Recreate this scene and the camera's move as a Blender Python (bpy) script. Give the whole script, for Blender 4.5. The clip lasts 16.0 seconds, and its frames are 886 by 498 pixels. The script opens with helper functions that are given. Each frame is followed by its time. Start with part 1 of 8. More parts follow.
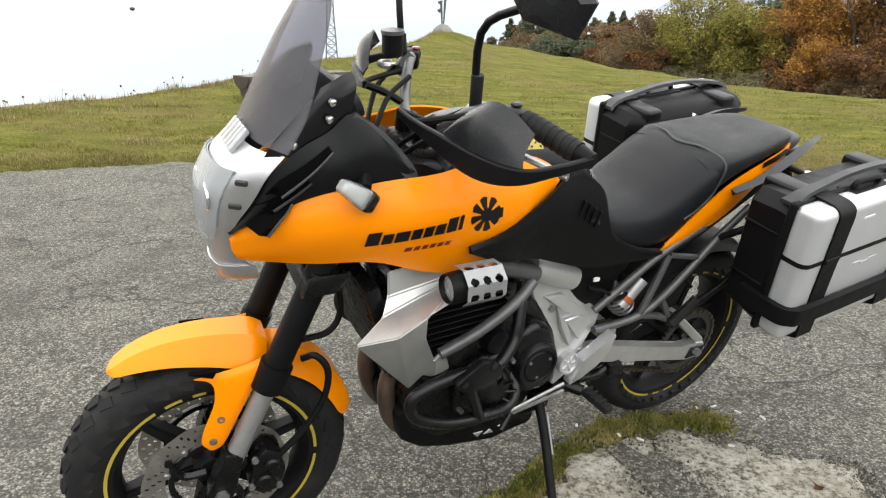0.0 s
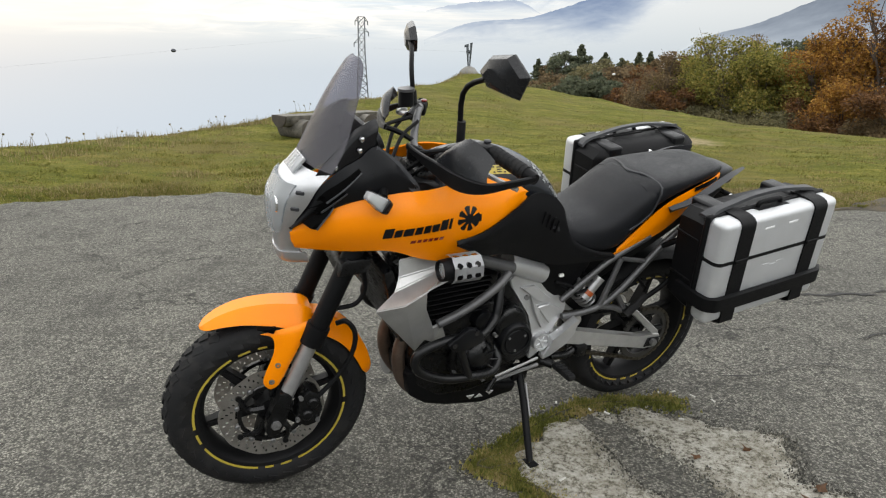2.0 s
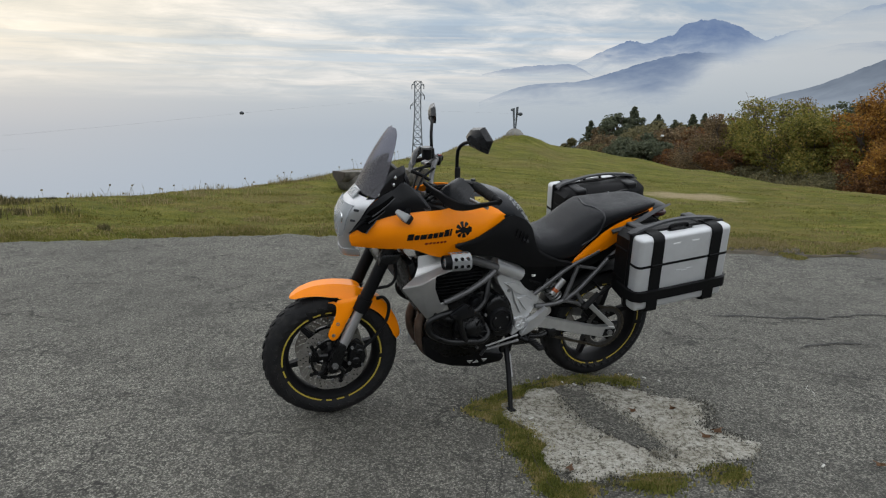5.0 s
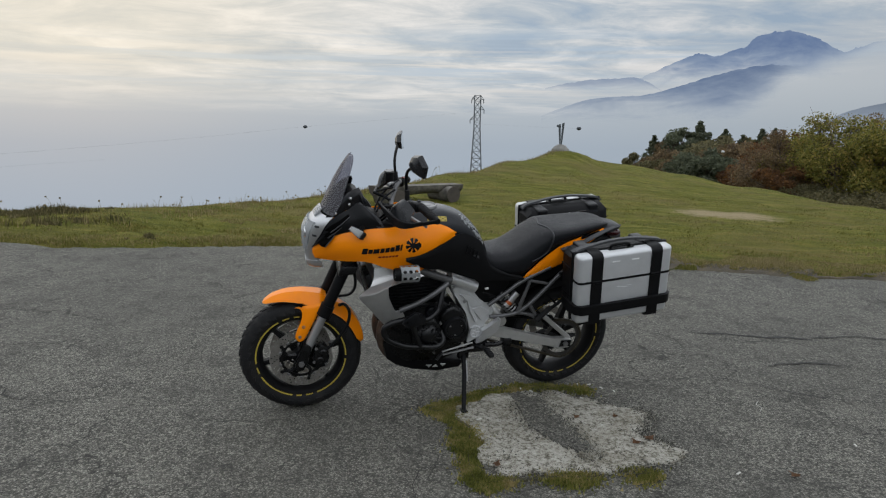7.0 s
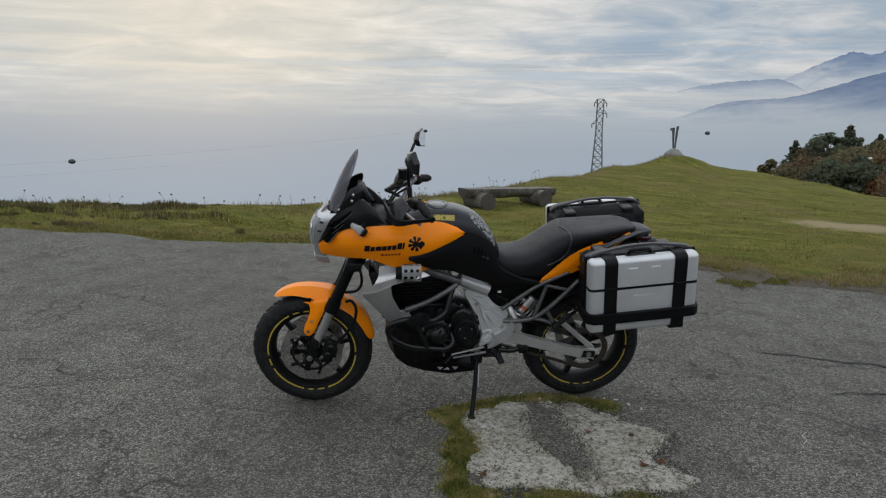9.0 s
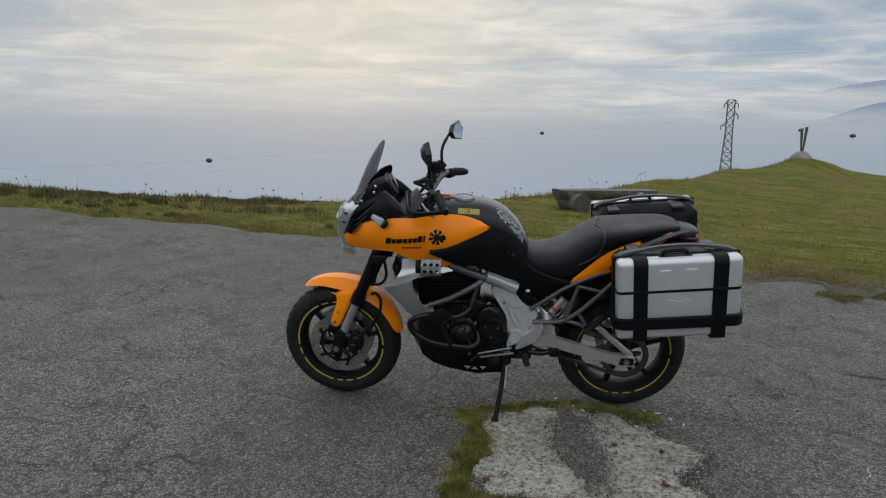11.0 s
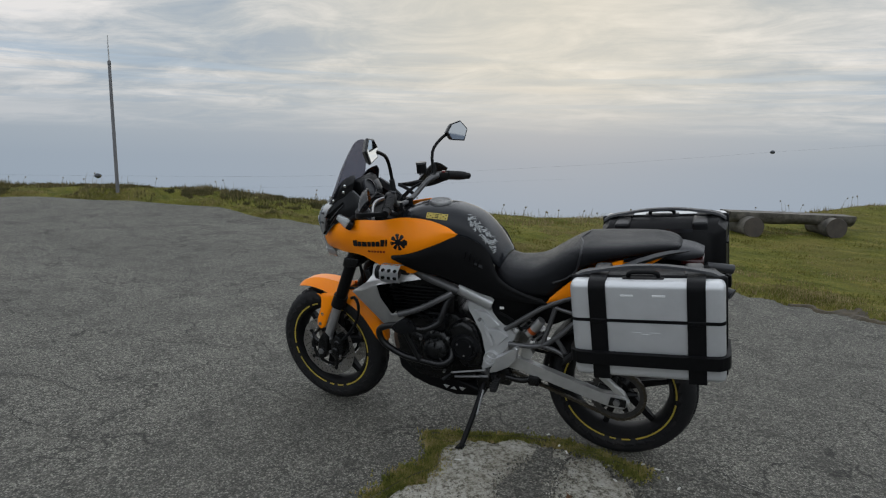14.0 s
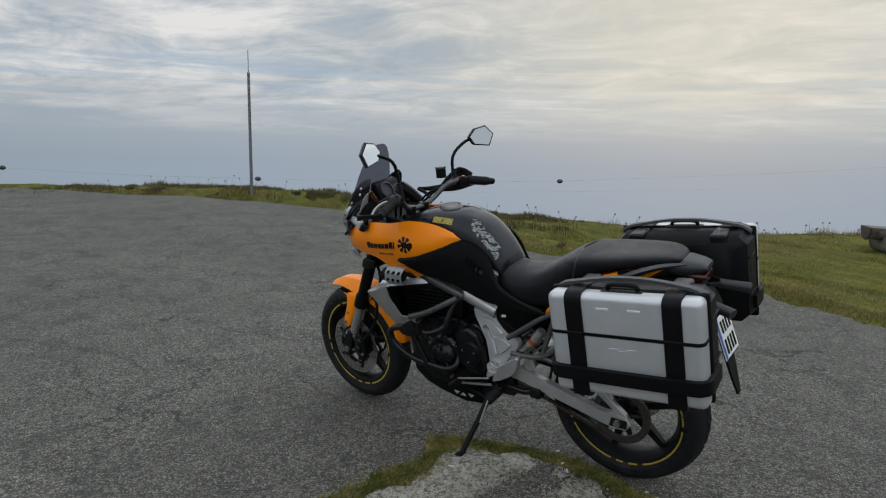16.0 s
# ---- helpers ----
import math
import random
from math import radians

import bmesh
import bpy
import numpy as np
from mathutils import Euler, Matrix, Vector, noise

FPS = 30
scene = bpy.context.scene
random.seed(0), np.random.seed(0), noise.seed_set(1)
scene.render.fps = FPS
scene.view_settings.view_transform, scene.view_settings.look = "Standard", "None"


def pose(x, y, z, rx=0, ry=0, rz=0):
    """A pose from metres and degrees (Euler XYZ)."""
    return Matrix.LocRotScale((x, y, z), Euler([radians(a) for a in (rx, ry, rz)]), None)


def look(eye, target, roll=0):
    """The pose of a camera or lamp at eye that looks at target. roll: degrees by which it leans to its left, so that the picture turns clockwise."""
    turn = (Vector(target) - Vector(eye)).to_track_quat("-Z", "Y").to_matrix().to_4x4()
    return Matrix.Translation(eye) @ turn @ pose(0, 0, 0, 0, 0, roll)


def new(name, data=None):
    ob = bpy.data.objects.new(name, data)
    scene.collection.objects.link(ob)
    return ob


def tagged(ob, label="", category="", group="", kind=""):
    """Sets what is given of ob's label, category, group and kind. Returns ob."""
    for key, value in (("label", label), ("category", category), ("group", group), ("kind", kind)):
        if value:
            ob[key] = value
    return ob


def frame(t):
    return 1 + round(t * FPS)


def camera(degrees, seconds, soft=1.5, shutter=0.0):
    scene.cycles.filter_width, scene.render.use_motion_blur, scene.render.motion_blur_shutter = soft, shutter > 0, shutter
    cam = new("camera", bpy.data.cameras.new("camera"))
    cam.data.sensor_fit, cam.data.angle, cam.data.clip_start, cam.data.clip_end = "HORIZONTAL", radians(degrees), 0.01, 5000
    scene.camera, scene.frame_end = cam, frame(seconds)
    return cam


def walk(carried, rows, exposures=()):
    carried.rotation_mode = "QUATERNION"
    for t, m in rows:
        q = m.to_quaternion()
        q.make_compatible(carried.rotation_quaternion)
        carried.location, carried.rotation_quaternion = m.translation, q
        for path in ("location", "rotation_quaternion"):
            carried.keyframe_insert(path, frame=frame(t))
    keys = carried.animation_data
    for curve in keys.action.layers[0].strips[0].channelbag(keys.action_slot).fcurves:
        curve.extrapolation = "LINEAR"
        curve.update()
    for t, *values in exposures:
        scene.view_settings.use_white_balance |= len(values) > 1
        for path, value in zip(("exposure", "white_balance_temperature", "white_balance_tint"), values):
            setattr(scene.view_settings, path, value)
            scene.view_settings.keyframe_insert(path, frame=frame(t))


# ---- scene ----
cam = camera(67.6, 16.0, soft=1.2)
PATH = [
    (0, (0.091, 0.096, 1.247), (0.063, 1.978, 0.57), 1.0),
    (0.5, (0.092, -0.043, 1.266), (0.018, 1.846, 0.613), 0.8),
    (1, (0.112, -0.18, 1.303), (0.015, 1.718, 0.681), 0.6),
    (1.5, (0.144, -0.27, 1.307), (0.04, 1.639, 0.719), 0.7),
    (2, (0.186, -0.419, 1.313), (0.074, 1.494, 0.74), 0.9),
    (2.5, (0.216, -0.579, 1.332), (0.067, 1.339, 0.783), 0.8),
    (3, (0.244, -0.751, 1.343), (0.066, 1.174, 0.832), 0.8),
    (5.5, (0.537, -1.52, 1.376), (0.231, 0.419, 0.989), 0.8),
    (6, (0.656, -1.613, 1.428), (0.313, 0.322, 1.057), 0.8),
    (6.5, (0.839, -1.626, 1.45), (0.453, 0.302, 1.087), 1.0),
    (7, (0.983, -1.598, 1.436), (0.53, 0.315, 1.067), 1.0),
    (7.5, (1.089, -1.592, 1.43), (0.545, 0.295, 1.049), 1.1),
    (8, (1.225, -1.58, 1.428), (0.592, 0.28, 1.05), 1.0),
    (8.5, (1.353, -1.481, 1.432), (0.637, 0.35, 1.066), 0.9),
    (9, (1.461, -1.359, 1.409), (0.668, 0.442, 1.047), 1.0),
    (9.5, (1.529, -1.29, 1.388), (0.652, 0.47, 1.026), 1.1),
    (10, (1.607, -1.253, 1.375), (0.655, 0.469, 1.017), 1.1),
    (12.5, (2.14, -0.681, 1.346), (0.807, 0.768, 0.995), 1.2),
    (13, (2.261, -0.536, 1.331), (0.849, 0.84, 0.996), 1.4),
    (13.5, (2.351, -0.365, 1.325), (0.87, 0.938, 0.995), 1.4),
    (14, (2.426, -0.212, 1.31), (0.863, 0.992, 0.985), 1.5),
    (14.5, (2.495, -0.124, 1.31), (0.865, 0.988, 0.986), 1.5),
    (15, (2.602, -0.028, 1.293), (0.911, 0.993, 0.981), 1.5),
    (15.5, (2.67, 0.087, 1.307), (0.935, 1.035, 1.003), 1.5),
    (16, (2.72, 0.274, 1.315), (0.934, 1.116, 0.999), 1.7),
]
walk(cam, [(t, look(eye, target, roll)) for t, eye, target, roll in PATH],
     exposures=[(0, 1.06, 6900, 9), (1.0, 0.79, 6850, 9), (2.0, 0.55, 6750, 9), (3.0, 0.31, 6650, 9), (5.5, -0.09, 6330, 9), (7.5, -0.24, 6280, 9), (9, -0.31, 6250, 9), (12.5, -0.34, 6200, 9), (16, -0.40, 6150, 8)])

# ---- sky and sun ----
world = bpy.data.worlds.new("world")
scene.world = world
world.use_nodes = True


class Graph:
    """Short hand for a node tree."""

    def __init__(self, tree):
        self.tree, self.nodes, self.links = tree, tree.nodes, tree.links
        self.nodes.clear()

    def add(self, kind, ins=None, **props):
        n = self.nodes.new(kind)
        for k, v in props.items():
            setattr(n, k, v)
        for k, v in (ins or {}).items():
            self.put(n.inputs[k], v)
        return n

    def put(self, socket, v):
        if isinstance(v, bpy.types.NodeSocket):
            self.links.new(v, socket)
        elif isinstance(v, bpy.types.Node):
            self.links.new(v.outputs[0], socket)
        else:
            socket.default_value = v

    def math(self, op, a, b=0.0, clamp=False):
        return self.add("ShaderNodeMath", {0: a, 1: b}, operation=op, use_clamp=clamp).outputs[0]

    def mix(self, fac, a, b, blend="MIX"):
        n = self.add("ShaderNodeMix", data_type="RGBA", blend_type=blend)
        self.put(n.inputs[0], fac), self.put(n.inputs[6], a), self.put(n.inputs[7], b)
        return n.outputs[2]

    def ramp(self, fac, stops, ease="LINEAR"):
        n = self.add("ShaderNodeValToRGB", {0: fac})
        n.color_ramp.interpolation = ease
        e = n.color_ramp.elements
        while len(e) < len(stops):
            e.new(0.5)
        for el, (p, c) in zip(e, stops):
            el.position = p
            el.color = (c, c, c, 1) if isinstance(c, (int, float)) else (*c, 1)
        return n.outputs[0]

    def noise(self, vec, scale, detail=4, rough=0.55, dist=0.0):
        ins = {"Scale": scale, "Detail": detail, "Roughness": rough, "Distortion": dist}
        if vec is not None:
            ins["Vector"] = vec
        return self.add("ShaderNodeTexNoise", ins).outputs[0]


SUN_AZ, SUN_EL = radians(134), radians(17)      # from +x, towards +y
g = Graph(world.node_tree)
way = g.add("ShaderNodeTexCoord").outputs["Generated"]
xyz = g.add("ShaderNodeSeparateXYZ", {0: way})
up = xyz.outputs[2]
lift = g.math("ADD", g.math("MAXIMUM", up, 0.0), 0.11)
flat = g.add("ShaderNodeCombineXYZ", {0: g.math("DIVIDE", xyz.outputs[0], lift), 1: g.math("DIVIDE", xyz.outputs[1], lift), 2: 0.0})
turn = g.add("ShaderNodeMapping", {"Vector": g.add("ShaderNodeMapping", {"Vector": flat, "Rotation": (0, 0, radians(-24))}).outputs[0], "Scale": (0.85, 1.10, 1.0)})
c1 = g.noise(turn, 1.6, 9, 0.64, 0.5)
c2 = g.noise(turn, 0.42, 4, 0.5, 0.3)
cloud = g.math("ADD", g.math("MULTIPLY", c1, 0.6), g.math("MULTIPLY", c2, 0.5))
deck = g.ramp(cloud, [(0.42, (0.38, 0.47, 0.58)), (0.50, (0.52, 0.575, 0.63)), (0.565, (0.72, 0.725, 0.73)), (0.66, (1.04, 0.98, 0.93))])
# long thin streaks low in the sky, blue gaps and a warm band
low_band = g.ramp(up, [(0.015, 0.0), (0.05, 1.0), (0.085, 1.0), (0.15, 0.0)])
thin = g.noise(g.add("ShaderNodeMapping", {"Vector": way, "Scale": (1.6, 1.6, 62.0)}), 1.5, 6, 0.6, 0.25)
deck = g.mix(g.math("MULTIPLY", g.ramp(thin, [(0.50, 0.0), (0.66, 0.85)]), low_band), deck, (0.50, 0.61, 0.73, 1))
deck = g.mix(g.math("MULTIPLY", g.ramp(thin, [(0.30, 0.7), (0.46, 0.0)]), low_band), deck, (0.92, 0.84, 0.76, 1))
sunward = g.add("ShaderNodeVectorMath", {0: way, 1: (math.cos(SUN_EL) * math.cos(SUN_AZ), math.cos(SUN_EL) * math.sin(SUN_AZ), math.sin(SUN_EL))}, operation="DOT_PRODUCT").outputs["Value"]
glow = g.math("POWER", g.math("MAXIMUM", sunward, 0.0), 11.0)
deck = g.mix(g.math("MULTIPLY", glow, 0.62), deck, (1.0, 0.87, 0.65, 1))
deck = g.mix(g.ramp(up, [(0.22, 0.0), (0.48, 1.0)]), deck, (1.50, 1.54, 1.60, 1))
haze = g.ramp(g.math("ADD", g.math("MULTIPLY", up, 1.0), 0.2), [(0.0, (0.42, 0.49, 0.57)), (0.10, (0.415, 0.48, 0.56)), (0.17, (0.42, 0.48, 0.55)), (0.21, (0.475, 0.525, 0.575)), (0.26, (0.57, 0.60, 0.63)), (0.31, (0.60, 0.62, 0.64))])
bank = g.noise(g.add("ShaderNodeMapping", {"Vector": way, "Scale": (1.2, 1.2, 16.0)}), 1.6, 4, 0.5)
# the fog bank stands higher over the valley with the mountains
bank_top = g.math("MULTIPLY", g.math("MAXIMUM", g.math("ADD", xyz.outputs[0], 0.08), 0.0), 0.17)
sky_col = g.mix(g.ramp(g.math("ADD", g.math("SUBTRACT", up, bank_top), g.math("MULTIPLY", g.math("SUBTRACT", bank, 0.5), 0.07)), [(0.005, 0.0), (0.085, 1.0)]), haze, deck)
air = g.add("ShaderNodeTexSky", sky_type="NISHITA", sun_disc=False, sun_elevation=SUN_EL, sun_rotation=math.pi / 2 - SUN_AZ)
sky_col = g.mix(1.0, sky_col, g.ramp(g.math("ADD", g.math("MULTIPLY", sunward, 0.5), 0.5), [(0.0, 1.35), (0.45, 1.0), (0.66, 0.88), (0.88, 1.0)]), "MULTIPLY")
out = g.add("ShaderNodeOutputWorld")
blend = g.add("ShaderNodeAddShader", {0: g.add("ShaderNodeBackground", {"Color": sky_col, "Strength": 1.0}).outputs[0],
                                      1: g.add("ShaderNodeBackground", {"Color": air.outputs[0], "Strength": 0.003}).outputs[0]})
g.put(out.inputs[0], blend)
sun = new("sun", bpy.data.lights.new("sun", "SUN"))
sun.data.energy, sun.data.angle, sun.data.color = 0.3, radians(70), (1.0, 0.93, 0.82)
sun.matrix_world = look((0, 0, 0), (-math.cos(SUN_AZ) * math.cos(SUN_EL), -math.sin(SUN_AZ) * math.cos(SUN_EL), -math.sin(SUN_EL)))

# ---- materials ----


def material(name, base, rough=0.5, metal=0.0, vary=0.15, scale=25.0, bump=0.0, fine=300.0, coat=0.0, dirt=0.0, spec=0.5):
    """A surface with variation at two scales, in the thing's own metres."""
    m = bpy.data.materials.new(name)
    m.use_nodes = True
    g = Graph(m.node_tree)
    p = g.add("ShaderNodeTexCoord").outputs["Object"]
    big, small = g.noise(p, scale, 4), g.noise(p, fine, 3)
    f = g.math("ADD", g.math("MULTIPLY", big, 0.7), g.math("MULTIPLY", small, 0.3))
    dark, light = tuple(c * (1 - vary) for c in base), tuple(min(1, c * (1 + vary)) for c in base)
    col = g.ramp(f, [(0.32, dark), (0.68, light)])
    if dirt:
        col = g.mix(g.math("MULTIPLY", g.ramp(g.noise(p, scale * 0.4, 6, 0.7), [(0.5, 0.0), (0.75, 1.0)]), dirt), col, (0.16, 0.14, 0.115, 1))
    rr = g.ramp(f, [(0.3, max(0.02, rough * 0.8)), (0.7, min(1, rough * 1.2))])
    b = g.add("ShaderNodeBsdfPrincipled", {"Base Color": col, "Roughness": rr, "Metallic": metal, "Coat Weight": coat, "Coat Roughness": 0.06, "Specular IOR Level": spec})
    if bump:
        g.put(b.inputs["Normal"], g.add("ShaderNodeBump", {"Height": small, "Strength": bump, "Distance": 0.002}).outputs[0])
    g.put(g.add("ShaderNodeOutputMaterial").inputs[0], b)
    return m


def leafy(name, stops, rough=0.7, thin=0.35, patch=1.3, mixed=0.35):
    """Leaves or blades: each island its own shade, some light passing through."""
    m = bpy.data.materials.new(name)
    m.use_nodes = True
    g = Graph(m.node_tree)
    r = g.add("ShaderNodeNewGeometry").outputs["Random Per Island"]
    p = g.add("ShaderNodeTexCoord").outputs["Object"]
    f = g.math("ADD", g.math("MULTIPLY", r, 1 - mixed), g.math("MULTIPLY", g.ramp(g.noise(p, patch, 4, 0.6), [(0.3, 0.0), (0.7, 1.0)]), mixed))
    col = g.ramp(f, stops)
    a = g.add("ShaderNodeBsdfPrincipled", {"Base Color": col, "Roughness": rough, "Specular IOR Level": 0.25})
    t = g.add("ShaderNodeBsdfTranslucent", {"Color": col})
    g.put(g.add("ShaderNodeOutputMaterial").inputs[0], g.add("ShaderNodeMixShader", {0: thin, 1: a.outputs[0], 2: t.outputs[0]}))
    return m


def glassy(name, tint, rough=0.03, clear=0.7, dim=0.5):
    """Thin plastic or glass: a tinted see-through sheet with a gloss."""
    m = bpy.data.materials.new(name)
    m.use_nodes = True
    g = Graph(m.node_tree)
    t = g.add("ShaderNodeBsdfTransparent", {"Color": (*tint, 1)})
    b = g.add("ShaderNodeBsdfPrincipled", {"Base Color": tuple(c * dim for c in tint) + (1,), "Roughness": rough, "Coat Weight": 0.15})
    g.put(g.add("ShaderNodeOutputMaterial").inputs[0], g.add("ShaderNodeMixShader", {0: 1 - clear, 1: t.outputs[0], 2: b.outputs[0]}))
    return m


def ground_material():
    m = bpy.data.materials.new("turf")
    m.use_nodes = True
    g = Graph(m.node_tree)
    p = g.add("ShaderNodeTexCoord").outputs["Object"]
    wide, mid, fine = g.noise(p, 0.45, 6, 0.65), g.noise(p, 2.2, 6, 0.7), g.noise(p, 26.0, 5, 0.75)
    streak = g.noise(g.add("ShaderNodeMapping", {"Vector": p, "Rotation": (0, 0, radians(12)), "Scale": (0.6, 3.0, 1.0)}), 1.5, 5, 0.65)
    f = g.math("ADD", g.math("MULTIPLY", fine, 0.42), g.math("ADD", g.math("MULTIPLY", mid, 0.22), g.math("MULTIPLY", streak, 0.36)))
    col = g.ramp(f, [(0.37, (0.026, 0.034, 0.006)), (0.45, (0.068, 0.076, 0.011)), (0.53, (0.118, 0.115, 0.019)), (0.63, (0.235, 0.190, 0.062))])
    col = g.mix(g.ramp(wide, [(0.47, 0.0), (0.64, 0.62)]), col, (0.125, 0.098, 0.036, 1))
    # the bare trodden place in the meadow
    q = g.add("ShaderNodeVectorMath", {0: p, 1: (-3.15, -10.7, 0.0)}, operation="ADD").outputs[0]
    q = g.add("ShaderNodeMapping", {"Vector": q, "Rotation": (0, 0, radians(20)), "Scale": (0.85, 1.25, 0.0)})
    d = g.math("MULTIPLY", g.math("ADD", g.add("ShaderNodeVectorMath", {0: q}, operation="LENGTH").outputs["Value"], g.math("MULTIPLY", g.noise(g.add("ShaderNodeMapping", {"Vector": p, "Scale": (0.8, 2.2, 1.0)}), 3.0, 7, 0.78), 2.0)), 0.4)
    col = g.mix(g.ramp(d, [(0.58, 0.85), (0.76, 0.0)]), col, g.mix(fine, (0.20, 0.155, 0.085, 1), (0.36, 0.29, 0.19, 1)))
    b = g.add("ShaderNodeBsdfPrincipled", {"Base Color": col, "Roughness": 0.95, "Specular IOR Level": 0.1})
    h = g.math("ADD", g.math("MULTIPLY", fine, 0.6), mid)
    g.put(b.inputs["Normal"], g.add("ShaderNodeBump", {"Height": h, "Strength": 0.9, "Distance": 0.05}).outputs[0])
    g.put(g.add("ShaderNodeOutputMaterial").inputs[0], b)
    return m


def asphalt_material(name="asphalt", tone=1.0):
    m = bpy.data.materials.new(name)
    m.use_nodes = True
    g = Graph(m.node_tree)
    p = g.add("ShaderNodeTexCoord").outputs["Object"]
    cell = g.add("ShaderNodeTexVoronoi", {"Vector": p, "Scale": 145.0, "Randomness": 1.0})
    big = g.add("ShaderNodeTexVoronoi", {"Vector": p, "Scale": 72.0, "Randomness": 1.0})
    stone = g.add("ShaderNodeSeparateColor", {0: cell.outputs["Color"]}).outputs[0]
    stone2 = g.add("ShaderNodeSeparateColor", {0: big.outputs["Color"]}).outputs[1]
    gap = g.ramp(cell.outputs["Distance"], [(0.34, 0.0), (0.70, 1.0)])
    grit = g.noise(p, 420.0, 3, 0.7)
    wide, mid, clump = g.noise(p, 0.5, 5, 0.6), g.noise(p, 3.1, 6, 0.7), g.noise(p, 30.0, 4, 0.7)
    pick = g.math("ADD", g.math("MULTIPLY", stone, 0.55), g.math("ADD", g.math("MULTIPLY", stone2, 0.30), g.math("MULTIPLY", clump, 0.30)))
    col = g.ramp(pick, [(0.22, (0.026, 0.025, 0.023)), (0.45, (0.098, 0.093, 0.083)), (0.62, (0.235, 0.224, 0.199)), (0.80, (0.385, 0.367, 0.325)), (0.96, (0.53, 0.507, 0.45))])
    col = g.mix(g.math("MULTIPLY", gap, 0.75), col, (0.045, 0.042, 0.038, 1))
    col = g.mix(g.math("MULTIPLY", grit, 0.15), col, (0.20, 0.19, 0.165, 1))
    col = g.mix(g.ramp(wide, [(0.38, 0.35), (0.60, 0.0)]), col, (0.085, 0.081, 0.073, 1))
    col = g.mix(g.ramp(mid, [(0.52, 0.0), (0.70, 0.25)]), col, (0.26, 0.245, 0.215, 1))
    col = g.mix(g.ramp(mid, [(0.34, 0.6), (0.48, 0.0)]), col, (0.060, 0.057, 0.052, 1))
    # hair cracks
    vein = g.add("ShaderNodeTexVoronoi", {"Vector": g.add("ShaderNodeVectorMath", {0: p, 1: g.add("ShaderNodeVectorMath", {0: g.add("ShaderNodeTexNoise", {"Vector": p, "Scale": 2.5, "Detail": 5.0}).outputs["Color"], 1: (0.5, 0.5, 0.5)}, operation="SCALE").outputs[0]}, operation="ADD").outputs[0], "Scale": 1.1}, feature="DISTANCE_TO_EDGE").outputs["Distance"]
    line = g.math("MULTIPLY", g.ramp(vein, [(0.0, 1.0), (0.016, 0.0)]), g.ramp(g.noise(p, 0.9, 3), [(0.42, 0.0), (0.54, 0.9)]))
    col = g.mix(line, col, (0.030, 0.028, 0.026, 1))
    col = g.mix(1.0, col, (tone * 0.985, tone, tone * 0.965, 1), "MULTIPLY")
    b = g.add("ShaderNodeBsdfPrincipled", {"Base Color": col, "Roughness": 0.85, "Specular IOR Level": 0.25})
    h = g.math("SUBTRACT", g.math("MULTIPLY", mid, 0.6), g.math("MULTIPLY", gap, 0.5))
    g.put(b.inputs["Normal"], g.add("ShaderNodeBump", {"Height": h, "Strength": 0.8, "Distance": 0.006}).outputs[0])
    g.put(g.add("ShaderNodeOutputMaterial").inputs[0], b)
    return m


def concrete_material():
    m = bpy.data.materials.new("worn_concrete")
    m.use_nodes = True
    g = Graph(m.node_tree)
    p = g.add("ShaderNodeTexCoord").outputs["Object"]
    a, b2, c = g.noise(p, 11.0, 7, 0.8), g.noise(p, 48.0, 6, 0.8), g.noise(p, 3.4, 6, 0.72)
    f = g.math("ADD", g.math("MULTIPLY", a, 0.30), g.math("MULTIPLY", b2, 0.70))
    col = g.ramp(f, [(0.40, (0.050, 0.045, 0.035)), (0.455, (0.135, 0.125, 0.098)), (0.50, (0.275, 0.262, 0.222)), (0.55, (0.335, 0.323, 0.283)), (0.63, (0.44, 0.426, 0.378))])
    col = g.mix(g.ramp(c, [(0.48, 0.0), (0.62, 0.45)]), col, (0.15, 0.135, 0.10, 1))
    pit = g.add("ShaderNodeTexVoronoi", {"Vector": p, "Scale": 27.0}).outputs["Distance"]
    col = g.mix(g.ramp(pit, [(0.06, 0.8), (0.16, 0.0)]), col, (0.05, 0.045, 0.038, 1))
    bs = g.add("ShaderNodeBsdfPrincipled", {"Base Color": col, "Roughness": 0.93, "Specular IOR Level": 0.2})
    g.put(bs.inputs["Normal"], g.add("ShaderNodeBump", {"Height": f, "Strength": 0.9, "Distance": 0.012}).outputs[0])
    g.put(g.add("ShaderNodeOutputMaterial").inputs[0], bs)
    return m


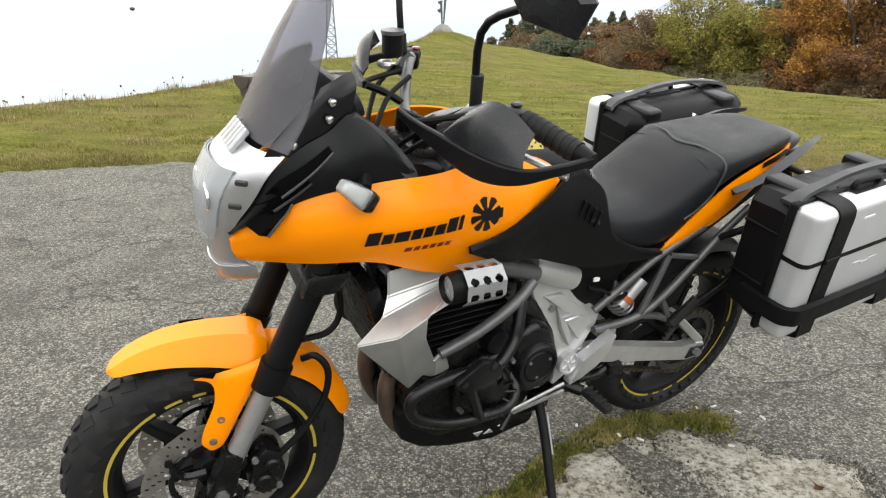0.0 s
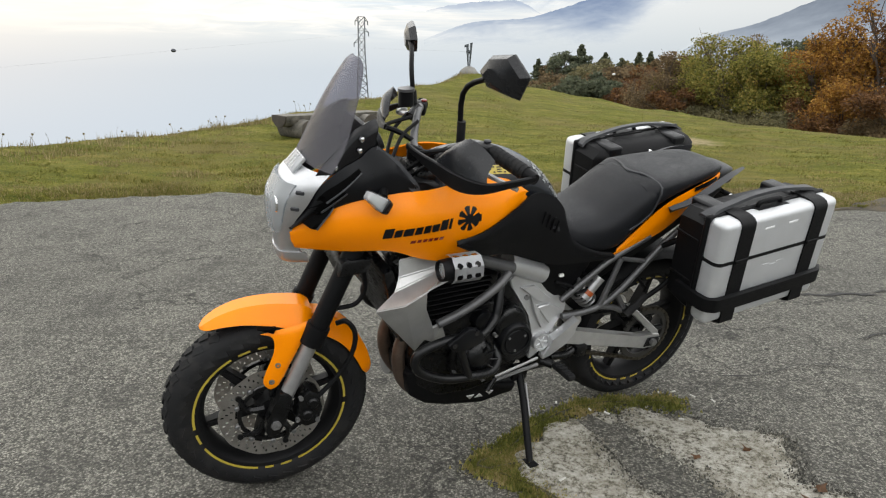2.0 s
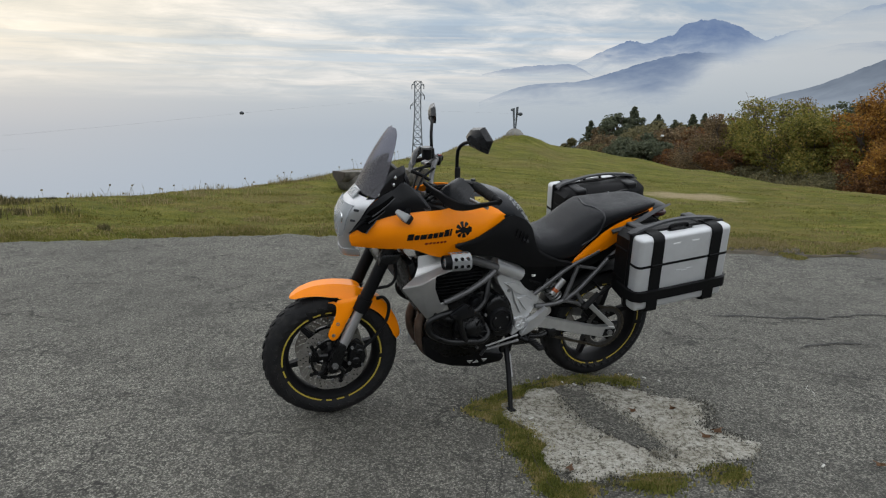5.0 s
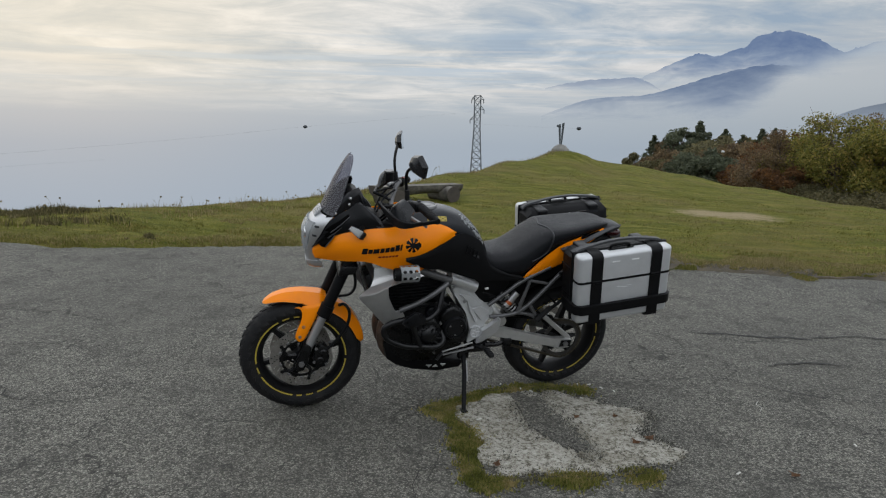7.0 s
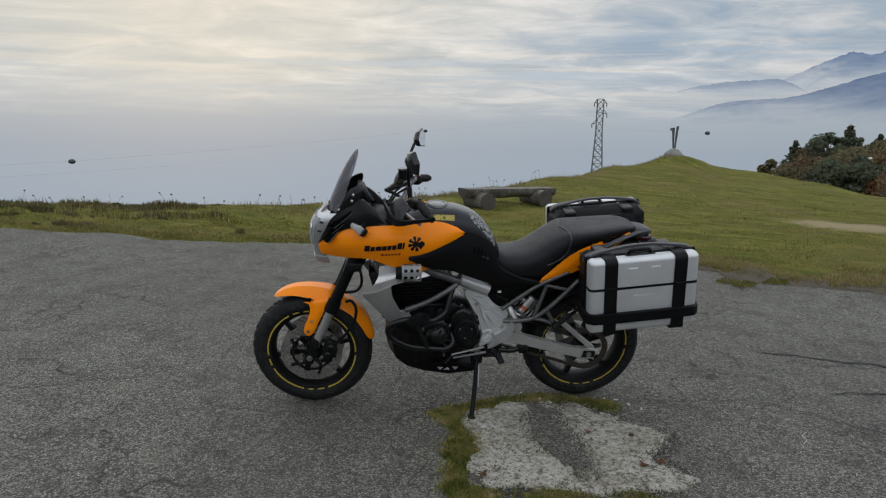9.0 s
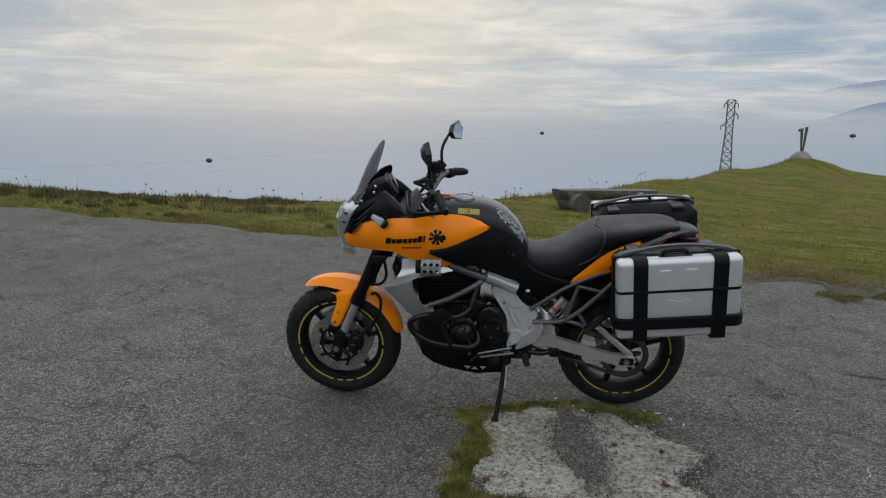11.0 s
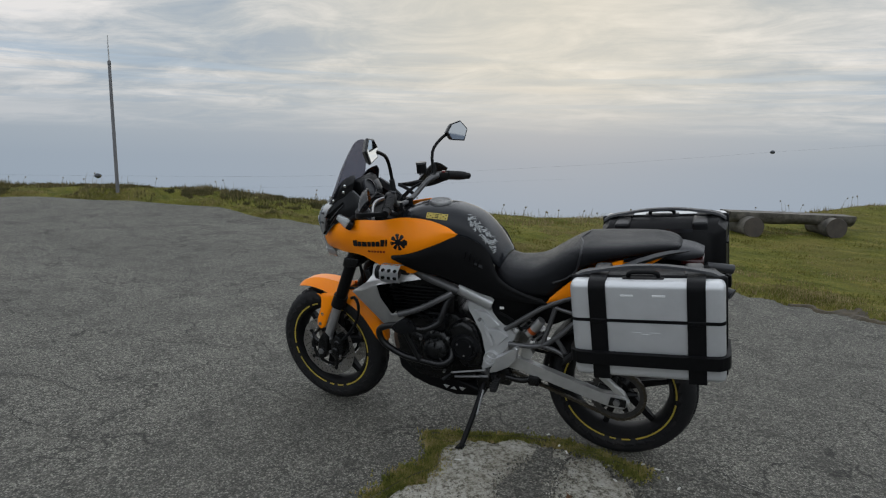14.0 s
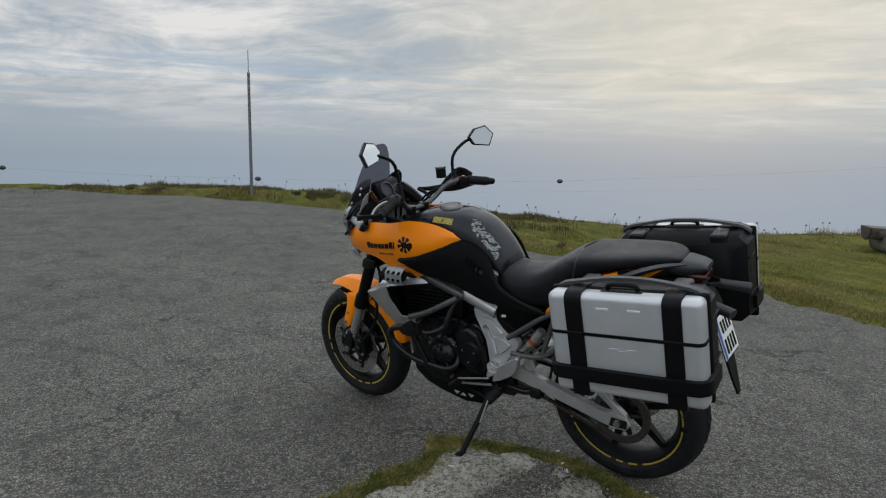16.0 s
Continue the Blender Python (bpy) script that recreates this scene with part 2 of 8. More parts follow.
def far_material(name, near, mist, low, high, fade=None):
    """Far hills in thick air: haze painted into their glowing colour fades them out towards the foot."""
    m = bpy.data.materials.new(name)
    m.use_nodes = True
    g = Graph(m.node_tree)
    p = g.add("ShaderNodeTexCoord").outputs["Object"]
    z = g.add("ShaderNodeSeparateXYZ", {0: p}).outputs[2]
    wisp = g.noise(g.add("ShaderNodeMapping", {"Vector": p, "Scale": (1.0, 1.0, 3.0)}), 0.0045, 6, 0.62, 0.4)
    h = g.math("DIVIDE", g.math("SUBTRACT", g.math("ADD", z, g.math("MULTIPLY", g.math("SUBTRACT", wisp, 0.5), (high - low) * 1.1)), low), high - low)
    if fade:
        # painted fog fades the range out towards one side
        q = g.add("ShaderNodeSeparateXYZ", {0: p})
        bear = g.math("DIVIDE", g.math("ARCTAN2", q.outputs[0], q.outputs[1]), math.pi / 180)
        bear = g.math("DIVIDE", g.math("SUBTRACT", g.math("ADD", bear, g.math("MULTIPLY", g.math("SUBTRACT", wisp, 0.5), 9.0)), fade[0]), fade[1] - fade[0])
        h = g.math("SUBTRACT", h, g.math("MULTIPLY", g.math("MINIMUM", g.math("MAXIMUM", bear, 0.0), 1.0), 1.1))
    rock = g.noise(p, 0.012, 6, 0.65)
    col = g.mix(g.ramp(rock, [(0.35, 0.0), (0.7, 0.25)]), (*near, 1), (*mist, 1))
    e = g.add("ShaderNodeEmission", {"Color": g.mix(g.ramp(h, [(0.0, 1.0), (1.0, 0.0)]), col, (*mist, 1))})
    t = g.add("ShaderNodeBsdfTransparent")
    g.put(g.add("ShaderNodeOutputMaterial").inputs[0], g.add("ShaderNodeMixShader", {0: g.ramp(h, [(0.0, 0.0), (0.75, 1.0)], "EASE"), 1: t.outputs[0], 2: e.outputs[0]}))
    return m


ORANGE = material("orange_paint", (0.83, 0.232, 0.0007), 0.33, 0.0, 0.05, 6, coat=0.16, spec=0.15)
SILVER = material("silver_paint", (0.47, 0.475, 0.485), 0.38, 0.85, 0.10, 20, coat=0.05)
SHROUD = material("satin_grey_silver", (0.46, 0.46, 0.455), 0.34, 0.7, 0.12, 16, coat=0.05)
CASE_ALU = material("brushed_aluminium_shell", (0.49, 0.50, 0.51), 0.36, 0.45, 0.06, 12, coat=0.12, dirt=0.10)
COVER = material("bright_silver_paint", (0.50, 0.505, 0.51), 0.36, 0.7, 0.08, 20, coat=0.1)
DECAL = material("silver_print", (0.24, 0.25, 0.25), 0.4, 0.3, 0.5, 60)
RIM = material("black_rim", (0.006, 0.006, 0.0065), 0.55, 0.0, 0.2, 30, spec=0.18)
CHAIN = material("oily_gold_chain", (0.052, 0.045, 0.032), 0.4, 0.5, 0.4, 60)
SPROCKET = material("dark_sprocket_steel", (0.045, 0.043, 0.040), 0.45, 0.4, 0.3, 40)
ALU = material("cast_aluminium", (0.42, 0.42, 0.41), 0.42, 0.6, 0.12, 30, dirt=0.1)
STEEL = material("steel_tube", (0.22, 0.22, 0.22), 0.38, 0.7, 0.15, 30)
COWL = material("satin_black_plastic", (0.0045, 0.0048, 0.0058), 0.34, 0.0, 0.2, 30, bump=0.1, fine=900, spec=0.22)
PLASTIC = material("black_plastic", (0.0040, 0.0041, 0.0046), 0.46, 0.0, 0.2, 40, bump=0.12, fine=900, spec=0.12)
GREY_PLASTIC = material("dark_grey_plastic", (0.020, 0.021, 0.024), 0.45, 0.0, 0.15, 30, bump=0.15, fine=900, spec=0.4)
# paler copy of the cowl's plastic, painted as its lit facets
CEDGE = material("lit_facet_plastic", (0.040, 0.041, 0.045), 0.34, 0.0, 0.15, 30, bump=0.1, fine=900, spec=0.4)
GLOSS = material("gloss_black", (0.005, 0.005, 0.006), 0.14, 0.0, 0.1, 30, spec=0.35)
ENGINE = material("black_engine_paint", (0.0030, 0.0032, 0.0036), 0.28, 0.0, 0.3, 35, bump=0.1, dirt=0.008, spec=0.30)
RUBBER = material("tyre_rubber", (0.0095, 0.0096, 0.0102), 0.66, 0.0, 0.35, 22, bump=0.3, fine=500, dirt=0.09, spec=0.18)
TANK = material("charcoal_metallic_paint", (0.0085, 0.0098, 0.0125), 0.22, 0.1, 0.15, 10, coat=0.08, spec=0.24)
VINYL = material("black_vinyl", (0.0066, 0.0071, 0.0088), 0.44, 0.0, 0.3, 14, bump=0.4, fine=700, spec=0.18)
DISC = material("brake_steel", (0.34, 0.325, 0.30), 0.36, 0.5, 0.2, 30, dirt=0.15)
FORK = material("fork_slider", (0.36, 0.36, 0.36), 0.35, 0.7, 0.08, 30)
RUST = material("heat_browned_steel", (0.12, 0.085, 0.065), 0.5, 0.6, 0.35, 18, dirt=0.3)
YELLOW = material("yellow_tape", (0.37, 0.285, 0.035), 0.4, 0.0, 0.12, 40, dirt=0.15)
SMOKE = glassy("smoked_screen", (0.54, 0.53, 0.57), 0.10, 0.74, 0.30)
CLEAR = glassy("clear_lens", (0.9, 0.92, 0.93), 0.04, 0.55)
BOWL = material("bright_lamp_bowl", (0.27, 0.30, 0.325), 0.25, 0.3, 0.05, 30)
PIPE = material("gloss_black_pipe", (0.0050, 0.0052, 0.0058), 0.30, 0.0, 0.2, 30, spec=0.30)
# lightless black that stands for the shade inside slots
VOID = material("opening_shade", (0.003, 0.003, 0.003), 0.9, 0.0, 0.2, 30, spec=0.02)
SHIELD = material("glossy_dark_shield", (0.010, 0.0105, 0.012), 0.26, 0.0, 0.15, 30, spec=0.32)
TUBE = material("dark_grey_tube", (0.088, 0.088, 0.090), 0.34, 0.4, 0.2, 30)
# painted highlight, brighter than the case shell it lies on
GROOVE = material("groove_highlight", (0.72, 0.73, 0.73), 0.4, 0.2, 0.04, 30)
CHROME = material("chrome", (0.75, 0.75, 0.75), 0.08, 1.0, 0.03, 30)
MIRROR = material("mirror_glass", (0.82, 0.84, 0.86), 0.02, 1.0, 0.01, 30)
WHITE = material("white_plate", (0.72, 0.72, 0.70), 0.4, 0.0, 0.05, 30)
RED_DARK = material("dark_red_lens", (0.028, 0.004, 0.004), 0.2, 0.0, 0.1, 30, spec=0.4)
RED = material("red_lens", (0.16, 0.012, 0.010), 0.15, 0.0, 0.1, 30, coat=0.5)
AMBER = material("amber_plastic", (0.30, 0.06, 0.008), 0.3, 0.0, 0.1, 30)
BLUE = material("blue_band", (0.03, 0.08, 0.35), 0.4)
WOOD = material("weathered_wood", (0.100, 0.092, 0.078), 0.85, 0.0, 0.8, 9, bump=1.0, fine=60, dirt=0.35)
WOOD_END = material("dark_end_grain", (0.050, 0.042, 0.034), 0.9, 0.0, 0.4, 12, bump=0.6, fine=80)
STONE = material("grey_stone", (0.17, 0.165, 0.15), 0.9, 0.0, 0.3, 5, bump=0.7, fine=40)
BRONZE = material("dark_bronze", (0.075, 0.085, 0.095), 0.6, 0.4, 0.3, 8)
PYLON = material("grey_galvanised_steel", (0.13, 0.14, 0.15), 0.6, 0.3, 0.2, 2)
POLE = material("grey_painted_pole", (0.13, 0.13, 0.135), 0.6, 0.1, 0.25, 4)
BALL = material("dark_marker_ball", (0.035, 0.04, 0.05), 0.6, 0.0, 0.2, 2)
BALL_PALE = material("white_marker_ball", (0.55, 0.55, 0.55), 0.6, 0.0, 0.1, 2)
CABLE = material("cable", (0.10, 0.11, 0.12), 0.6, 0.2, 0.1, 2)
BARK = material("bark", (0.075, 0.058, 0.045), 0.9, 0.0, 0.35, 9, bump=0.6, fine=60)
TURF, ASPHALT, CONCRETE = ground_material(), asphalt_material(tone=0.70), concrete_material()
TAR = asphalt_material("fresh_asphalt", 0.58)
CRACK = material("dark_crack", (0.016, 0.015, 0.014), 0.95, 0.0, 0.3, 8)
BLADE = leafy("grass_blades", [(0.12, (0.066, 0.074, 0.012)), (0.42, (0.108, 0.108, 0.018)), (0.66, (0.165, 0.146, 0.036)), (0.88, (0.27, 0.212, 0.085))], thin=0.2, patch=0.9, mixed=0.5)
MOSS = leafy("moss", [(0.15, (0.055, 0.068, 0.013)), (0.42, (0.125, 0.132, 0.024)), (0.62, (0.205, 0.182, 0.054)), (0.85, (0.32, 0.25, 0.12))], thin=0.15, patch=8.0, mixed=0.6)
WEED = leafy("dark_weeds", [(0.2, (0.040, 0.042, 0.014)), (0.5, (0.085, 0.076, 0.028)), (0.75, (0.145, 0.118, 0.055)), (0.93, (0.28, 0.23, 0.13))], thin=0.15, patch=1.4, mixed=0.55)
STRAW = leafy("dry_grass", [(0.2, (0.13, 0.11, 0.045)), (0.6, (0.24, 0.195, 0.095)), (0.9, (0.34, 0.28, 0.15))])
LEAF_GREEN = leafy("yellow_green_leaves", [(0.15, (0.075, 0.080, 0.018)), (0.45, (0.16, 0.155, 0.032)), (0.7, (0.25, 0.215, 0.05)), (0.92, (0.33, 0.24, 0.065))], thin=0.45)
LEAF_ORANGE = leafy("orange_autumn_leaves", [(0.15, (0.12, 0.060, 0.022)), (0.45, (0.25, 0.12, 0.028)), (0.7, (0.37, 0.19, 0.035)), (0.92, (0.45, 0.28, 0.06))], thin=0.45)
# brown, olive and conifer tones are lightened to stand for distant haze
LEAF_BROWN = leafy("brown_autumn_leaves", [(0.2, (0.095, 0.070, 0.040)), (0.55, (0.160, 0.112, 0.060)), (0.9, (0.22, 0.158, 0.082))], thin=0.45)
LEAF_RUST = leafy("rust_brown_leaves", [(0.2, (0.060, 0.030, 0.016)), (0.55, (0.125, 0.060, 0.022)), (0.9, (0.20, 0.10, 0.035))])
LEAF_OLIVE = leafy("olive_brown_leaves", [(0.2, (0.085, 0.080, 0.042)), (0.55, (0.140, 0.126, 0.062)), (0.9, (0.20, 0.172, 0.085))], thin=0.45)
LEAF_DARK = leafy("dark_conifer_needles", [(0.2, (0.064, 0.076, 0.048)), (0.6, (0.105, 0.118, 0.072)), (0.9, (0.15, 0.155, 0.095))], thin=0.45)
LITTER = material("pale_paper", (0.48, 0.47, 0.43), 0.8, 0.0, 0.15, 60)
DEAD_LEAF = material("dead_leaf", (0.13, 0.065, 0.03), 0.8, 0.0, 0.3, 60)

# ---- mesh helpers ----


def part(name, bm, mat, parent=None, label="", sharp=35, xf=None):
    """Links a bmesh as one mesh object, under a thing or a part."""
    if xf is not None:
        bm.transform(xf)
    bmesh.ops.recalc_face_normals(bm, faces=bm.faces)
    lim = radians(sharp)
    for e in bm.edges:
        e.smooth = len(e.link_faces) == 2 and e.calc_face_angle(0) < lim
    for f in bm.faces:
        f.smooth = True
    me = bpy.data.meshes.new(name)
    bm.to_mesh(me)
    bm.free()
    me.materials.append(mat)
    ob = new(name, me)
    if parent is not None:
        ob.parent = parent
    return tagged(ob, label)


def shards(name, bm, mat, parent, label="", sharp=35, xf=None):
    """Links every loose piece of a bmesh as a part of its own."""
    left = set(bm.faces)
    while left:
        seed_face = min(left, key=lambda f: f.index)
        todo, piece = [seed_face], {seed_face}
        while todo:
            for e in todo.pop().edges:
                for f in e.link_faces:
                    if f not in piece:
                        piece.add(f)
                        todo.append(f)
        left -= piece
        b = bmesh.new()
        made = {v: b.verts.new(v.co) for v in {v for f in piece for v in f.verts}}
        for f in piece:
            b.faces.new([made[v] for v in f.verts])
        part(name, b, mat, parent, label, sharp, xf)
    bm.free()


def empty(name, m, label, category, group="", kind=""):
    ob = new(name)
    ob.empty_display_size = 0.1
    ob.matrix_world = m
    return tagged(ob, label, category, group, kind)


def spline(pts, k=6):
    """Points along a smooth line through pts."""
    pts = [Vector(p) for p in pts]
    if len(pts) < 3:
        return pts
    ext = [2 * pts[0] - pts[1]] + pts + [2 * pts[-1] - pts[-2]]
    res = []
    for i in range(1, len(ext) - 2):
        a, b, c, d = ext[i - 1:i + 3]
        for j in range(k):
            t = j / k
            res.append(0.5 * (2 * b + (c - a) * t + (2 * a - 5 * b + 4 * c - d) * t * t + (3 * b - a - 3 * c + d) * t ** 3))
    return res + [pts[-1]]


def tube(bm, pts, r, n=10, k=6):
    """A round bar along a smooth line; r is one radius or one for each end."""
    line = spline(pts, k)
    r0, r1 = r if isinstance(r, tuple) else (r, r)
    rings, side = [], None
    for i, p in enumerate(line):
        d = (line[min(i + 1, len(line) - 1)] - line[max(i - 1, 0)]).normalized()
        if side is None:
            side = d.orthogonal().normalized()
        side = (side - d * side.dot(d)).normalized()
        up2 = d.cross(side)
        rad = r0 + (r1 - r0) * i / max(1, len(line) - 1)
        rings.append([bm.verts.new(p + rad * (side * math.cos(a) + up2 * math.sin(a))) for a in (2 * math.pi * j / n for j in range(n))])
    return skin_rings(bm, rings)


def skin_rings(bm, rings, caps=True):
    n = len(rings[0])
    for a, b in zip(rings, rings[1:]):
        for j in range(n):
            bm.faces.new((a[j], a[(j + 1) % n], b[(j + 1) % n], b[j]))
    if caps:
        bm.faces.new(rings[0][::-1])
        bm.faces.new(rings[-1])
    return bm


def box(bm, c, size, bevel=0.0, m=None, seg=2):
    """A block of that size, with rounded edges, at c or posed by m."""
    r = bmesh.ops.create_cube(bm, size=1.0, matrix=(Matrix.Translation(c) @ (m if m is not None else Matrix())) @ Matrix.Diagonal((*size, 1)))
    if bevel:
        edges = list({e for v in r["verts"] for e in v.link_edges})
        bmesh.ops.bevel(bm, geom=edges, offset=bevel, segments=seg, affect="EDGES", profile=0.5)
    return bm


def prism(bm, outline, y0, y1, bevel=0.0, seg=1):
    """A plate with an outline in x and z, from y0 to y1."""
    a = [bm.verts.new((x, y0, z)) for x, z in outline]
    b = [bm.verts.new((x, y1, z)) for x, z in outline]
    n = len(a)
    fs = [bm.faces.new(a), bm.faces.new(b[::-1])]
    fs += [bm.faces.new((a[i], b[i], b[(i + 1) % n], a[(i + 1) % n])) for i in range(n)]
    if bevel:
        bmesh.ops.bevel(bm, geom=list({e for f in fs for e in f.edges}), offset=bevel, segments=seg, affect="EDGES", profile=0.5)
    return bm


def lathe(bm, profile, c=(0, 0, 0), n=48, axis="y", closed=True):
    """A turned body: profile of (radius, along) about the axis through c."""
    rings = []
    for r, h in profile:
        ring = []
        for j in range(n):
            a = 2 * math.pi * j / n
            u, v = r * math.cos(a), r * math.sin(a)
            p = {"y": (u, h, v), "x": (h, u, v), "z": (u, v, h)}[axis]
            ring.append(bm.verts.new(Vector(c) + Vector(p)))
        rings.append(ring)
    if closed:
        rings.append(rings[0])
    return skin_rings(bm, rings, caps=not closed)


def sheet(bm, rows, thick=0.0, k=5, kr=1):
    """A curved sheet through rows of points, given a thickness."""
    rows = [spline(r, kr) if kr > 1 else [Vector(p) for p in r] for r in rows]
    cols = [spline(c, k) for c in zip(*rows)]
    vs = [[bm.verts.new(p) for p in c] for c in cols]
    fs = []
    for a, b in zip(vs, vs[1:]):
        for i in range(len(a) - 1):
            fs.append(bm.faces.new((a[i], a[i + 1], b[i + 1], b[i])))
    if thick:
        bmesh.ops.recalc_face_normals(bm, faces=fs)
        bmesh.ops.solidify(bm, geom=fs, thickness=thick)
    return bm


def hull_rings(bm, stations, n=24, power=2.6, k=4):
    """A rounded body along x. Stations: x, top, half width, foot, half width at the foot."""
    st = spline([Vector((s[0], s[1], s[2])) for s in stations], k)
    st2 = spline([Vector((s[0], s[3], s[4])) for s in stations], k)
    rings = []
    for a, b in zip(st, st2):
        x, zt, w, zb, wb = a.x, a.y, a.z, b.y, b.z
        ring = []
        for j in range(n):
            t = 2 * math.pi * j / n
            c, s = math.cos(t), math.sin(t)
            cy, sz = math.copysign(abs(c) ** (2 / power), c), math.copysign(abs(s) ** (2 / power), s)
            u = (sz + 1) / 2
            ring.append(bm.verts.new((x, cy * (wb + (w - wb) * u), zb + (zt - zb) * u)))
        rings.append(ring)
    return skin_rings(bm, rings)


FLIP = Matrix.Diagonal((1, -1, 1, 1))
BM = bmesh.new

# ---- the ground, the tarmac and the meadow ----
MID = Vector((0.5, 1.0))
# bearing from MID in degrees, tarmac's edge, crest's distance, crest's height
LAND = [(-180, 11.7, 12.7, 0.20), (-167, 14.2, 16.4, 0.0), (-120, 18.0, 26.0, -0.2), (-20, 16.0, 30.0, 0.2),
        (20, 9.5, 20.0, 0.1), (45, 6.6, 15.0, -0.10), (55, 5.75, 13.0, -0.14), (62, 5.15, 13.5, -0.20), (68, 4.95, 15.0, -0.24), (77, 4.78, 20.0, -0.34), (82, 5.0, 21.0, -0.08), (86.5, 4.6, 20.5, 0.18), (92, 4.55, 18.1, 0.58),
        (96.7, 4.6, 15.5, 0.46), (101.8, 4.68, 13.0, 0.28), (108.5, 4.85, 11.0, 0.16), (116, 5.3, 9.5, 0.07), (122, 5.5, 8.7, 0.03), (131, 5.58, 8.3, 0.04), (138, 5.9, 8.2, 0.07), (146, 6.4, 8.4, 0.10),
        (152, 7.15, 8.7, 0.15), (160, 8.0, 9.3, 0.23), (166, 9.45, 10.3, 0.27), (174, 10.5, 11.1, 0.30), (180, 11.7, 12.7, 0.20)]


def ease(t):
    t = max(0.0, min(1.0, t))
    return t * t * (3 - 2 * t)


def lot(r, deg):
    """How far the asphalt rises towards the verge with the pole."""
    deg = deg + 360 if deg < -90 else deg
    return 0.17 * ease((deg - 128) / 30) * ease((215 - deg) / 20) * ease((r - 5.0) / 5.0)


def land(deg):
    for a, b in zip(LAND, LAND[1:]):
        if a[0] <= deg <= b[0]:
            t = (deg - a[0]) / (b[0] - a[0])
            t = t * t * (3 - 2 * t)
            return [p + (q - p) * t for p, q in zip(a[1:], b[1:])]
    return LAND[0][1:]


def edge_of(deg):
    a = radians(deg)
    wob = noise.noise((math.cos(a) * 6, math.sin(a) * 6, 0)) * 0.16 + noise.noise((math.cos(a) * 30, math.sin(a) * 30, 3)) * 0.10 + noise.noise((math.cos(a) * 90, math.sin(a) * 90, 5)) * 0.05
    return land(deg)[0] + wob


def height(x, y):
    """The ground's height."""
    v = Vector((x, y)) - MID
    r, deg = v.length, math.degrees(math.atan2(v.y, v.x))
    _, rc, zc = land(deg)
    re = edge_of(deg)
    if r < re:
        return lot(r, deg) - 0.035
    foot = lot(re, deg)
    turf = 0.035 * ease((r - re) / 0.15) - 0.02
    rise = foot + (zc - foot) * max(0.0, min(1.0, (r - re) / max(0.5, rc - re))) ** 2.2
    over = max(0.0, r - rc)
    steep = 0.245 - 0.125 * ease((deg - 5) / 25) * ease((90 - deg) / 8)
    knee = steep / 0.07
    drop = 0.035 * over * over if over < knee else 0.035 * knee * knee + steep * (over - knee)
    bumps = (0.035 * noise.noise((x * 0.9, y * 0.9, 0)) + 0.026 * noise.noise((x * 2.7, y * 2.7, 4)) + 0.012 * noise.noise((x * 7.0, y * 7.0, 8))) * ease((r - re) / 0.8)
    mound = 0.12 * math.exp(-((x + 0.29) ** 2 + (y - 19.4) ** 2) / 0.9)
    return turf + rise - drop + bumps + mound


def build_ground():
    bm = BM()
    radii = [0.0, 2.0, 3.5] + [4.2 + 0.12 * i for i in range(150)] + [22.5 * 1.13 ** i for i in range(40)]
    n = 420
    rings = []
    for r in radii:
        if r == 0.0:
            continue
        rings.append([bm.verts.new((MID.x + r * math.cos(a), MID.y + r * math.sin(a), height(MID.x + r * math.cos(a), MID.y + r * math.sin(a)))) for a in (2 * math.pi * j / n - math.pi for j in range(n))])
    skin_rings(bm, rings, caps=False)
    bm.faces.new(rings[0])
    return tagged(part("ground", bm, TURF, sharp=180), "short dry green meadow grass on a hilltop, with a bare patch", "ground", kind="structure")


build_ground()


def build_tarmac():
    bm = BM()
    n, rings = 720, []
    for f in (0.02, 0.3, 0.5, 0.6, 0.7, 0.8, 0.9, 0.96, 1.0):
        rings.append([])
        for j in range(n):
            deg = 360 * j / n - 180
            r = (edge_of(deg) + 0.06) * f
            a = radians(deg)
            rings[-1].append(bm.verts.new((MID.x + r * math.cos(a), MID.y + r * math.sin(a), 0.006 * noise.noise((r * math.cos(a), r * math.sin(a), 7)) * (f < 1) - (0.03 if f == 1.0 else 0) + lot(r, deg))))
    skin_rings(bm, rings, caps=False)
    bm.faces.new(rings[0])
    return tagged(part("pavement", bm, ASPHALT, sharp=180), "weathered grey asphalt with coarse pale stones and fine cracks", "asphalt", kind="structure")


build_tarmac()


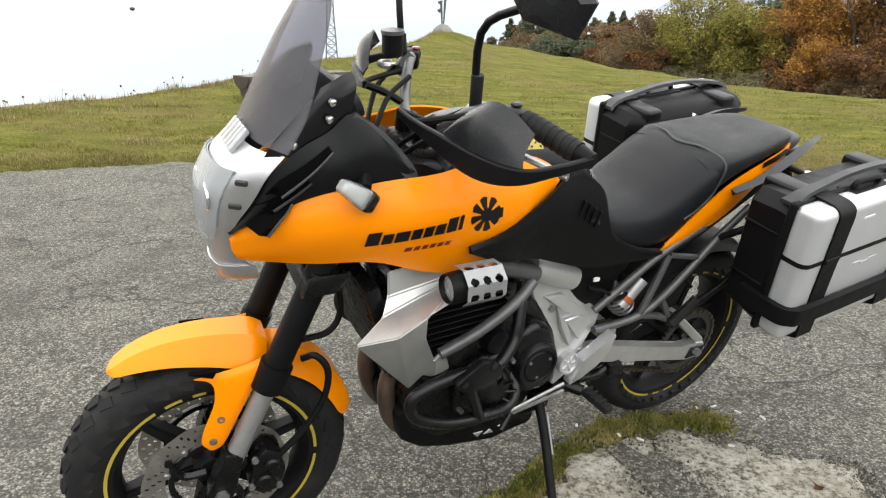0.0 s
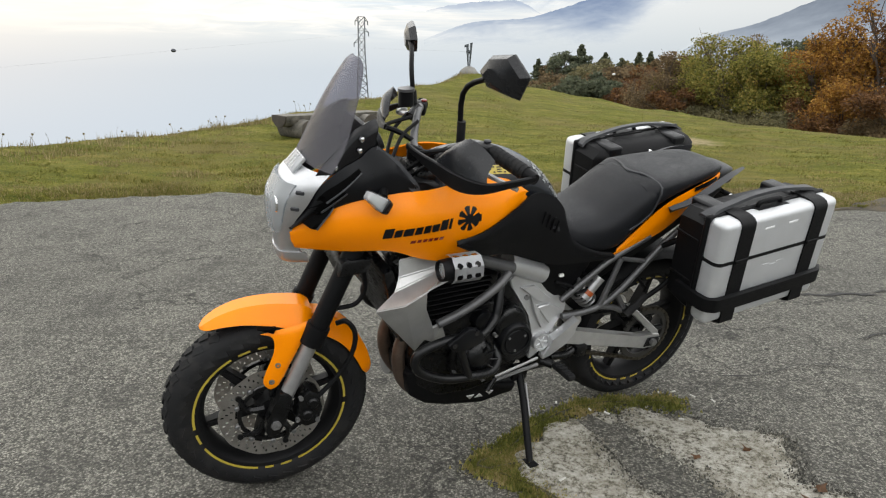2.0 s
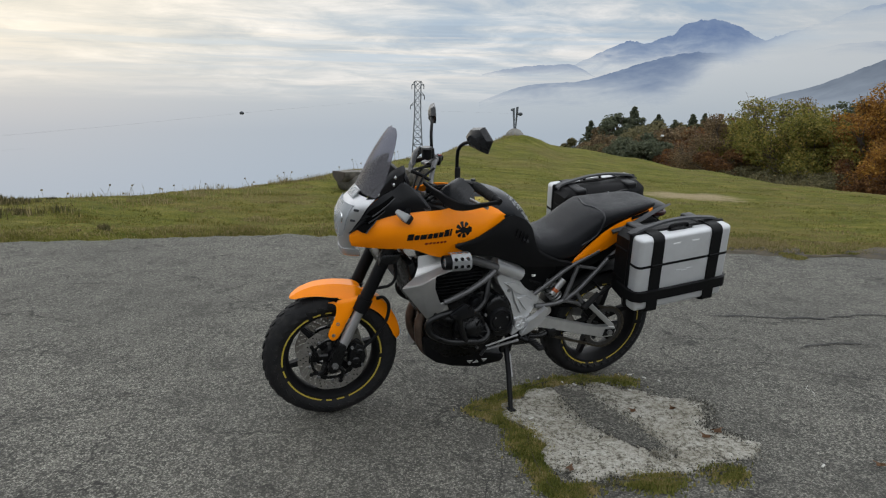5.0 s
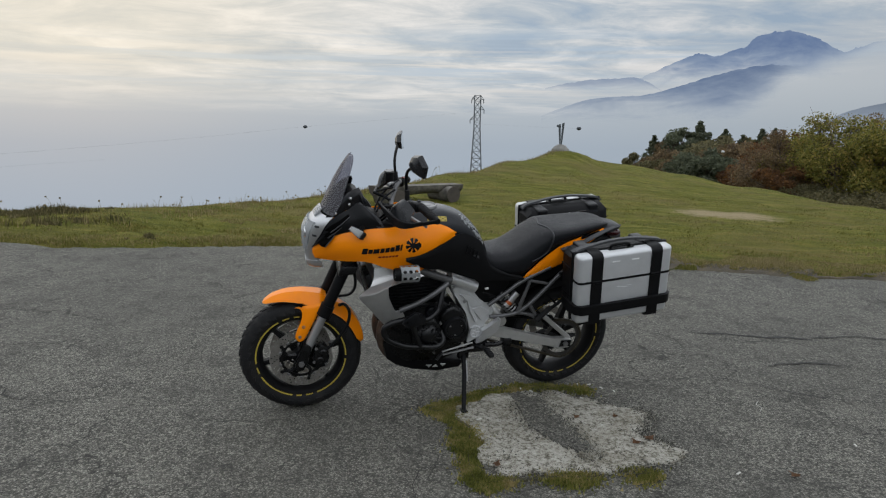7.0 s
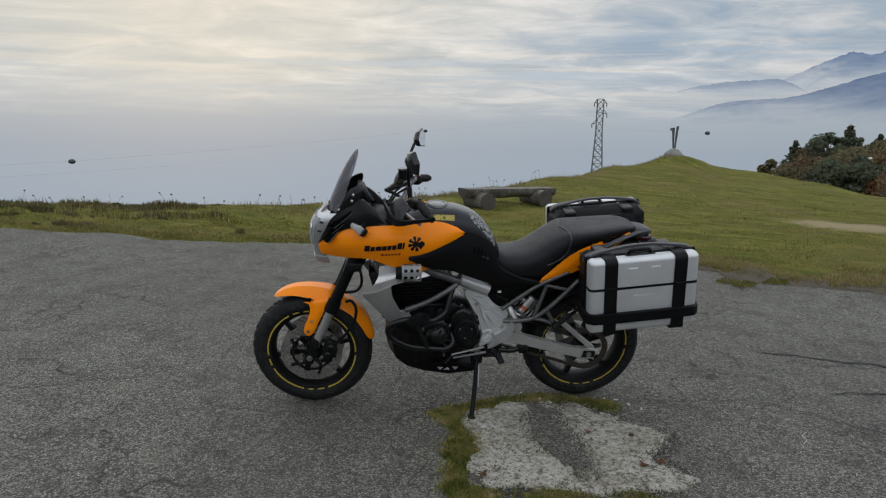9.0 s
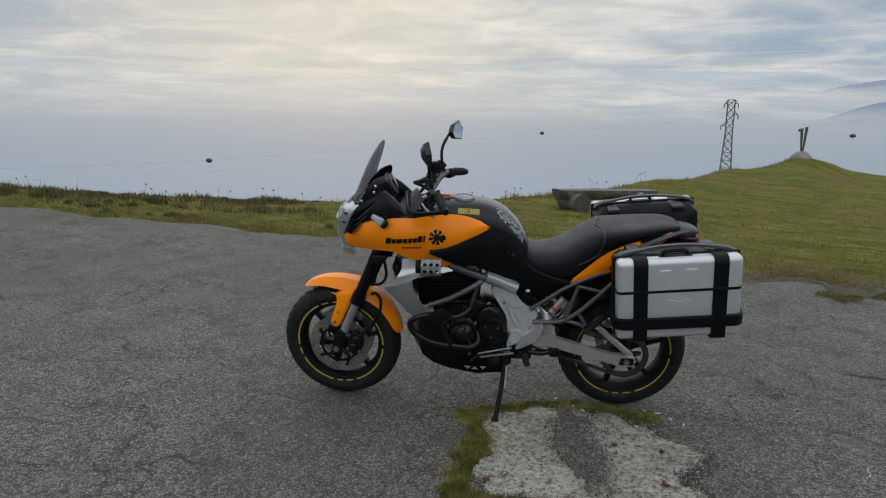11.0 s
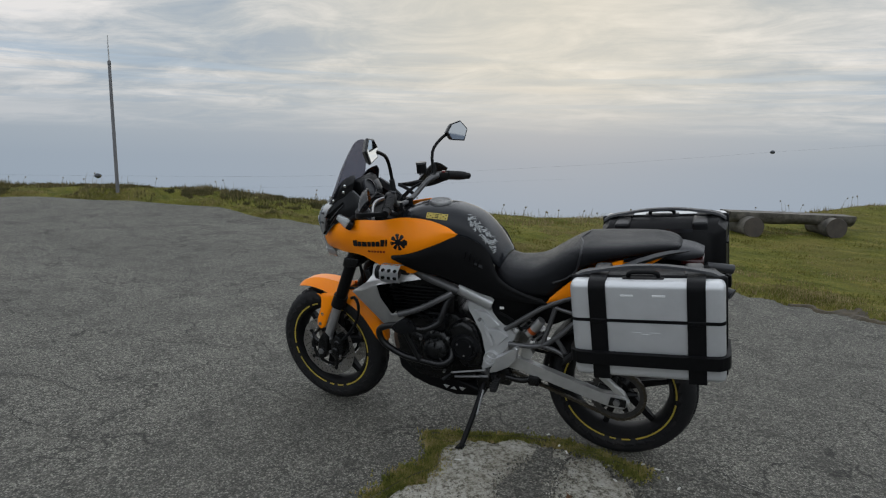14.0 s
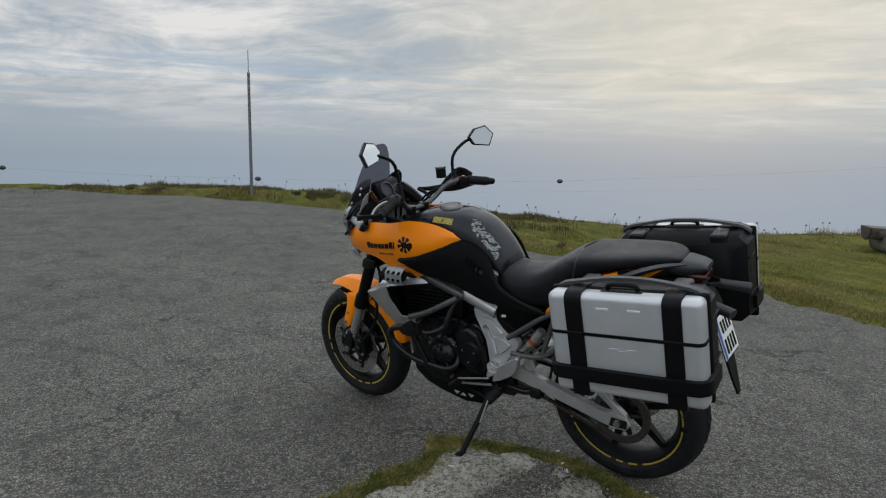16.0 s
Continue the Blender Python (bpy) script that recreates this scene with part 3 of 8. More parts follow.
def blot(name, centre, spokes, z, mat, wob=0.05, seed=0, label="", category=""):
    """A thin flat patch with a ragged outline, spokes of (degrees, radius)."""
    bm = BM()
    rim, n = [], 160
    sp = sorted(spokes)
    sp = [(sp[-1][0] - 360, sp[-1][1])] + sp + [(sp[0][0] + 360, sp[0][1])]
    for j in range(n):
        d = 360 * j / n
        for a, b in zip(sp, sp[1:]):
            if a[0] <= d <= b[0]:
                t = (d - a[0]) / (b[0] - a[0])
                # a straight edge between two corners
                p = Vector((a[1] * math.cos(radians(a[0])), a[1] * math.sin(radians(a[0])))).lerp(Vector((b[1] * math.cos(radians(b[0])), b[1] * math.sin(radians(b[0])))), t)
                break
        p = p * (1 + wob * noise.noise((math.cos(radians(d)) * 5, math.sin(radians(d)) * 5, seed)) + wob * 0.7 * noise.noise((math.cos(radians(d)) * 21, math.sin(radians(d)) * 21, seed + 9)))
        rim.append(p)
    rings = [[bm.verts.new((centre[0] + p.x * f, centre[1] + p.y * f, z + 0.004 * noise.noise((p.x * f * 5, p.y * f * 5, seed)) * (f < 1) - (0.012 if f == 1 else 0))) for p in rim] for f in (0.05, 0.4, 0.7, 0.9, 0.985, 1.0)]
    skin_rings(bm, rings, caps=False)
    bm.faces.new(rings[0])
    return tagged(part(name, bm, mat, sharp=180), label, category, kind="structure")


def spokes_of(centre, corners):
    return [(math.degrees(math.atan2(y - centre[1], x - centre[0])) % 360, math.hypot(x - centre[0], y - centre[1])) for x, y in corners]


slab_c = (0.85, 1.40)
blot("concrete_patch", slab_c, spokes_of(slab_c, [(0.30, 1.46), (0.42, 1.70), (0.62, 1.82), (0.80, 1.88), (1.22, 1.74), (1.29, 1.70), (1.22, 1.46), (1.42, 1.36), (1.40, 1.27), (1.12, 1.08), (0.64, 0.93), (0.53, 1.05), (0.52, 1.22)]), 0.013, CONCRETE, 0.10, 1,
     "pale crumbling concrete slab flush with the asphalt", "concrete slab")
tar_c = (0.77, 1.50)
blot("asphalt_patch", tar_c, spokes_of(tar_c, [(0.58, 1.76), (0.72, 1.78), (0.88, 1.52), (1.04, 1.22), (0.98, 1.16), (0.72, 1.38)]), 0.0185, TAR, 0.24, 2, "dark asphalt strip across the concrete slab", "asphalt")


def crack(pts, w=0.008, seed=0):
    bm = BM()
    line = spline([Vector((x, y, 0)) for x, y in pts], 14)
    left, right = [], []
    for i, p in enumerate(line):
        d = (line[min(i + 1, len(line) - 1)] - line[max(i - 1, 0)]).normalized()
        s = Vector((-d.y, d.x, 0))
        o = s * 0.03 * noise.noise((p.x * 9, p.y * 9, seed)) + s * 0.012 * noise.noise((p.x * 40, p.y * 40, seed))
        ww = w * (0.35 + 0.9 * abs(noise.noise((p.x * 6, p.y * 6, seed + 3)))) * min(1, 6 * min(i + 0.3, len(line) - 0.7 - i) / len(line))
        left.append(bm.verts.new(p + o + s * ww + Vector((0, 0, 0.0075))))
        right.append(bm.verts.new(p + o - s * ww + Vector((0, 0, 0.0075))))
    for i in range(len(line) - 1):
        bm.faces.new((left[i], left[i + 1], right[i + 1], right[i]))
    return tagged(part("crack", bm, CRACK), "dark open crack in the asphalt", "crack", "cracks in the asphalt", "structure")


crack([(1.66, 3.24), (1.9, 3.27), (2.12, 3.26), (2.35, 3.32), (2.5, 3.28)], 0.026, 1)
crack([(2.45, 3.35), (2.65, 3.42), (2.85, 3.47), (3.2, 3.42)], 0.014, 15)
crack([(2.02, 2.66), (2.18, 2.72), (2.34, 2.79), (2.6, 2.8)], 0.012, 2)
crack([(-0.1, 2.2), (0.2, 2.25), (0.5, 2.45), (0.8, 2.5)], 0.006, 3)
crack([(0.95, 2.3), (1.3, 2.2), (1.7, 2.35), (2.3, 2.2), (3.0, 2.3)], 0.005, 4)
crack([(-3.2, 1.5), (-2.4, 1.8), (-1.9, 1.7), (-1.3, 1.95)], 0.003, 5)
crack([(-4.6, 0.6), (-3.6, 0.3), (-2.7, 0.55), (-1.9, 0.3)], 0.0035, 6)
crack([(-1.9, -0.6), (-1.5, -0.1), (-0.9, 0.05), (-0.5, 0.5)], 0.003, 7)
crack([(-3.4, 3.2), (-2.9, 2.5), (-2.2, 2.6), (-1.2, 3.2), (-0.2, 3.1)], 0.003, 8)


crack([(-2.6, 0.9), (-2.2, 1.15), (-1.9, 1.05), (-1.5, 1.35), (-1.2, 1.3)], 0.006, 9)
crack([(-6.0, 1.8), (-5.0, 1.4), (-4.1, 1.7), (-3.0, 1.2)], 0.006, 10)
crack([(-3.6, -1.0), (-3.0, -0.5), (-2.3, -0.6), (-1.6, 0.1), (-1.0, 0.35)], 0.005, 11)
crack([(1.9, 0.9), (2.3, 1.2), (2.35, 1.6), (2.8, 1.9)], 0.005, 12)
crack([(-5.5, 3.1), (-4.4, 2.7), (-3.7, 3.0), (-2.6, 3.3), (-1.4, 3.9)], 0.007, 13)
crack([(0.1, 0.4), (0.35, 0.62), (0.3, 0.85), (0.5, 0.98)], 0.004, 14)


def blades(name, mat, spots, label, category, lean=0.5, width=0.006):
    """Many blades of grass in one mesh: spots of (x, y, z, length)."""
    verts, faces = [], []
    rnd = random.Random(len(spots))
    for x, y, z, l in spots:
        a, t = rnd.uniform(0, 2 * math.pi), rnd.uniform(0, lean)
        dx, dy = math.cos(a), math.sin(a)
        w = width * rnd.uniform(0.6, 1.4)
        b = rnd.uniform(0, 2 * math.pi)
        wx, wy = math.cos(b) * w, math.sin(b) * w
        i = len(verts)
        h = l * math.cos(t)
        verts += [(x - wx, y - wy, z - 0.01), (x + wx, y + wy, z - 0.01), (x + dx * l * t * 0.6, y + dy * l * t * 0.6, z + h)]
        faces.append((i, i + 1, i + 2))
    me = bpy.data.meshes.new(name)
    me.from_pydata(verts, [], faces)
    me.materials.append(mat)
    return tagged(new(name, me), label, category, kind="stuff")


rnd = random.Random(4)


def meadow_spots(n, lo, hi, near, far, lmin, lmax, hug=1.0):
    spots = []
    while len(spots) < n:
        deg = rnd.uniform(lo, hi)
        re, (_, rc, zc) = edge_of(deg), land(deg)
        r = re + near + (min(far, rc + 2.5 - re) - near) * rnd.random() ** hug
        x, y = MID.x + r * math.cos(radians(deg)), MID.y + r * math.sin(radians(deg))
        c = noise.noise((x * 1.6, y * 1.6, 11))
        if rnd.random() > 0.55 + c:
            continue
        if ((x - 3.15) * 0.85) ** 2 + ((y - 10.7) * 1.2) ** 2 < 0.75:
            continue
        spots.append((x, y, height(x, y), rnd.uniform(lmin, lmax) * (0.7 + 0.8 * max(0, c + 0.3))))
    return spots


blades("grass", BLADE, meadow_spots(80000, 40, 195, 0.0, 8.5, 0.008, 0.022, 1.3), "short green and straw-coloured meadow grass", "grass", 1.0, 0.007)
blades("grass_edge", BLADE, meadow_spots(14000, 38, 200, -0.04, 0.30, 0.012, 0.035), "ragged grass fringe along the asphalt", "grass", 1.1, 0.006)
stray = [(x, y, max(z, 0.0) + 0.021, l) for x, y, z, l in meadow_spots(44000, 38, 200, -0.45, 0.05, 0.004, 0.013) if x > 0.8 and noise.noise((x * 2.3, y * 2.3, 31)) > 0.24]
blades("grass_tufts", BLADE, stray, "stray tufts of low grass on the crumbling asphalt edge", "grass", 1.2, 0.007)
blades("dry_grass", STRAW, meadow_spots(16000, 38, 200, -0.05, 1.8, 0.006, 0.018, 1.2), "dry straw-coloured grass near the asphalt edge", "grass", 1.3, 0.006)


def crest_spots(n, lo, hi, lmin, lmax):
    spots = []
    while len(spots) < n:
        deg = rnd.uniform(lo, hi)
        _, rc, zc = land(deg)
        r = rc + rnd.gauss(0.5, 0.45)
        x, y = MID.x + r * math.cos(radians(deg)), MID.y + r * math.sin(radians(deg))
        c = noise.noise((x * 1.1, y * 1.1, 21)) + 0.5 * noise.noise((x * 4, y * 4, 2))
        if rnd.random() > 0.25 + c:
            continue
        spots.append((x, y, height(x, y), rnd.uniform(lmin, lmax) * (0.5 + 1.2 * max(0, c))))
    return spots


blades("tall_grass", STRAW, crest_spots(8000, 92, 200, 0.03, 0.12), "tall dry grass along the crest", "grass", 0.5, 0.006)
blades("weeds", WEED, crest_spots(11000, 138, 200, 0.03, 0.13), "dark green and brown weeds along the crest", "weeds", 0.8, 0.010)


def verge(lo, hi, seed, label, wide=0.5):
    """A ragged strip of bare dark soil and dead grass where the turf meets the asphalt."""
    n = int((hi - lo) * 10)
    verts, faces = [], []
    for j in range(n + 1):
        deg = lo + (hi - lo) * j / n
        re = edge_of(deg)
        fade = ease(min(j, n - j) / n * 5)
        w = fade * (wide * max(0.0, noise.noise((deg * 0.23, seed, 0)) + 0.30) + 0.16 * noise.noise((deg * 1.3, seed, 4)) + 0.10 * noise.noise((deg * 4.1, seed, 6)))
        for k in range(5):
            r = re - 0.06 + (0.06 + max(0.02, w)) * k / 4
            x, y = MID.x + r * math.cos(radians(deg)), MID.y + r * math.sin(radians(deg))
            lift = 0.010 + 0.012 * noise.noise((x * 6, y * 6, seed))
            verts.append((x, y, max(height(x, y), -0.004) + (lift if 0 < k < 4 else -0.006)))
    for j in range(n):
        for k in range(4):
            i = j * 5 + k
            faces.append((i, i + 1, i + 6, i + 5))
    me = bpy.data.meshes.new("soil_verge")
    me.from_pydata(verts, [], faces)
    me.materials.append(SOIL)
    return tagged(new("soil_verge", me), label, "soil", kind="structure")


SOIL = material("dark_verge_soil", (0.046, 0.036, 0.021), 0.95, 0.0, 0.7, 7, bump=1.0, fine=50)
verge(44, 98, 2, "broad strip of dark bare soil along the asphalt's edge", 0.8)


def clump_spots(n, lo, hi, lmin, lmax, seed):
    spots = []
    while len(spots) < n:
        deg = rnd.uniform(lo, hi)
        re, (_, rc, zc) = edge_of(deg), land(deg)
        r = re + 0.2 + (rc + 1.0 - re) * rnd.random()
        x, y = MID.x + r * math.cos(radians(deg)), MID.y + r * math.sin(radians(deg))
        c = noise.noise((x * 1.1, y * 2.4, seed)) + 0.5 * noise.noise((x * 4, y * 6, seed))
        if c > 0.30 and ((x - 3.1) * 0.7) ** 2 + ((y - 10.7) * 1.1) ** 2 > 0.9:
            spots.append((x, y, height(x, y), rnd.uniform(lmin, lmax) * min(1.0, c + 0.3)))
    return spots


blades("straw_tufts", STRAW, clump_spots(14000, 42, 130, 0.02, 0.055, 31), "pale straw tufts scattered over the meadow", "grass", 1.1, 0.006)
blades("green_tufts", BLADE, clump_spots(13000, 42, 150, 0.02, 0.06, 47), "darker green tufts scattered over the meadow", "grass", 1.0, 0.007)
blades("verge_straw", STRAW, meadow_spots(26000, 40, 88, -0.22, 0.8, 0.006, 0.026), "trampled straw along the crumbling asphalt edge", "grass", 1.3, 0.007)
blades("dark_tufts", WEED, clump_spots(26000, 138, 196, 0.03, 0.085, 59), "dark brown and green tufts on the far verge", "grass", 1.0, 0.008)
blades("verge_tufts", STRAW, [(x, y, z, l) for x, y, z, l in meadow_spots(22000, 44, 190, -0.05, 0.6, 0.010, 0.035)], "dead grass tufts on the bare verge", "grass", 1.2, 0.006)


def stems():
    """Thin dead flower stalks that stand over the crest."""
    bm = BM()
    r2 = random.Random(8)
    for _ in range(80):
        deg = r2.uniform(96, 190)
        _, rc, zc = land(deg)
        r = rc + r2.uniform(-0.1, 0.9)
        x, y = MID.x + r * math.cos(radians(deg)), MID.y + r * math.sin(radians(deg))
        z, l = height(x, y), r2.uniform(0.08, 0.24)
        tx, ty = r2.uniform(-0.06, 0.06), r2.uniform(-0.06, 0.06)
        tube(bm, [(x, y, z), (x + tx * 0.3, y + ty * 0.3, z + l * 0.6), (x + tx, y + ty, z + l)], (0.003, 0.0015), 4, 2)
        if r2.random() < 0.6:
            box(bm, (x + tx, y + ty, z + l), (0.018, 0.018, 0.022))
    return tagged(part("dead_stalks", bm, STRAW), "thin dead flower stalks on the crest", "weeds", kind="stuff")


stems()


def moss_spots(lines, n, w):
    spots = []
    segs = [(Vector(a), Vector(b)) for l in lines for a, b in zip(l, l[1:])]
    span = [(b - a).length for a, b in segs]
    for _ in range(n):
        a, b = rnd.choices(segs, span)[0]
        p = a.lerp(b, rnd.random())
        thick = noise.noise((p.x * 7, p.y * 7, 3))
        if rnd.random() > 0.62 + thick * 1.3:
            continue
        k = w * (0.35 + 1.6 * abs(thick))
        x, y = p.x + rnd.gauss(0, k), p.y + rnd.gauss(0, k)
        spots.append((x, y, 0.012, rnd.uniform(0.003, 0.011)))
    return spots


MOSS_LINES = [[(0.28, 1.44), (0.20, 1.47), (0.30, 1.56), (0.42, 1.74), (0.60, 1.88), (0.78, 1.93), (0.95, 1.95)], [(0.27, 1.43), (0.44, 1.32), (0.46, 1.18), (0.50, 1.0), (0.55, 0.86), (0.62, 0.80)], [(0.60, 0.84), (0.80, 0.94), (1.00, 1.00), (1.06, 1.03)], [(1.20, 1.07), (1.26, 1.10)], [(0.36, 1.50), (0.24, 1.45)]]
blades("moss_fringe", MOSS, moss_spots(MOSS_LINES, 40000, 0.042), "yellow-green moss and grass round the concrete slab", "moss", 1.5, 0.006)


def crumbs(name, mat, spots, label, category):
    """Loose grit lying on the ground: spots of (x, y, z, size)."""
    verts, faces = [], []
    r = random.Random(len(spots))
    for x, y, z, s in spots:
        i, a = len(verts), r.uniform(0, 6.28)
        for q in range(4):
            k = s * r.uniform(0.6, 1.3)
            verts.append((x + math.cos(a + q * 1.57) * k, y + math.sin(a + q * 1.57) * k, z - 0.004))
        verts.append((x + r.uniform(-0.4, 0.4) * s, y + r.uniform(-0.4, 0.4) * s, z + s * r.uniform(0.4, 0.9)))
        faces += [(i + q, i + (q + 1) % 4, i + 4) for q in range(4)]
    me = bpy.data.meshes.new(name)
    me.from_pydata(verts, [], faces)
    me.materials.append(mat)
    return tagged(new(name, me), label, category, kind="stuff")


def grit_along(corners, n, spread, z, size):
    ring = [Vector(c) for c in corners + corners[:1]]
    out = []
    for _ in range(n):
        i = rnd.randrange(len(corners))
        p = ring[i].lerp(ring[i + 1], rnd.random())
        if noise.noise((p.x * 6, p.y * 6, 5)) < -0.25:
            continue
        out.append((p.x + rnd.gauss(0, spread), p.y + rnd.gauss(0, spread), z, rnd.uniform(0.3, 1.0) * size))
    return out


TAR_RIM = [(0.58, 1.76), (0.72, 1.78), (0.88, 1.52), (1.04, 1.22), (0.98, 1.16), (0.72, 1.38)]
SLAB_RIM = [(0.80, 1.88), (1.22, 1.74), (1.29, 1.70), (1.22, 1.46), (1.42, 1.36), (1.40, 1.27), (1.12, 1.08), (0.64, 0.93), (0.62, 1.82)]
crumbs("concrete_crumbs", CONCRETE, grit_along(TAR_RIM, 900, 0.022, 0.021, 0.006) + grit_along(SLAB_RIM[:8], 900, 0.03, 0.012, 0.006), "pale crumbs of worn concrete on the asphalt strip", "gravel")
crumbs("asphalt_grit", TAR, grit_along(TAR_RIM, 1100, 0.026, 0.016, 0.006) + grit_along(SLAB_RIM, 1300, 0.035, 0.015, 0.006), "dark asphalt grit strewn over the concrete slab", "gravel")


def moss_bed(lines):
    bm = BM()
    for l in lines:
        line = spline([Vector((x, y, 0)) for x, y in l], 10)
        a, b, c = [], [], []
        for i, p in enumerate(line):
            d = (line[min(i + 1, len(line) - 1)] - line[max(i - 1, 0)]).normalized()
            s = Vector((-d.y, d.x, 0))
            w = 0.020 * max(0.02, 0.05 + 1.5 * (noise.noise((p.x * 5, p.y * 5, 8)))) * ease(3.2 * min(i + 0.4, len(line) - 0.6 - i) / len(line))
            a.append(bm.verts.new(p + s * w + Vector((0, 0, -0.004)))), c.append(bm.verts.new(p - s * w + Vector((0, 0, -0.004))))
            b.append(bm.verts.new(p + Vector((0, 0, 0.017 + 0.004 * noise.noise((p.x * 20, p.y * 20, 1))))))
        for i in range(len(line) - 1):
            bm.faces.new((a[i], a[i + 1], b[i + 1], b[i]))
            bm.faces.new((b[i], b[i + 1], c[i + 1], c[i]))
    return tagged(part("moss_bed", bm, MOSS_SOIL, sharp=180), "mossy soil in the joint round the slab", "moss", kind="stuff")


MOSS_SOIL = material("mossy_soil", (0.060, 0.055, 0.026), 0.95, 0.0, 0.5, 14, bump=1.0, fine=120)
moss_bed(MOSS_LINES)

# ---- far hills in the fog ----


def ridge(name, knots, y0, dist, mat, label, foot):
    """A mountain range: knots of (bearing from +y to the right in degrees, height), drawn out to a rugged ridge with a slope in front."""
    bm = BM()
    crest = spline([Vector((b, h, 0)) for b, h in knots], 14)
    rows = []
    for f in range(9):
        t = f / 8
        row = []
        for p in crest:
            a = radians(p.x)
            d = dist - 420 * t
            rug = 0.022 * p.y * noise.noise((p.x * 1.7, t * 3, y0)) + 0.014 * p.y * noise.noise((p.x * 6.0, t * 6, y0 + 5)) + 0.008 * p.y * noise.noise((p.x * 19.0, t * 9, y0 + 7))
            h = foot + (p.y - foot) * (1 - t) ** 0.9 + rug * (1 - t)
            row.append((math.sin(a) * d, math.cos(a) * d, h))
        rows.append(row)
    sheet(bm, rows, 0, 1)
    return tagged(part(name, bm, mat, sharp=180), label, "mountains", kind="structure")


# far ranges glow in haze-tinted blues and greys, not their own colour
FAR = far_material("hazed_mountains", (0.150, 0.215, 0.365), (0.44, 0.51, 0.60), 190, 375, (15.0, 21.0))
NEAR_HILL = far_material("hazed_hills", (0.150, 0.205, 0.325), (0.43, 0.49, 0.57), 10, 165, (10.5, 15.0))
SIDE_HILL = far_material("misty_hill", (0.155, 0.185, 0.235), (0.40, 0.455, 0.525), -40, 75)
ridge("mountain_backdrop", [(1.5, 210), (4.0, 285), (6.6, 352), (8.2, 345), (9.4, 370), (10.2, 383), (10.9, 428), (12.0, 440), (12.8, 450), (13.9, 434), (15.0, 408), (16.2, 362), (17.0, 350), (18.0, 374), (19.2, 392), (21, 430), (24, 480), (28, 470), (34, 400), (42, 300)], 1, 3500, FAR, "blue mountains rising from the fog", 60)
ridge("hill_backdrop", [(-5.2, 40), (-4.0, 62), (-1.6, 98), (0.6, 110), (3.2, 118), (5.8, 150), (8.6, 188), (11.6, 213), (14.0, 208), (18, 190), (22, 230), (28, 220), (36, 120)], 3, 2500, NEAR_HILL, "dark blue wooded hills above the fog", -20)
ridge("cloudy_hill_backdrop", [(-5.0, 232), (-3.2, 262), (-1.0, 285), (1.0, 292), (2.2, 296), (3.4, 262), (5.0, 190)], 8, 4200, far_material("hazed_pale_hill", (0.29, 0.35, 0.46), (0.50, 0.54, 0.60), 205, 290), "pale hill among the clouds", 170)
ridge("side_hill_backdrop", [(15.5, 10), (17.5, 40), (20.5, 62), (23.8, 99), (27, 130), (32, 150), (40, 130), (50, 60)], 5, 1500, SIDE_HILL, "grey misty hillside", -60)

# ---- things in the meadow and beyond ----


def log(bm, a, b, r, flat=False, seed=0, n=20):
    """A weathered log from a to b; flat: split, with a level top."""
    a, b = Vector(a), Vector(b)
    d = (b - a).normalized()
    side = d.cross(Vector((0, 0, 1))).normalized()
    rings = []
    m = 14
    for i in range(m + 1):
        p = a.lerp(b, i / m)
        ring = []
        for j in range(n):
            t = 2 * math.pi * j / n
            rr = r * (1 + 0.07 * noise.noise((math.cos(t) * 1.5, math.sin(t) * 1.5, i * 0.35 + seed)) + 0.03 * noise.noise((math.cos(t) * 6, math.sin(t) * 6, i * 0.2 + seed)))
            u, v = rr * math.cos(t), rr * math.sin(t)
            if flat:
                v = min(v, 0.006 * noise.noise((i * 0.8, j * 0.7, seed)))
            ring.append(bm.verts.new(p + side * u + Vector((0, 0, v))))
        rings.append(ring)
    skin_rings(bm, rings)
    return rings


def bench():
    e1, e2 = Vector((-2.73, 8.96, 0)), Vector((-1.60, 10.40, 0))
    d = (e2 - e1).normalized()
    s = Vector((-d.y, d.x, 0))
    z0 = height(-2.4, 9.4)
    th = empty("log_bench", Matrix.Translation((-2.2, 9.65, z0)), "weathered split-log bench on two short round logs", "bench")
    inv = Matrix.Translation((2.2, -9.65, -z0))
    bm = BM()
    log(bm, (e1.x, e1.y, 0.400), (e2.x, e2.y, 0.372), 0.165, True, 1)
    part("seat", bm, WOOD, th, "grey split log, flat side up", xf=inv)
    bm = BM()
    log(bm, Vector((e1.x, e1.y, 0.399)) - d * 0.006, Vector((e1.x, e1.y, 0.399)) + d * 0.02, 0.167, True, 1)
    part("end_grain", bm, WOOD_END, th, "dark sawn end", xf=inv)
    for f in (0.16, 0.80):
        c = e1.lerp(e2, f)
        zc = height(c.x, c.y) + 0.118
        bm = BM()
        log(bm, (c.x + s.x * 0.26, c.y + s.y * 0.26, zc), (c.x - s.x * 0.33, c.y - s.y * 0.33, zc), 0.142, False, f * 10)
        foot = part("support_log", bm, WOOD, th, xf=inv)
        bm = BM()
        log(bm, (c.x - s.x * 0.325, c.y - s.y * 0.325, zc), (c.x - s.x * 0.338, c.y - s.y * 0.338, zc), 0.143, False, f * 10)
        part("end_grain", bm, WOOD_END, foot, xf=inv)
        bm = BM()
        log(bm, (c.x + s.x * 0.255, c.y + s.y * 0.255, zc), (c.x + s.x * 0.268, c.y + s.y * 0.268, zc), 0.143, False, f * 10)
        part("end_grain", bm, WOOD_END, foot, xf=inv)


bench()


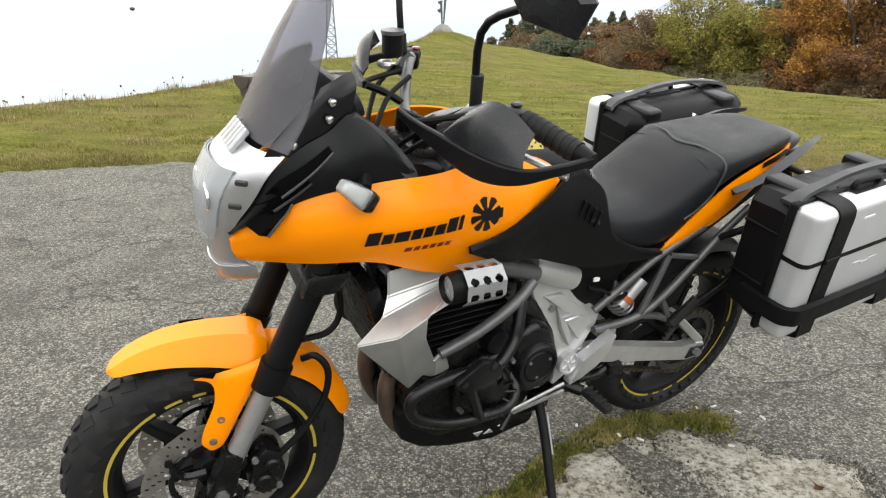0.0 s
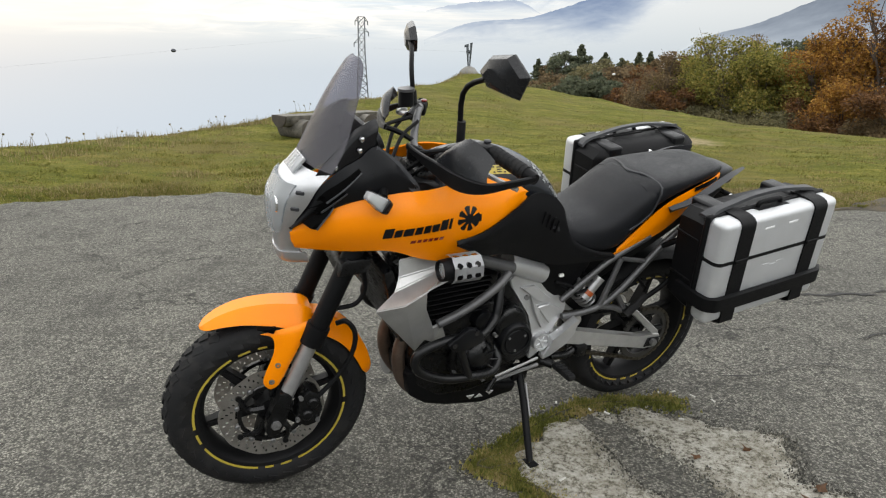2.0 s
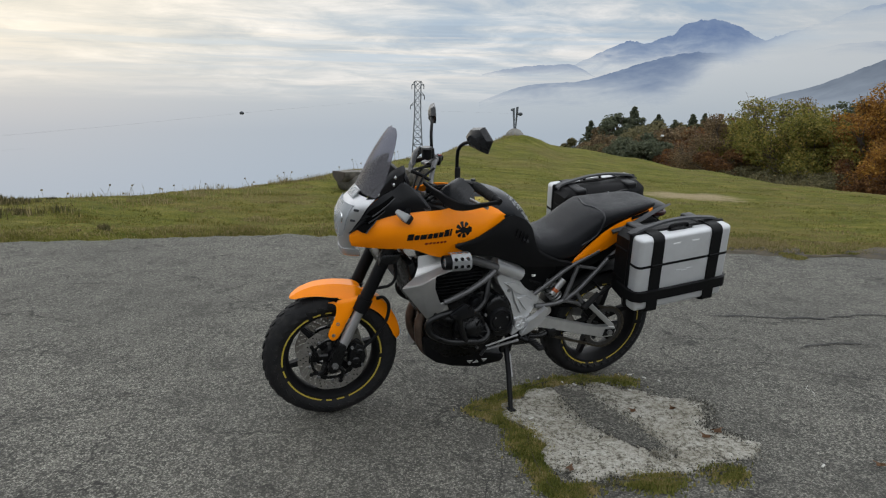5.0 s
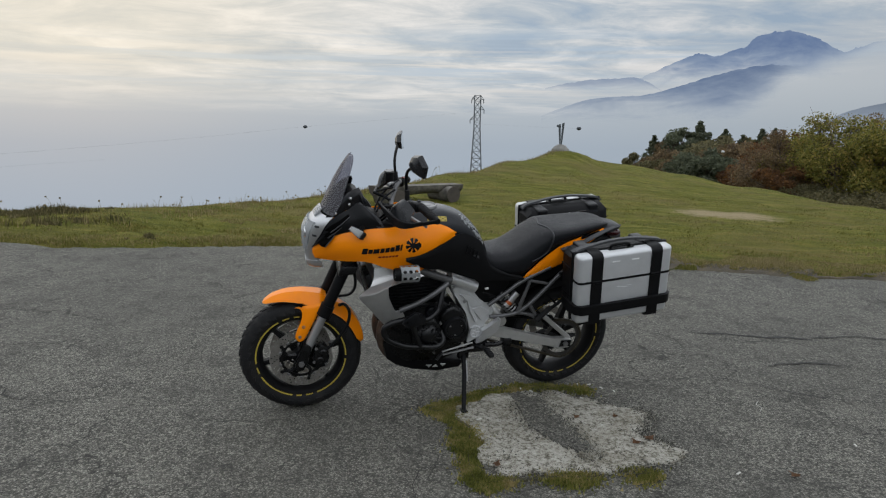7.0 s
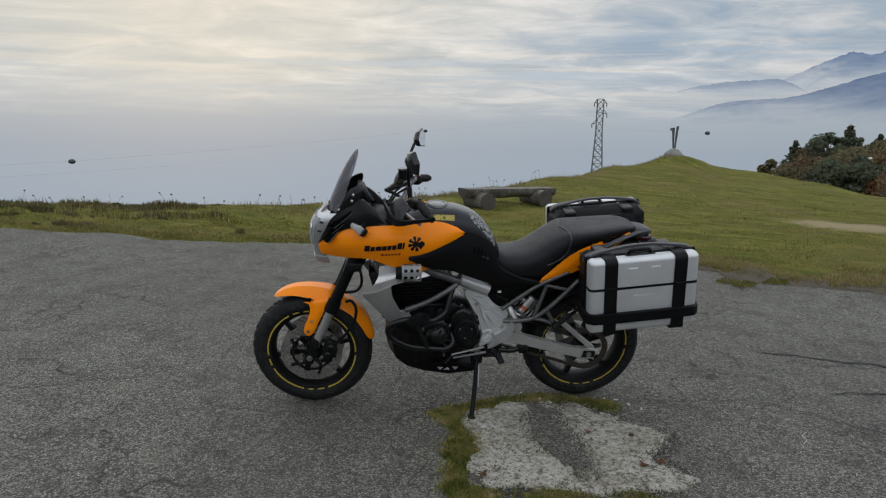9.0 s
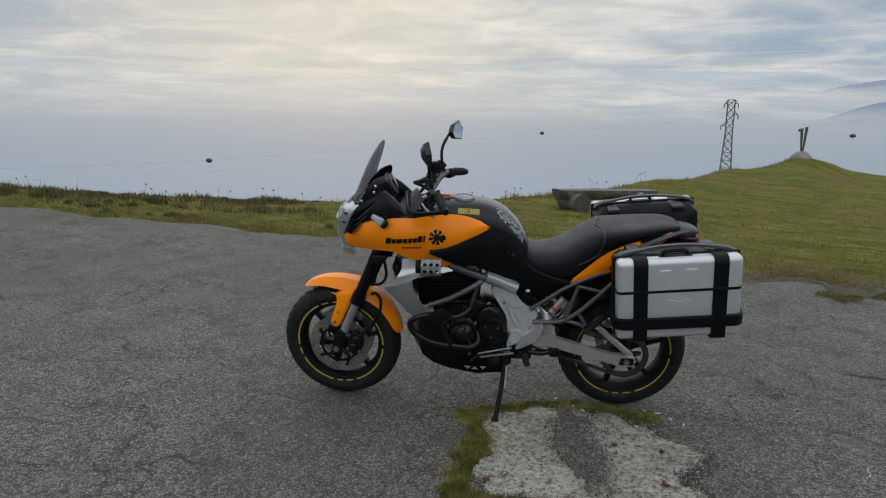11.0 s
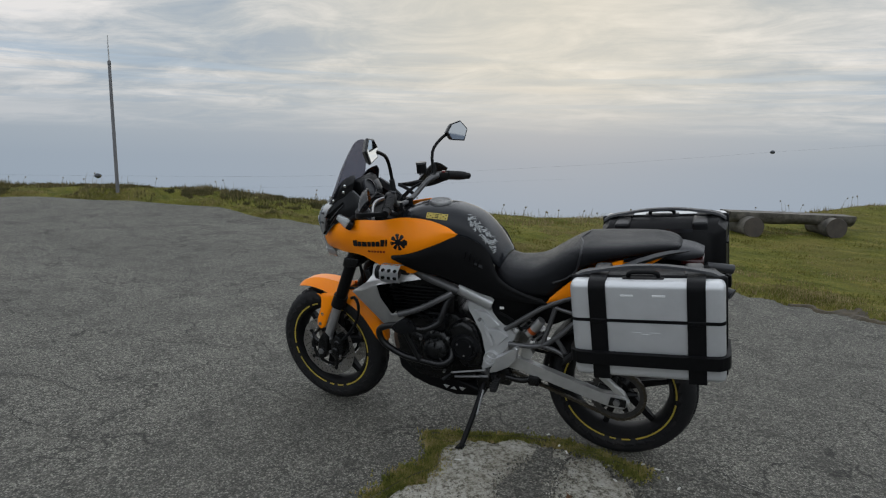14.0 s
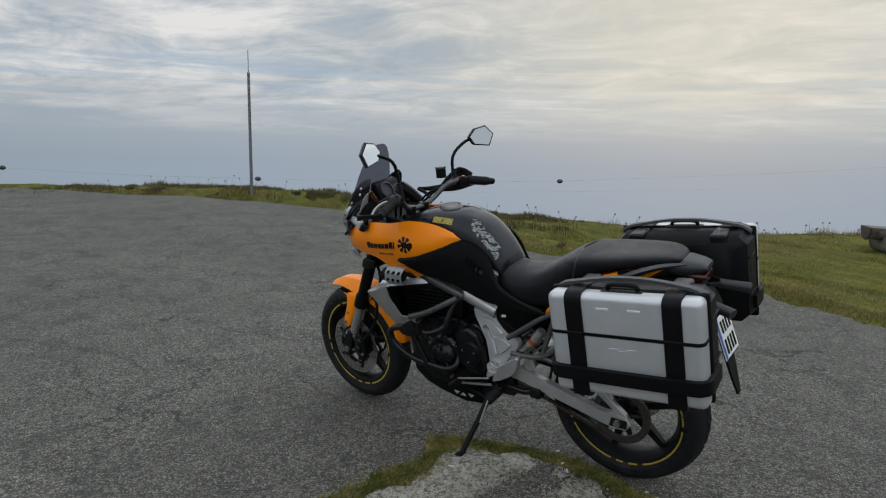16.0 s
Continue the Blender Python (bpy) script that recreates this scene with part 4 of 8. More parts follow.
def monument():
    x, y = -0.31, 19.4
    z = height(x, y)
    th = empty("monument", Matrix.Translation((x, y, z - 0.05)), "dark split stele with a cross arm on a domed stone base", "monument")
    bm = BM()
    lathe(bm, [(0.29, 0.0), (0.272, 0.08), (0.225, 0.14), (0.15, 0.20), (0.08, 0.235), (0.02, 0.245)], n=20, axis="z", closed=False)
    for v in bm.verts:
        v.co += Vector((1, 1, 0.6)) * 0.018 * noise.noise(v.co * 9)
    part("base", bm, STONE, th, "rough domed stone base")
    for sx, lean in ((-0.040, -0.045), (0.040, 0.045)):
        bm = BM()
        w = 0.036
        a = [(sx * 0.55 - w * 0.5, 0.25), (sx * 0.55 + w * 0.5, 0.25), (sx + lean * 0.4 + w, 0.86 if sx < 0 else 0.90), (sx + lean * 0.4 - w, 0.84 if sx < 0 else 0.88)]
        prism(bm, a, -0.05, 0.05, 0.006)
        part("slab", bm, BRONZE, th)
    bm = BM()
    box(bm, (-0.105, 0, 0.80), (0.07, 0.06, 0.07), 0.006)
    part("cross_arm", bm, BRONZE, th)


monument()


def pylon():
    x, y, z0, h = -19.3, 106.7, -8.5, 14.7
    th = empty("lattice_pylon", Matrix.Translation((x, y, z0)) @ pose(0, 0, 0, 0, 0, 8), "slender grey lattice power pylon with four short arms", "pylon")

    def half(z):
        return 0.50 + 0.50 * max(0.0, (9.5 - z) / 9.5)
    corners = [(-1, -1), (1, -1), (1, 1), (-1, 1)]
    for cx, cy in corners:
        bm = BM()
        tube(bm, [(cx * half(0), cy * half(0), 0), (cx * half(9.5), cy * half(9.5), 9.5)], 0.075, 5)
        tube(bm, [(cx * 0.50, cy * 0.50, 9.5), (cx * 0.50, cy * 0.50, h)], 0.075, 5)
        part("leg", bm, PYLON, th)
    bm = BM()
    z = 0.0
    while z < h - 0.4:
        z2 = min(h, z + 1.15)
        for (ax, ay), (bx, by) in zip(corners, corners[1:] + corners[:1]):
            for (px, py), (qx, qy) in (((ax, ay), (bx, by)), ((bx, by), (ax, ay))):
                tube(bm, [(px * half(z), py * half(z), z), (qx * half(z2), qy * half(z2), z2)], 0.048, 4)
            tube(bm, [(ax * half(z2), ay * half(z2), z2), (bx * half(z2), by * half(z2), z2)], 0.035, 4)
        z = z2
    part("bracing", bm, PYLON, th)
    for zz, sx, l in ((14.2, -1, 0.35), (14.2, 1, 0.35), (12.6, 1, 0.45), (11.0, -1, 0.55)):
        bm = BM()
        for cy in (-0.45, 0.45):
            tube(bm, [(sx * 0.50, cy, zz), (sx * (0.62 + l), 0, zz - 0.15)], 0.06, 5)
            tube(bm, [(sx * 0.50, cy, zz + 0.5), (sx * (0.62 + l), 0, zz - 0.15)], 0.045, 5)
        arm = part("arm", bm, PYLON, th)
        bm = BM()
        tube(bm, [(sx * (0.62 + l), 0, zz - 0.15), (sx * (0.62 + l), 0, zz - 0.75)], 0.07, 6)
        part("insulator", bm, CABLE, arm)


pylon()


def flag_pole():
    x, y = -10.33, 2.34
    z = height(x, y)
    th = empty("pole", Matrix.Translation((x, y, z - 0.1)) @ pose(0, 0, 0, 0.6, -0.4, 0), "slim grey metal pole with a thin whip tip, on the verge", "pole")
    bm = BM()
    tube(bm, [(0, 0, 0), (0, 0, 2.33)], (0.031, 0.025), 10)
    part("shaft", bm, POLE, th)
    bm = BM()
    lathe(bm, [(0.027, 2.28), (0.029, 2.29), (0.029, 2.34), (0.018, 2.36)], n=12, axis="z", closed=False)
    part("collar", bm, POLE, th)
    bm = BM()
    tube(bm, [(0, 0, 2.33), (0, 0, 2.77)], (0.014, 0.008), 6)
    part("tip", bm, ALU, th)


flag_pole()


def marker(p, mat, label, size=0.34):
    bm = BM()
    bmesh.ops.create_uvsphere(bm, u_segments=16, v_segments=10, radius=size)
    for v in bm.verts:
        v.co.z *= 0.72
    th = part("marker_ball", bm, mat)
    th.matrix_world = Matrix.Translation(p)
    tagged(th, label, "marker ball", "marker balls on the power line")


BALLS = [(8.7, 45.8, 0.0), (-1.75, 73.6, 1.28), (-34.2, 73.6, 0.92), (-46.8, 35.0, -1.76), (-56.6, 10.2, -2.23), (-66.5, -10.0, -1.94)]
for i, p in enumerate(BALLS):
    marker(p, BALL_PALE if i == 0 else BALL, "small white ball on a power cable" if i == 0 else "small dark warning ball on a power cable", 0.11 if i == 0 else 0.27)


def cable(a, b, sag):
    bm = BM()
    a, b = Vector(a), Vector(b)
    tube(bm, [a, a.lerp(b, 0.5) - Vector((0, 0, sag)), b], 0.0045, 4, 8)
    tagged(part("power_cable", bm, CABLE), "thin power cable sagging across the valley", "cable", "power cables")


cable((-19.9, 106.7, 3.6), BALLS[2], 0.0)
cable((-18.1, 106.7, 1.6), BALLS[1], 0.0)
for a, b in zip(BALLS[2:], BALLS[3:]):
    cable(a, b, 0.15)
cable(BALLS[5], (-82.0, -40.0, -1.0), 0.2)
cable((-60.0, 70.0, -3.6), (-75.0, 0.0, -4.6), 0.3)


def shrub(name, x, y, h, w, leaf, n, seed, label, category="bush", lobes=9, size=0.035, group="", conifer=False, bare=0.0, low=0.14):
    """A bush or a tree: branching limbs and a crown of many small leaves with gaps."""
    r = random.Random(seed)
    z0 = height(x, y)
    th = empty(name, Matrix.Translation((x, y, z0 - 0.03)), label, category, group)
    bm = BM()
    blobs = []
    if conifer:
        tube(bm, [(0, 0, 0), (0, 0, h * 0.95)], (0.025 * w, 0.02), 6, 2)
        for i in range(lobes):
            t = (i + 0.6) / lobes
            rad = w * 0.80 * (1 - t) ** 0.9 * r.uniform(0.7, 1.3)
            for q in range(5):
                a = q * 1.257 + i * 0.7 + r.uniform(-0.3, 0.3)
                e = (math.cos(a) * rad, math.sin(a) * rad, h * t - rad * 0.25)
                tube(bm, [(0, 0, h * t), e], (0.006 * h, 0.002 * h), 4, 1)
                blobs.append((Vector(e) * 0.6 + Vector((0, 0, h * t * 0.4)), rad * 0.5, rad * 0.5, h / lobes * 0.75))
        blobs.append((Vector((0, 0, h * 0.95)), w * 0.05, w * 0.05, h * 0.07))
    else:
        for i in range(lobes):
            a = i * 2.4 + r.uniform(-0.5, 0.5)
            d = w * 0.5 * math.sqrt(r.uniform(0.02, 0.80))
            roof = math.sqrt(max(0.1, 1 - (d / (w * 0.5)) ** 2 * 0.75))
            zz = h * (low + (0.90 * roof - low) * r.random() ** 0.7)
            e = Vector((math.cos(a) * d, math.sin(a) * d, zz))
            tube(bm, [(r.uniform(-0.1, 0.1) * w, r.uniform(-0.1, 0.1) * w, 0), e * 0.5 + Vector((0, 0, zz * 0.12)), e], (0.014 * h, 0.004 * h), 5, 3)
            for _ in range(6):
                e2 = e + Vector((r.uniform(-1, 1), r.uniform(-1, 1), r.uniform(0.3, 1.3))) * 0.11 * w
                tube(bm, [e * 0.85, e2], (0.0035 * h, 0.001 * h), 4, 1)
            k = r.uniform(0.11, 0.19)
            blobs.append((e, w * k * 1.1, w * k * 1.1, w * k * 0.85))
    part("branchwork", bm, BARK, th)
    verts, faces = [], []
    tot = sum(b[1] * b[2] * b[3] for b in blobs) ** 1.0
    for c, ax, ay, az in blobs:
        for _ in range(max(20, int(n * (ax * ay * az) / tot * 0.7 + n / len(blobs) * 0.3))):
            v = Vector((r.gauss(0, 1), r.gauss(0, 1), r.gauss(0, 1))).normalized() * r.random() ** 0.42
            p = c + Vector((v.x * ax, v.y * ay, v.z * az))
            if p.z < 0.03 * h or noise.noise(p * (3.2 / max(0.5, w)) + Vector((seed, 0, 0))) < -0.16 + bare:
                continue
            s = size * r.uniform(0.6, 1.4)
            u = Vector((r.gauss(0, 1), r.gauss(0, 1), r.gauss(0, 0.6))).normalized()
            t = u.orthogonal().normalized()
            t = (t * math.cos(r.uniform(0, 6.28)) + u.cross(t) * math.sin(r.uniform(0, 6.28))).normalized()
            i = len(verts)
            verts += [p - u * s, p + t * s * 0.5, p + u * s, p - t * s * 0.5]
            faces.append((i, i + 1, i + 2, i + 3))
    me = bpy.data.meshes.new("crown")
    me.from_pydata(verts, [], faces)
    me.materials.append(leaf)
    ob = new("crown", me)
    ob.parent = th
    return th


G1, G2 = "hedge of autumn bushes", "trees behind the ridge"
# kind, leaves, label, leaves in all, leaf size, bareness, and where they stand: x, y, top, width
WOOD_NEAR = [
    ("bush", LEAF_BROWN, "broad reddish-brown bush with thin bare stems", 15000, 0.07, 0.0, [(10.8, 37.5, 1.75, 4.8)]),
    ("bush", LEAF_GREEN, "tall rounded yellow-green bush", 30000, 0.075, -0.06, [(12.8, 36.6, 2.39, 6.9)]),
    ("bush", LEAF_GREEN, "dense yellow-green bush beside rust-coloured trees", 26000, 0.075, -0.06, [(14.0, 34.0, 1.91, 5.5)]),
    ("bush", LEAF_RUST, "small thin rust-brown bush at the foot of a taller one", 6000, 0.07, -0.03, [(9.5, 34.3, -0.2, 2.4)]),
    ("bush", LEAF_BROWN, "half-bare reddish-brown bush with thin twigs", 5000, 0.06, 0.04, [(13.2, 39.6, 2.71, 3.7), (14.9, 39.0, 2.83, 3.3)]),
    ("bush", LEAF_RUST, "dark reddish half-bare bush beside the hedge", 7000, 0.07, 0, [(11.8, 42.1, 1.79, 3.4)]),
    ("bush", LEAF_BROWN, "grey-brown half-bare bush beside the hedge", 7000, 0.07, 0, [(11.2, 45.3, 0.52, 4.1)]),
    ("tree", LEAF_ORANGE, "orange autumn tree with bare twigs at the top", 20000, 0.07, -0.03, [(16.2, 33.9, 2.33, 4.4)]),
    ("tree", LEAF_ORANGE, "tall orange autumn tree with bare twigs", 24000, 0.07, -0.02, [(17.0, 32.4, 3.47, 5.3)]),
    ("bush", LEAF_RUST, "low rust-coloured shrub at the meadow edge", 9000, 0.065, -0.04, [(15.0, 31.2, 0.02, 3.0), (14.5, 28.0, -1.14, 3.4)]),
    ("bush", LEAF_ORANGE, "low orange-yellow autumn bush", 14000, 0.065, -0.06, [(15.3, 28.8, 0.6, 3.5)]),
    ("tree", LEAF_ORANGE, "tall orange autumn tree", 20000, 0.075, -0.03, [(18.0, 30.7, 4.27, 5.9)]),
    ("bush", LEAF_RUST, "low rust-coloured bush at the meadow edge", 9000, 0.065, -0.04, [(15.9, 26.2, 0.9, 3.6)]),
    ("tree", LEAF_RUST, "tall rust-coloured autumn tree", 16000, 0.08, -0.03, [(19.9, 29.5, 4.39, 6.5)]),
    ("bush", LEAF_ORANGE, "low orange autumn bush", 9000, 0.07, -0.04, [(18.0, 26.0, 0.93, 4.6)]),
    ("bush", LEAF_OLIVE, "low olive-brown shrub at the meadow edge", 9000, 0.065, -0.06, [(13.1, 30.1, -1.22, 3.6)]),
    ("bush", LEAF_OLIVE, "low olive-green shrub under the hedge", 9000, 0.065, -0.06, [(11.7, 31.6, -1.46, 3.7), (10.4, 33.1, -1.31, 3.4)]),
    ("bush", LEAF_BROWN, "low dry brush under the hedge", 9000, 0.065, -0.06, [(15.7, 26.3, -0.94, 3.3)]),
]
# kind, leaves, label, leaves in all, leaf size, bareness, and where they stand: x, y, top, width
WOOD_FAR = [
    ("tree", LEAF_BROWN, "brown autumn tree behind the ridge", 15400, 0.208, -0.13, [(17.1, 81.9, 0.34, 9.5), (10.8, 108.0, -1.94, 9.5), (17.7, 91.9, -0.4, 9.4), (17.5, 78.7, 0.14, 8.1), (12.1, 89.8, -1.92, 8.0), (15.1, 82.2, -1.7, 7.4)]),
    ("tree", LEAF_OLIVE, "olive-brown autumn tree behind the ridge", 15400, 0.24, -0.14, [(17.4, 97.0, 0.42, 11.1), (17.0, 109.3, -0.8, 9.7)]),
    ("tree", LEAF_RUST, "reddish-brown tree behind the ridge", 15400, 0.208, -0.13, [(18.8, 76.4, -0.34, 7.9), (17.9, 68.4, 0.24, 7.1), (15.9, 71.9, -1.62, 6.5)]),
    ("tree", LEAF_DARK, "dark green tree behind the ridge", 15400, 0.208, -0.16, [(11.8, 77.7, -1.14, 7.4), (13.0, 75.5, -1.47, 5.8)]),
    ("tree", LEAF_BROWN, "low brown tree behind the ridge", 11000, 0.256, -0.13, [(9.0, 118.2, -3.28, 8.9)]),
    ("tree", LEAF_OLIVE, "olive-brown tree behind the ridge", 13200, 0.256, -0.14, [(14.4, 112.6, -1.38, 8.5)]),
    ("tree", LEAF_OLIVE, "grey-green tree at the end of the wood", 8800, 0.32, -0.11, [(7.4, 148.3, -3.05, 6.7)]),
    ("tree", LEAF_DARK, "dull dark green tree behind the ridge", 15400, 0.352, -0.16, [(17.6, 162.6, 1.71, 12.3)]),
    ("tree", LEAF_BROWN, "brown autumn tree behind the hedge", 8800, 0.208, -0.13, [(25.4, 85.0, 1.57, 6.7)]),
    ("tree", LEAF_DARK, "dark green tree behind the hedge", 13200, 0.208, -0.16, [(30.0, 67.4, 2.66, 8.4)]),
    ("conifer", LEAF_DARK, "dark conifer behind the ridge", 8800, 0.384, -0.16, [(12.5, 163.0, -0.47, 9.0), (20.6, 165.3, 0.43, 8.3), (31.4, 160.6, 0.11, 7.4)]),
    ("conifer", LEAF_DARK, "tall dark conifer behind the ridge", 11000, 0.384, -0.16, [(22.7, 165.0, 2.98, 10.4)]),
    ("conifer", LEAF_DARK, "slim dark conifer behind the ridge", 8800, 0.384, -0.16, [(28.2, 164.2, 1.34, 7.1), (35.7, 162.7, 1.45, 7.1), (37.8, 160.2, 1.61, 7.0)]),
    ("tree", LEAF_OLIVE, "olive-brown tree among the conifers", 9000, 0.34, -0.13, [(26.0, 160.5, 0.9, 10.5), (34.0, 159.5, 0.6, 10.0)]),
    ("tree", LEAF_BROWN, "grey-brown tree among the conifers", 9000, 0.34, -0.10, [(30.0, 158.5, 0.3, 10.0), (39.5, 158.5, 1.0, 9.5), (14.6, 160.0, -1.0, 8.5)]),
    ("tree", LEAF_OLIVE, "low olive-brown tree behind the ridge", 13200, 0.224, -0.14, [(9.6, 98.1, -2.7, 8.7)]),
]
seed = 0
broad = {"bush": 1.0, "tree": 1.0, "conifer": 1.75}
tall = {"bush": 1.03, "tree": 1.10, "conifer": 1.0}
for group, low, rows in ((G1, 0.16, WOOD_NEAR), (G2, 0.35, WOOD_FAR)):
    for kind, leaf, lab, n, size, bare, spots in rows:
        for x, y, top, w in spots:
            seed += 1
            shrub(kind, x, y, (top - height(x, y)) * tall[kind], w * broad[kind], leaf, int(n * broad[kind]), seed, lab, "bush" if kind == "bush" else "tree", 20 if kind == "conifer" else 34 if n > 15000 else 22, size, group, kind == "conifer", bare, low)



def litter():
    r = random.Random(3)
    spots = [(0.62, 1.84), (0.68, 1.82), (0.92, 2.02), (0.98, 2.03), (1.05, 2.0), (1.12, 1.97), (0.50, 1.90), (0.84, 1.86), (0.95, 1.80), (0.47, 1.40), (1.62, 1.20), (2.2, 1.62)]
    for i, (x, y) in enumerate(spots):
        bm = BM()
        l = r.uniform(0.012, 0.03)
        box(bm, (0, 0, 0), (l, 0.008, 0.005), 0.0015, seg=1)
        th = part("litter_chip", bm, LITTER)
        th.matrix_world = pose(x, y, 0.0215 if 0.4 < x < 1.3 and y < 1.86 else 0.011, r.uniform(-6, 6), r.uniform(-6, 6), r.uniform(0, 180))
        tagged(th, "tiny pale chip lying on the ground", "litter", "pale chips by the rear tyre")
    for i, (x, y, s) in enumerate([(1.27, 1.42, 0.035), (1.21, 1.36, 0.03), (0.62, 0.99, 0.03), (1.85, 1.25, 0.028), (1.12, 1.62, 0.02), (0.93, 1.56, 0.02)]):
        bm = BM()
        vs = [bm.verts.new((s * math.cos(a) * (1 if k % 2 else 0.55), 0.6 * s * math.sin(a) * (1 if k % 2 else 0.55), 0.008 * math.cos(2 * a))) for k, a in ((k, k * math.pi / 5) for k in range(10))]
        c = bm.verts.new((0, 0, 0.004))
        fs = [bm.faces.new((vs[k], vs[(k + 1) % 10], c)) for k in range(10)]
        bmesh.ops.solidify(bm, geom=fs, thickness=0.001)
        th = part("dead_leaf", bm, DEAD_LEAF)
        th.matrix_world = pose(x, y, 0.024 if i != 3 else 0.014, 0, 0, r.uniform(0, 360))
        tagged(th, "curled dark dead leaf on the ground", "leaf", "dead leaves")
    bm = BM()
    tube(bm, [(1.85, 1.90, 0.012), (1.865, 1.95, 0.013), (1.85, 1.99, 0.012), (1.87, 2.04, 0.012)], 0.0010, 5)
    tagged(part("twig", bm, LITTER), "thin pale bent twig lying on the asphalt", "twig")


litter()

# ---- the motorcycle ----
from mathutils.bvhtree import BVHTree

BIKE = pose(-0.462, 1.376, 0.004, 0, 0, 30.34) @ pose(0, 0, 0, 10.6, 0, 0)
bike = empty("motorcycle", BIKE, "orange and black adventure motorcycle leaning on its side stand", "motorcycle")
AXIS = Vector((0.39, 0, 0.92)).normalized()
HEAD = Vector((0.03, 0, 0.30))
STEER = Matrix.Translation(HEAD) @ Matrix.Rotation(radians(-4.5), 4, AXIS) @ Matrix.Translation(-HEAD)
WB, RF, RR = 1.395, 0.300, 0.312


def bp(name, bm, mat, parent=None, label="", sharp=35, xf=None):
    return part(name, bm, mat, parent or bike, label, sharp, xf)


def arc_tape(bm, c, r0, r1, y, spans, n=10):
    """Flat strips on the rim's edge, spans of degrees."""
    for a0, a1 in spans:
        fs = []
        for i in range(n):
            q = []
            for a, r in ((a0 + (a1 - a0) * i / n, r0), (a0 + (a1 - a0) * (i + 1) / n, r0), (a0 + (a1 - a0) * (i + 1) / n, r1), (a0 + (a1 - a0) * i / n, r1)):
                q.append(bm.verts.new((c[0] + r * math.cos(radians(a)), y, c[2] + r * math.sin(radians(a)))))
            fs.append(bm.faces.new(q))
        bmesh.ops.remove_doubles(bm, verts=list({v for f in fs for v in f.verts}), dist=1e-5)


def brake_disc(bm, c, y, r, r_in, petals=10, thick=0.005):
    """A wave disc with real holes."""
    nt, nr = 180, 12
    vs = [[bm.verts.new((c[0] + rr * math.cos(t), y, c[2] + rr * math.sin(t))) for rr in (r_in + (r * (1 + 0.010 * math.cos(petals * t)) - r_in) * k / nr for k in range(nr + 1))] for t in (2 * math.pi * j / nt for j in range(nt))]
    fs = []
    for j in range(nt):
        for k in range(nr):
            hole = (k in (2, 3) and j % 6 == 0) or (k in (5, 6) and j % 6 == 2) or (k in (8, 9) and j % 6 == 4)
            if not hole:
                fs.append(bm.faces.new((vs[j][k], vs[(j + 1) % nt][k], vs[(j + 1) % nt][k + 1], vs[j][k + 1])))
    bmesh.ops.solidify(bm, geom=fs, thickness=thick)
    return bm


def tread(bm, c, R, w, rows, count, size, skew):
    """Raised tread blocks round a tyre."""
    for i in range(count):
        for q, (lat, off) in enumerate(rows):
            a = 2 * math.pi * (i + off) / count
            rr = R - (1 - math.cos(lat)) * w * 0.5 + 0.0005
            p = Vector((c[0] + rr * math.cos(a), math.sin(lat) * w * 0.5, c[2] + rr * math.sin(a)))
            m = Matrix.Translation(p) @ Matrix.Rotation(-a, 4, "Y") @ Matrix.Rotation(lat, 4, "Z") @ Matrix.Rotation(skew * (1 if lat > 0 else -1), 4, "X")
            # local x out of the tyre, y across, z round it
            l, h, t = size[1], size[0], 0.008
            pts = [(-h * .5, -l * .5), (h * .5, -l * .35), (h * .5, l * .35), (h * .1, l * .5), (-h * .5, l * .4)]
            lo = [bm.verts.new(m @ Vector((-0.006, x, y))) for x, y in pts]
            hi = [bm.verts.new(m @ Vector((0.0032, x * .90, y * .90))) for x, y in pts]
            bm.faces.new(hi)
            for k in range(5):
                bm.faces.new((lo[k], lo[(k + 1) % 5], hi[(k + 1) % 5], hi[k]))


